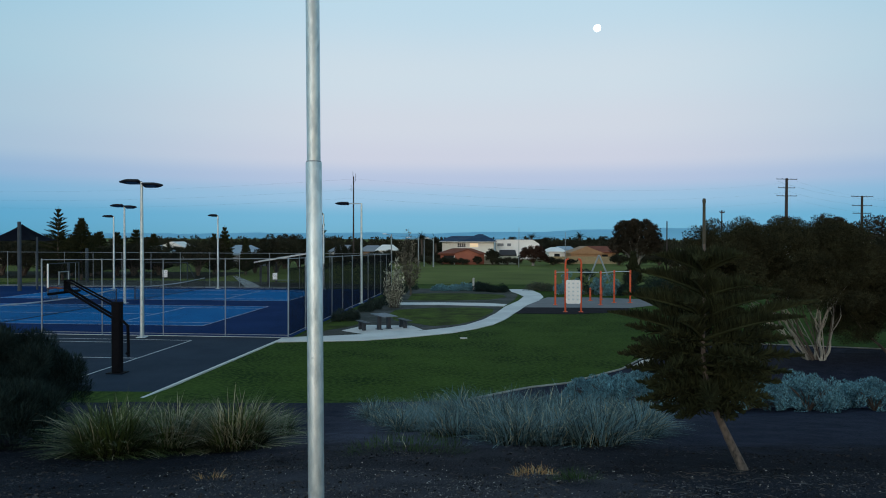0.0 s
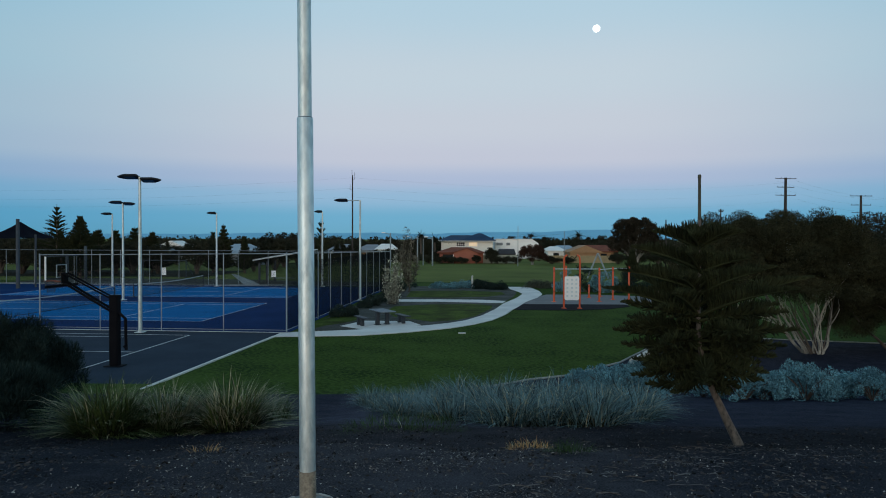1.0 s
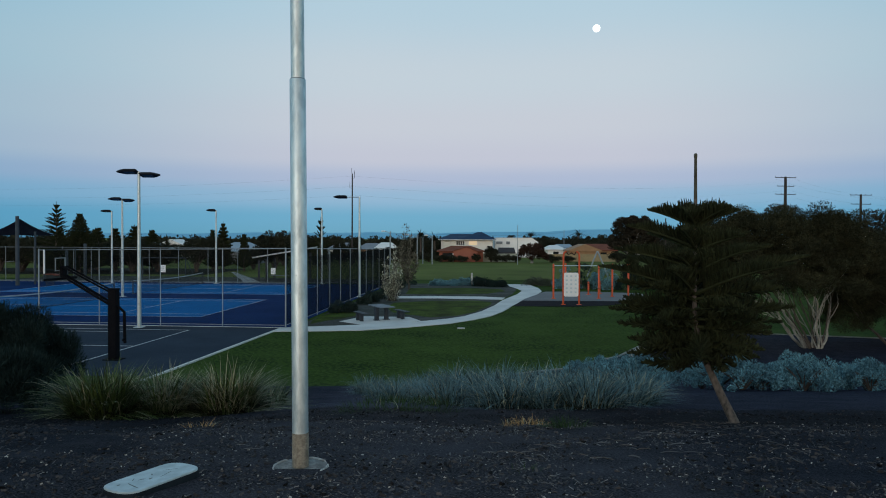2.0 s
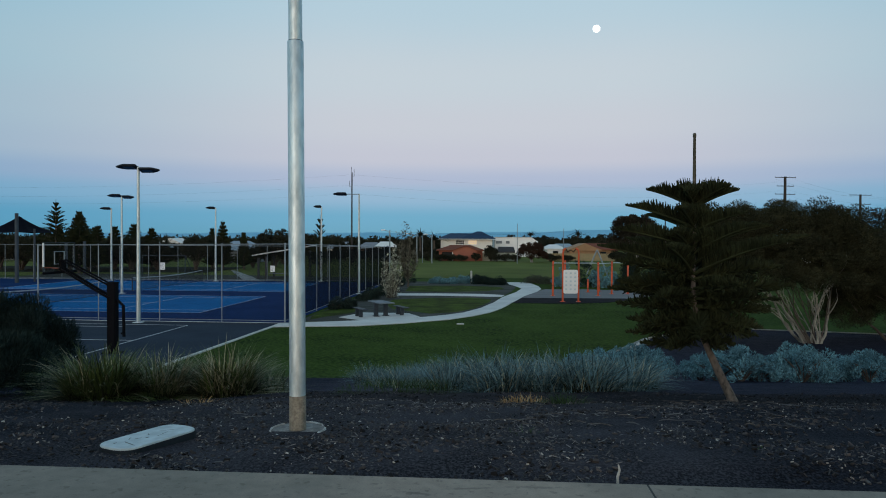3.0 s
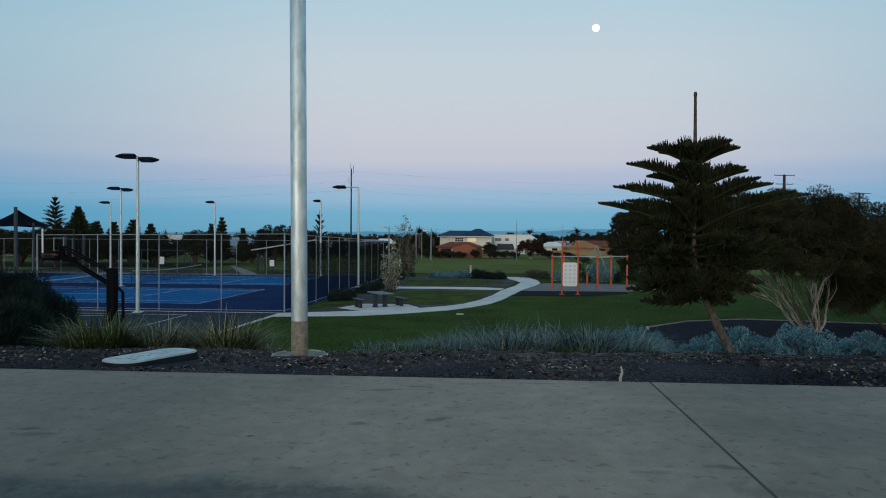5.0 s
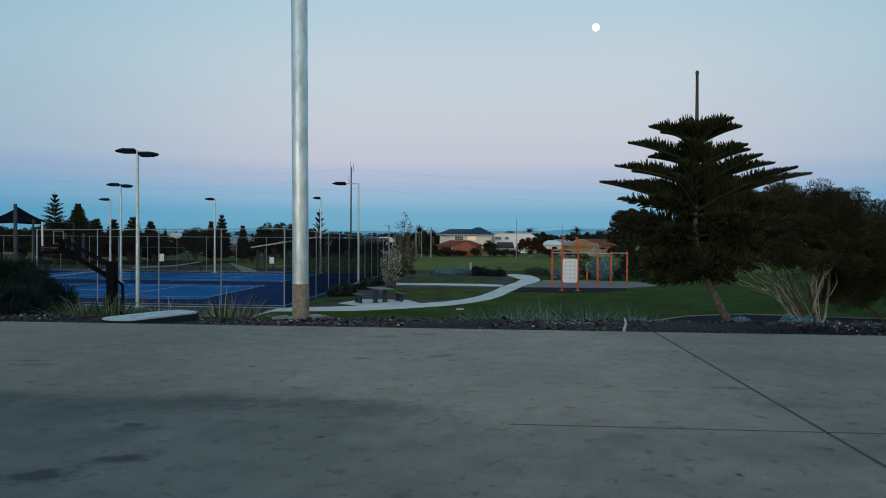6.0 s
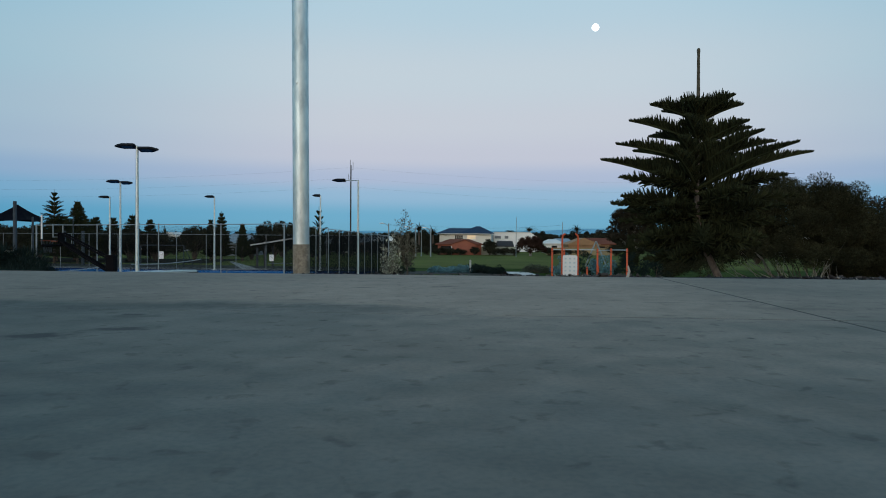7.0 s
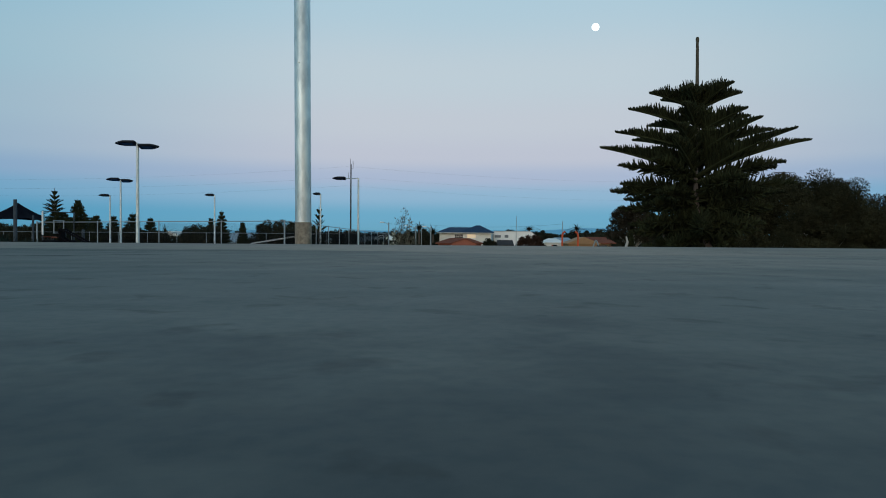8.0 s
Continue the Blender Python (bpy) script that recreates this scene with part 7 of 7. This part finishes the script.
def chips(count, x0, x1, y0, y1, size, mat, label, lo=0.5, thin=0.3, tall=1.0, slim=1.0):
    g = Geo()
    for _ in range(count):
        y = y0 + (y1 - y0) * rnd.random() ** 1.4
        x = rnd.uniform(x0, x1) * (0.55 + 0.45 * (y / y1))
        if (x + 0.845) ** 2 + (y - 4.29) ** 2 < 0.2 ** 2 or ((x + 1.585) * 0.88 - (y - 3.93) * -0.47) ** 2 + (y - 3.93) ** 2 < 0.24 ** 2:
            continue
        if noise.noise((x * 1.3, y * 1.3, 5.0)) < rnd.uniform(-0.45, 0.15):
            continue
        s = size * rnd.uniform(lo, 1.7)
        m = Matrix.Translation((x, y, soil(x, y) + s * 0.12)) @ Euler((rnd.uniform(-0.6, 0.6), rnd.uniform(-0.6, 0.6), rnd.uniform(0, 6.283))).to_matrix().to_4x4()
        a, b, c = s, s * slim * rnd.uniform(0.25, 0.6), s * thin * rnd.uniform(0.4, 1)
        j = [rnd.uniform(0.6, 1.1) for _ in range(8)]
        vs = [m @ Vector((sx * a / 2 * j[k], sy * b / 2 * j[(k + 3) % 8], sz * c / 2)) for k, (sx, sy, sz) in enumerate((x_, y_, z_) for z_ in (-1, 1) for y_ in (-1, 1) for x_ in (-1, 1))]
        g.add(vs, [(0, 2, 3, 1), (4, 5, 7, 6), (0, 1, 5, 4), (2, 6, 7, 3), (0, 4, 6, 2), (1, 3, 7, 5)])
    solo("mulch_chips", g, mat, label, "mulch", kind="stuff")


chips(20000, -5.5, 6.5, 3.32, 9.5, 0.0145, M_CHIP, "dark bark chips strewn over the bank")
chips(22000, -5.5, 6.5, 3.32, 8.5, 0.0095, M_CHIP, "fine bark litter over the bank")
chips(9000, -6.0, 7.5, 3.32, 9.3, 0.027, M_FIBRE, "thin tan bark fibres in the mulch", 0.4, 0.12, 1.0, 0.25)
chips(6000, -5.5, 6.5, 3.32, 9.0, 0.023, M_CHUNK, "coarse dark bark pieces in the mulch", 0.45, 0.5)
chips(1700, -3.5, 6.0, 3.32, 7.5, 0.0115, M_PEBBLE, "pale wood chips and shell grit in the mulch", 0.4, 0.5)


def twig(x, y, ln, turn, mat, r=0.006, lift=0.0):
    w = radians(turn)
    z = soil(x, y) + r + lift
    pts = [(x + (q - 0.5) * ln * math.cos(w) + 0.03 * ln * math.sin(3 * q + turn), y + (q - 0.5) * ln * math.sin(w), z + 0.006 * math.sin(4 * q)) for q in (0, 0.25, 0.5, 0.75, 1)]
    solo("twig", Geo().tube(pts, [r * 0.6, r, r, r * 0.8, r * 0.4], 5), mat, "thin dry twig lying on the mulch", "twig", "twigs on the mulch")


for i in range(56):
    y = rnd.uniform(3.6, 8.2)
    twig(rnd.uniform(-0.55, 0.75) * y, y, rnd.uniform(0.05, 0.14), rnd.uniform(0, 180), rnd.choice((M_BARK, M_DARK_BARK, M_DARK_BARK, M_FIBRE)), rnd.uniform(0.0015, 0.0032))
for i in range(80):
    y = rnd.uniform(4.6, 7.0)
    twig(rnd.uniform(0.05, 0.55) * y, y, rnd.uniform(0.07, 0.19), rnd.gauss(0, 35), rnd.choice((M_FIBRE, M_FIBRE, M_BARK)), rnd.uniform(0.002, 0.0042))
# fallen twigs round the foot of the pine
for i in range(16):
    twig(rnd.uniform(2.1, 3.2), rnd.uniform(6.75, 7.35), rnd.uniform(0.08, 0.20), rnd.uniform(-60, 70), rnd.choice((M_BARK, M_DARK_BARK)), rnd.uniform(0.0015, 0.003), rnd.uniform(0, 0.03))
# a bleached stick standing at the path's edge
solo("stick", Geo().tube([(0.845, 3.27, -0.06), (0.842, 3.27, -0.01), (0.852, 3.275, 0.02), (0.846, 3.275, 0.045)], [0.006, 0.007, 0.006, 0.003], 6), M_LOG, "short bleached stick standing at the path edge", "stick")
# dry rust-coloured tuft and green weeds
for x, y, n, h, s, m, nm, lb in ((0.80, 6.9, 300, 0.11, 0.42, M_RUST, "dry_tuft", "rust-coloured dry tuft on the mulch"), (1.12, 6.5, 260, 0.15, 0.42, M_WEED, "weed_tuft", "small green weed tuft on the mulch"),
                                 (-0.55, 8.35, 1100, 0.15, 1.5, M_WEED, "weed_tuft", "low green weeds at the edge of the grey grasses"), (0.5, 4.2, 40, 0.07, 0.22, M_WEED, "weed_tuft", "small green weed tuft on the mulch"),
                                 (-0.45, 4.5, 34, 0.06, 0.18, M_WEED, "weed_tuft", "small green weed tuft on the mulch"), (1.75, 3.75, 36, 0.06, 0.16, M_WEED, "weed_tuft", "small green weed tuft on the mulch"),
                                 (-2.3, 6.6, 60, 0.12, 0.3, M_RUST, "dry_tuft", "rust-coloured dry tuft on the mulch")):
    tuft(nm, lb, "weed", n, h, s, (m, M_STRAW), rnd, 0.006, "", 0.12 if m is M_RUST else 0.01, pose(x, y, soil(x, y)))
# a pale log end beyond the cushion bushes, a white marker in the lawn and a timber bollard
solo("log", Geo().tube([(6.75, 25.9, G + 0.14), (7.5, 27.1, G + 0.16), (8.05, 28.2, G + 0.14)], [0.10, 0.11, 0.10], 10), M_LOG, "bleached log lying at the lawn edge", "log", smooth=True)
solo("lawn_marker", Geo().box(0.55, 34.2, G + 0.02, 0.36, 0.22, 0.05, bevel=0.012), M_PALE_CONC, "small white cover plate set in the lawn", "cover plate")
solo("timber_bollard", Geo().tube([(2.0, 66.0, G), (2.0, 66.0, G + 1.15), (2.0, 66.0, G + 1.2)], [0.09, 0.09, 0.05], 8), M_LOG, "pale timber bollard in the garden bed", "bollard", smooth=True)

# uneven tufts standing in the mown lawn
lawn_rnd = random.Random(71)
lg = Geo()
for _ in range(9000):
    x, y = lawn_rnd.uniform(-6.6, 13.0), 20.0 + 23.0 * lawn_rnd.random() ** 1.2
    if y < bed_end(x) + 0.25 or y > lerp(x, [-7, -2.5, 1, 3.2, 4.5, 13], [32.6, 33.4, 35.2, 38.2, 42.5, 43.0]):
        continue
    for k in range(4):
        w = lawn_rnd.uniform(0, 6.283)
        lg.blade((x + lawn_rnd.uniform(-0.05, 0.05), y + lawn_rnd.uniform(-0.05, 0.05), G - 0.005), (math.cos(w), math.sin(w), 0), lawn_rnd.uniform(0.025, 0.06), 0.016, lawn_rnd.uniform(0.3, 1.4), 1.0, 2)
solo("lawn_tufts", lg, M_LAWN_BLADE, "short uneven grass tufts in the mown lawn", "grass", kind="stuff")
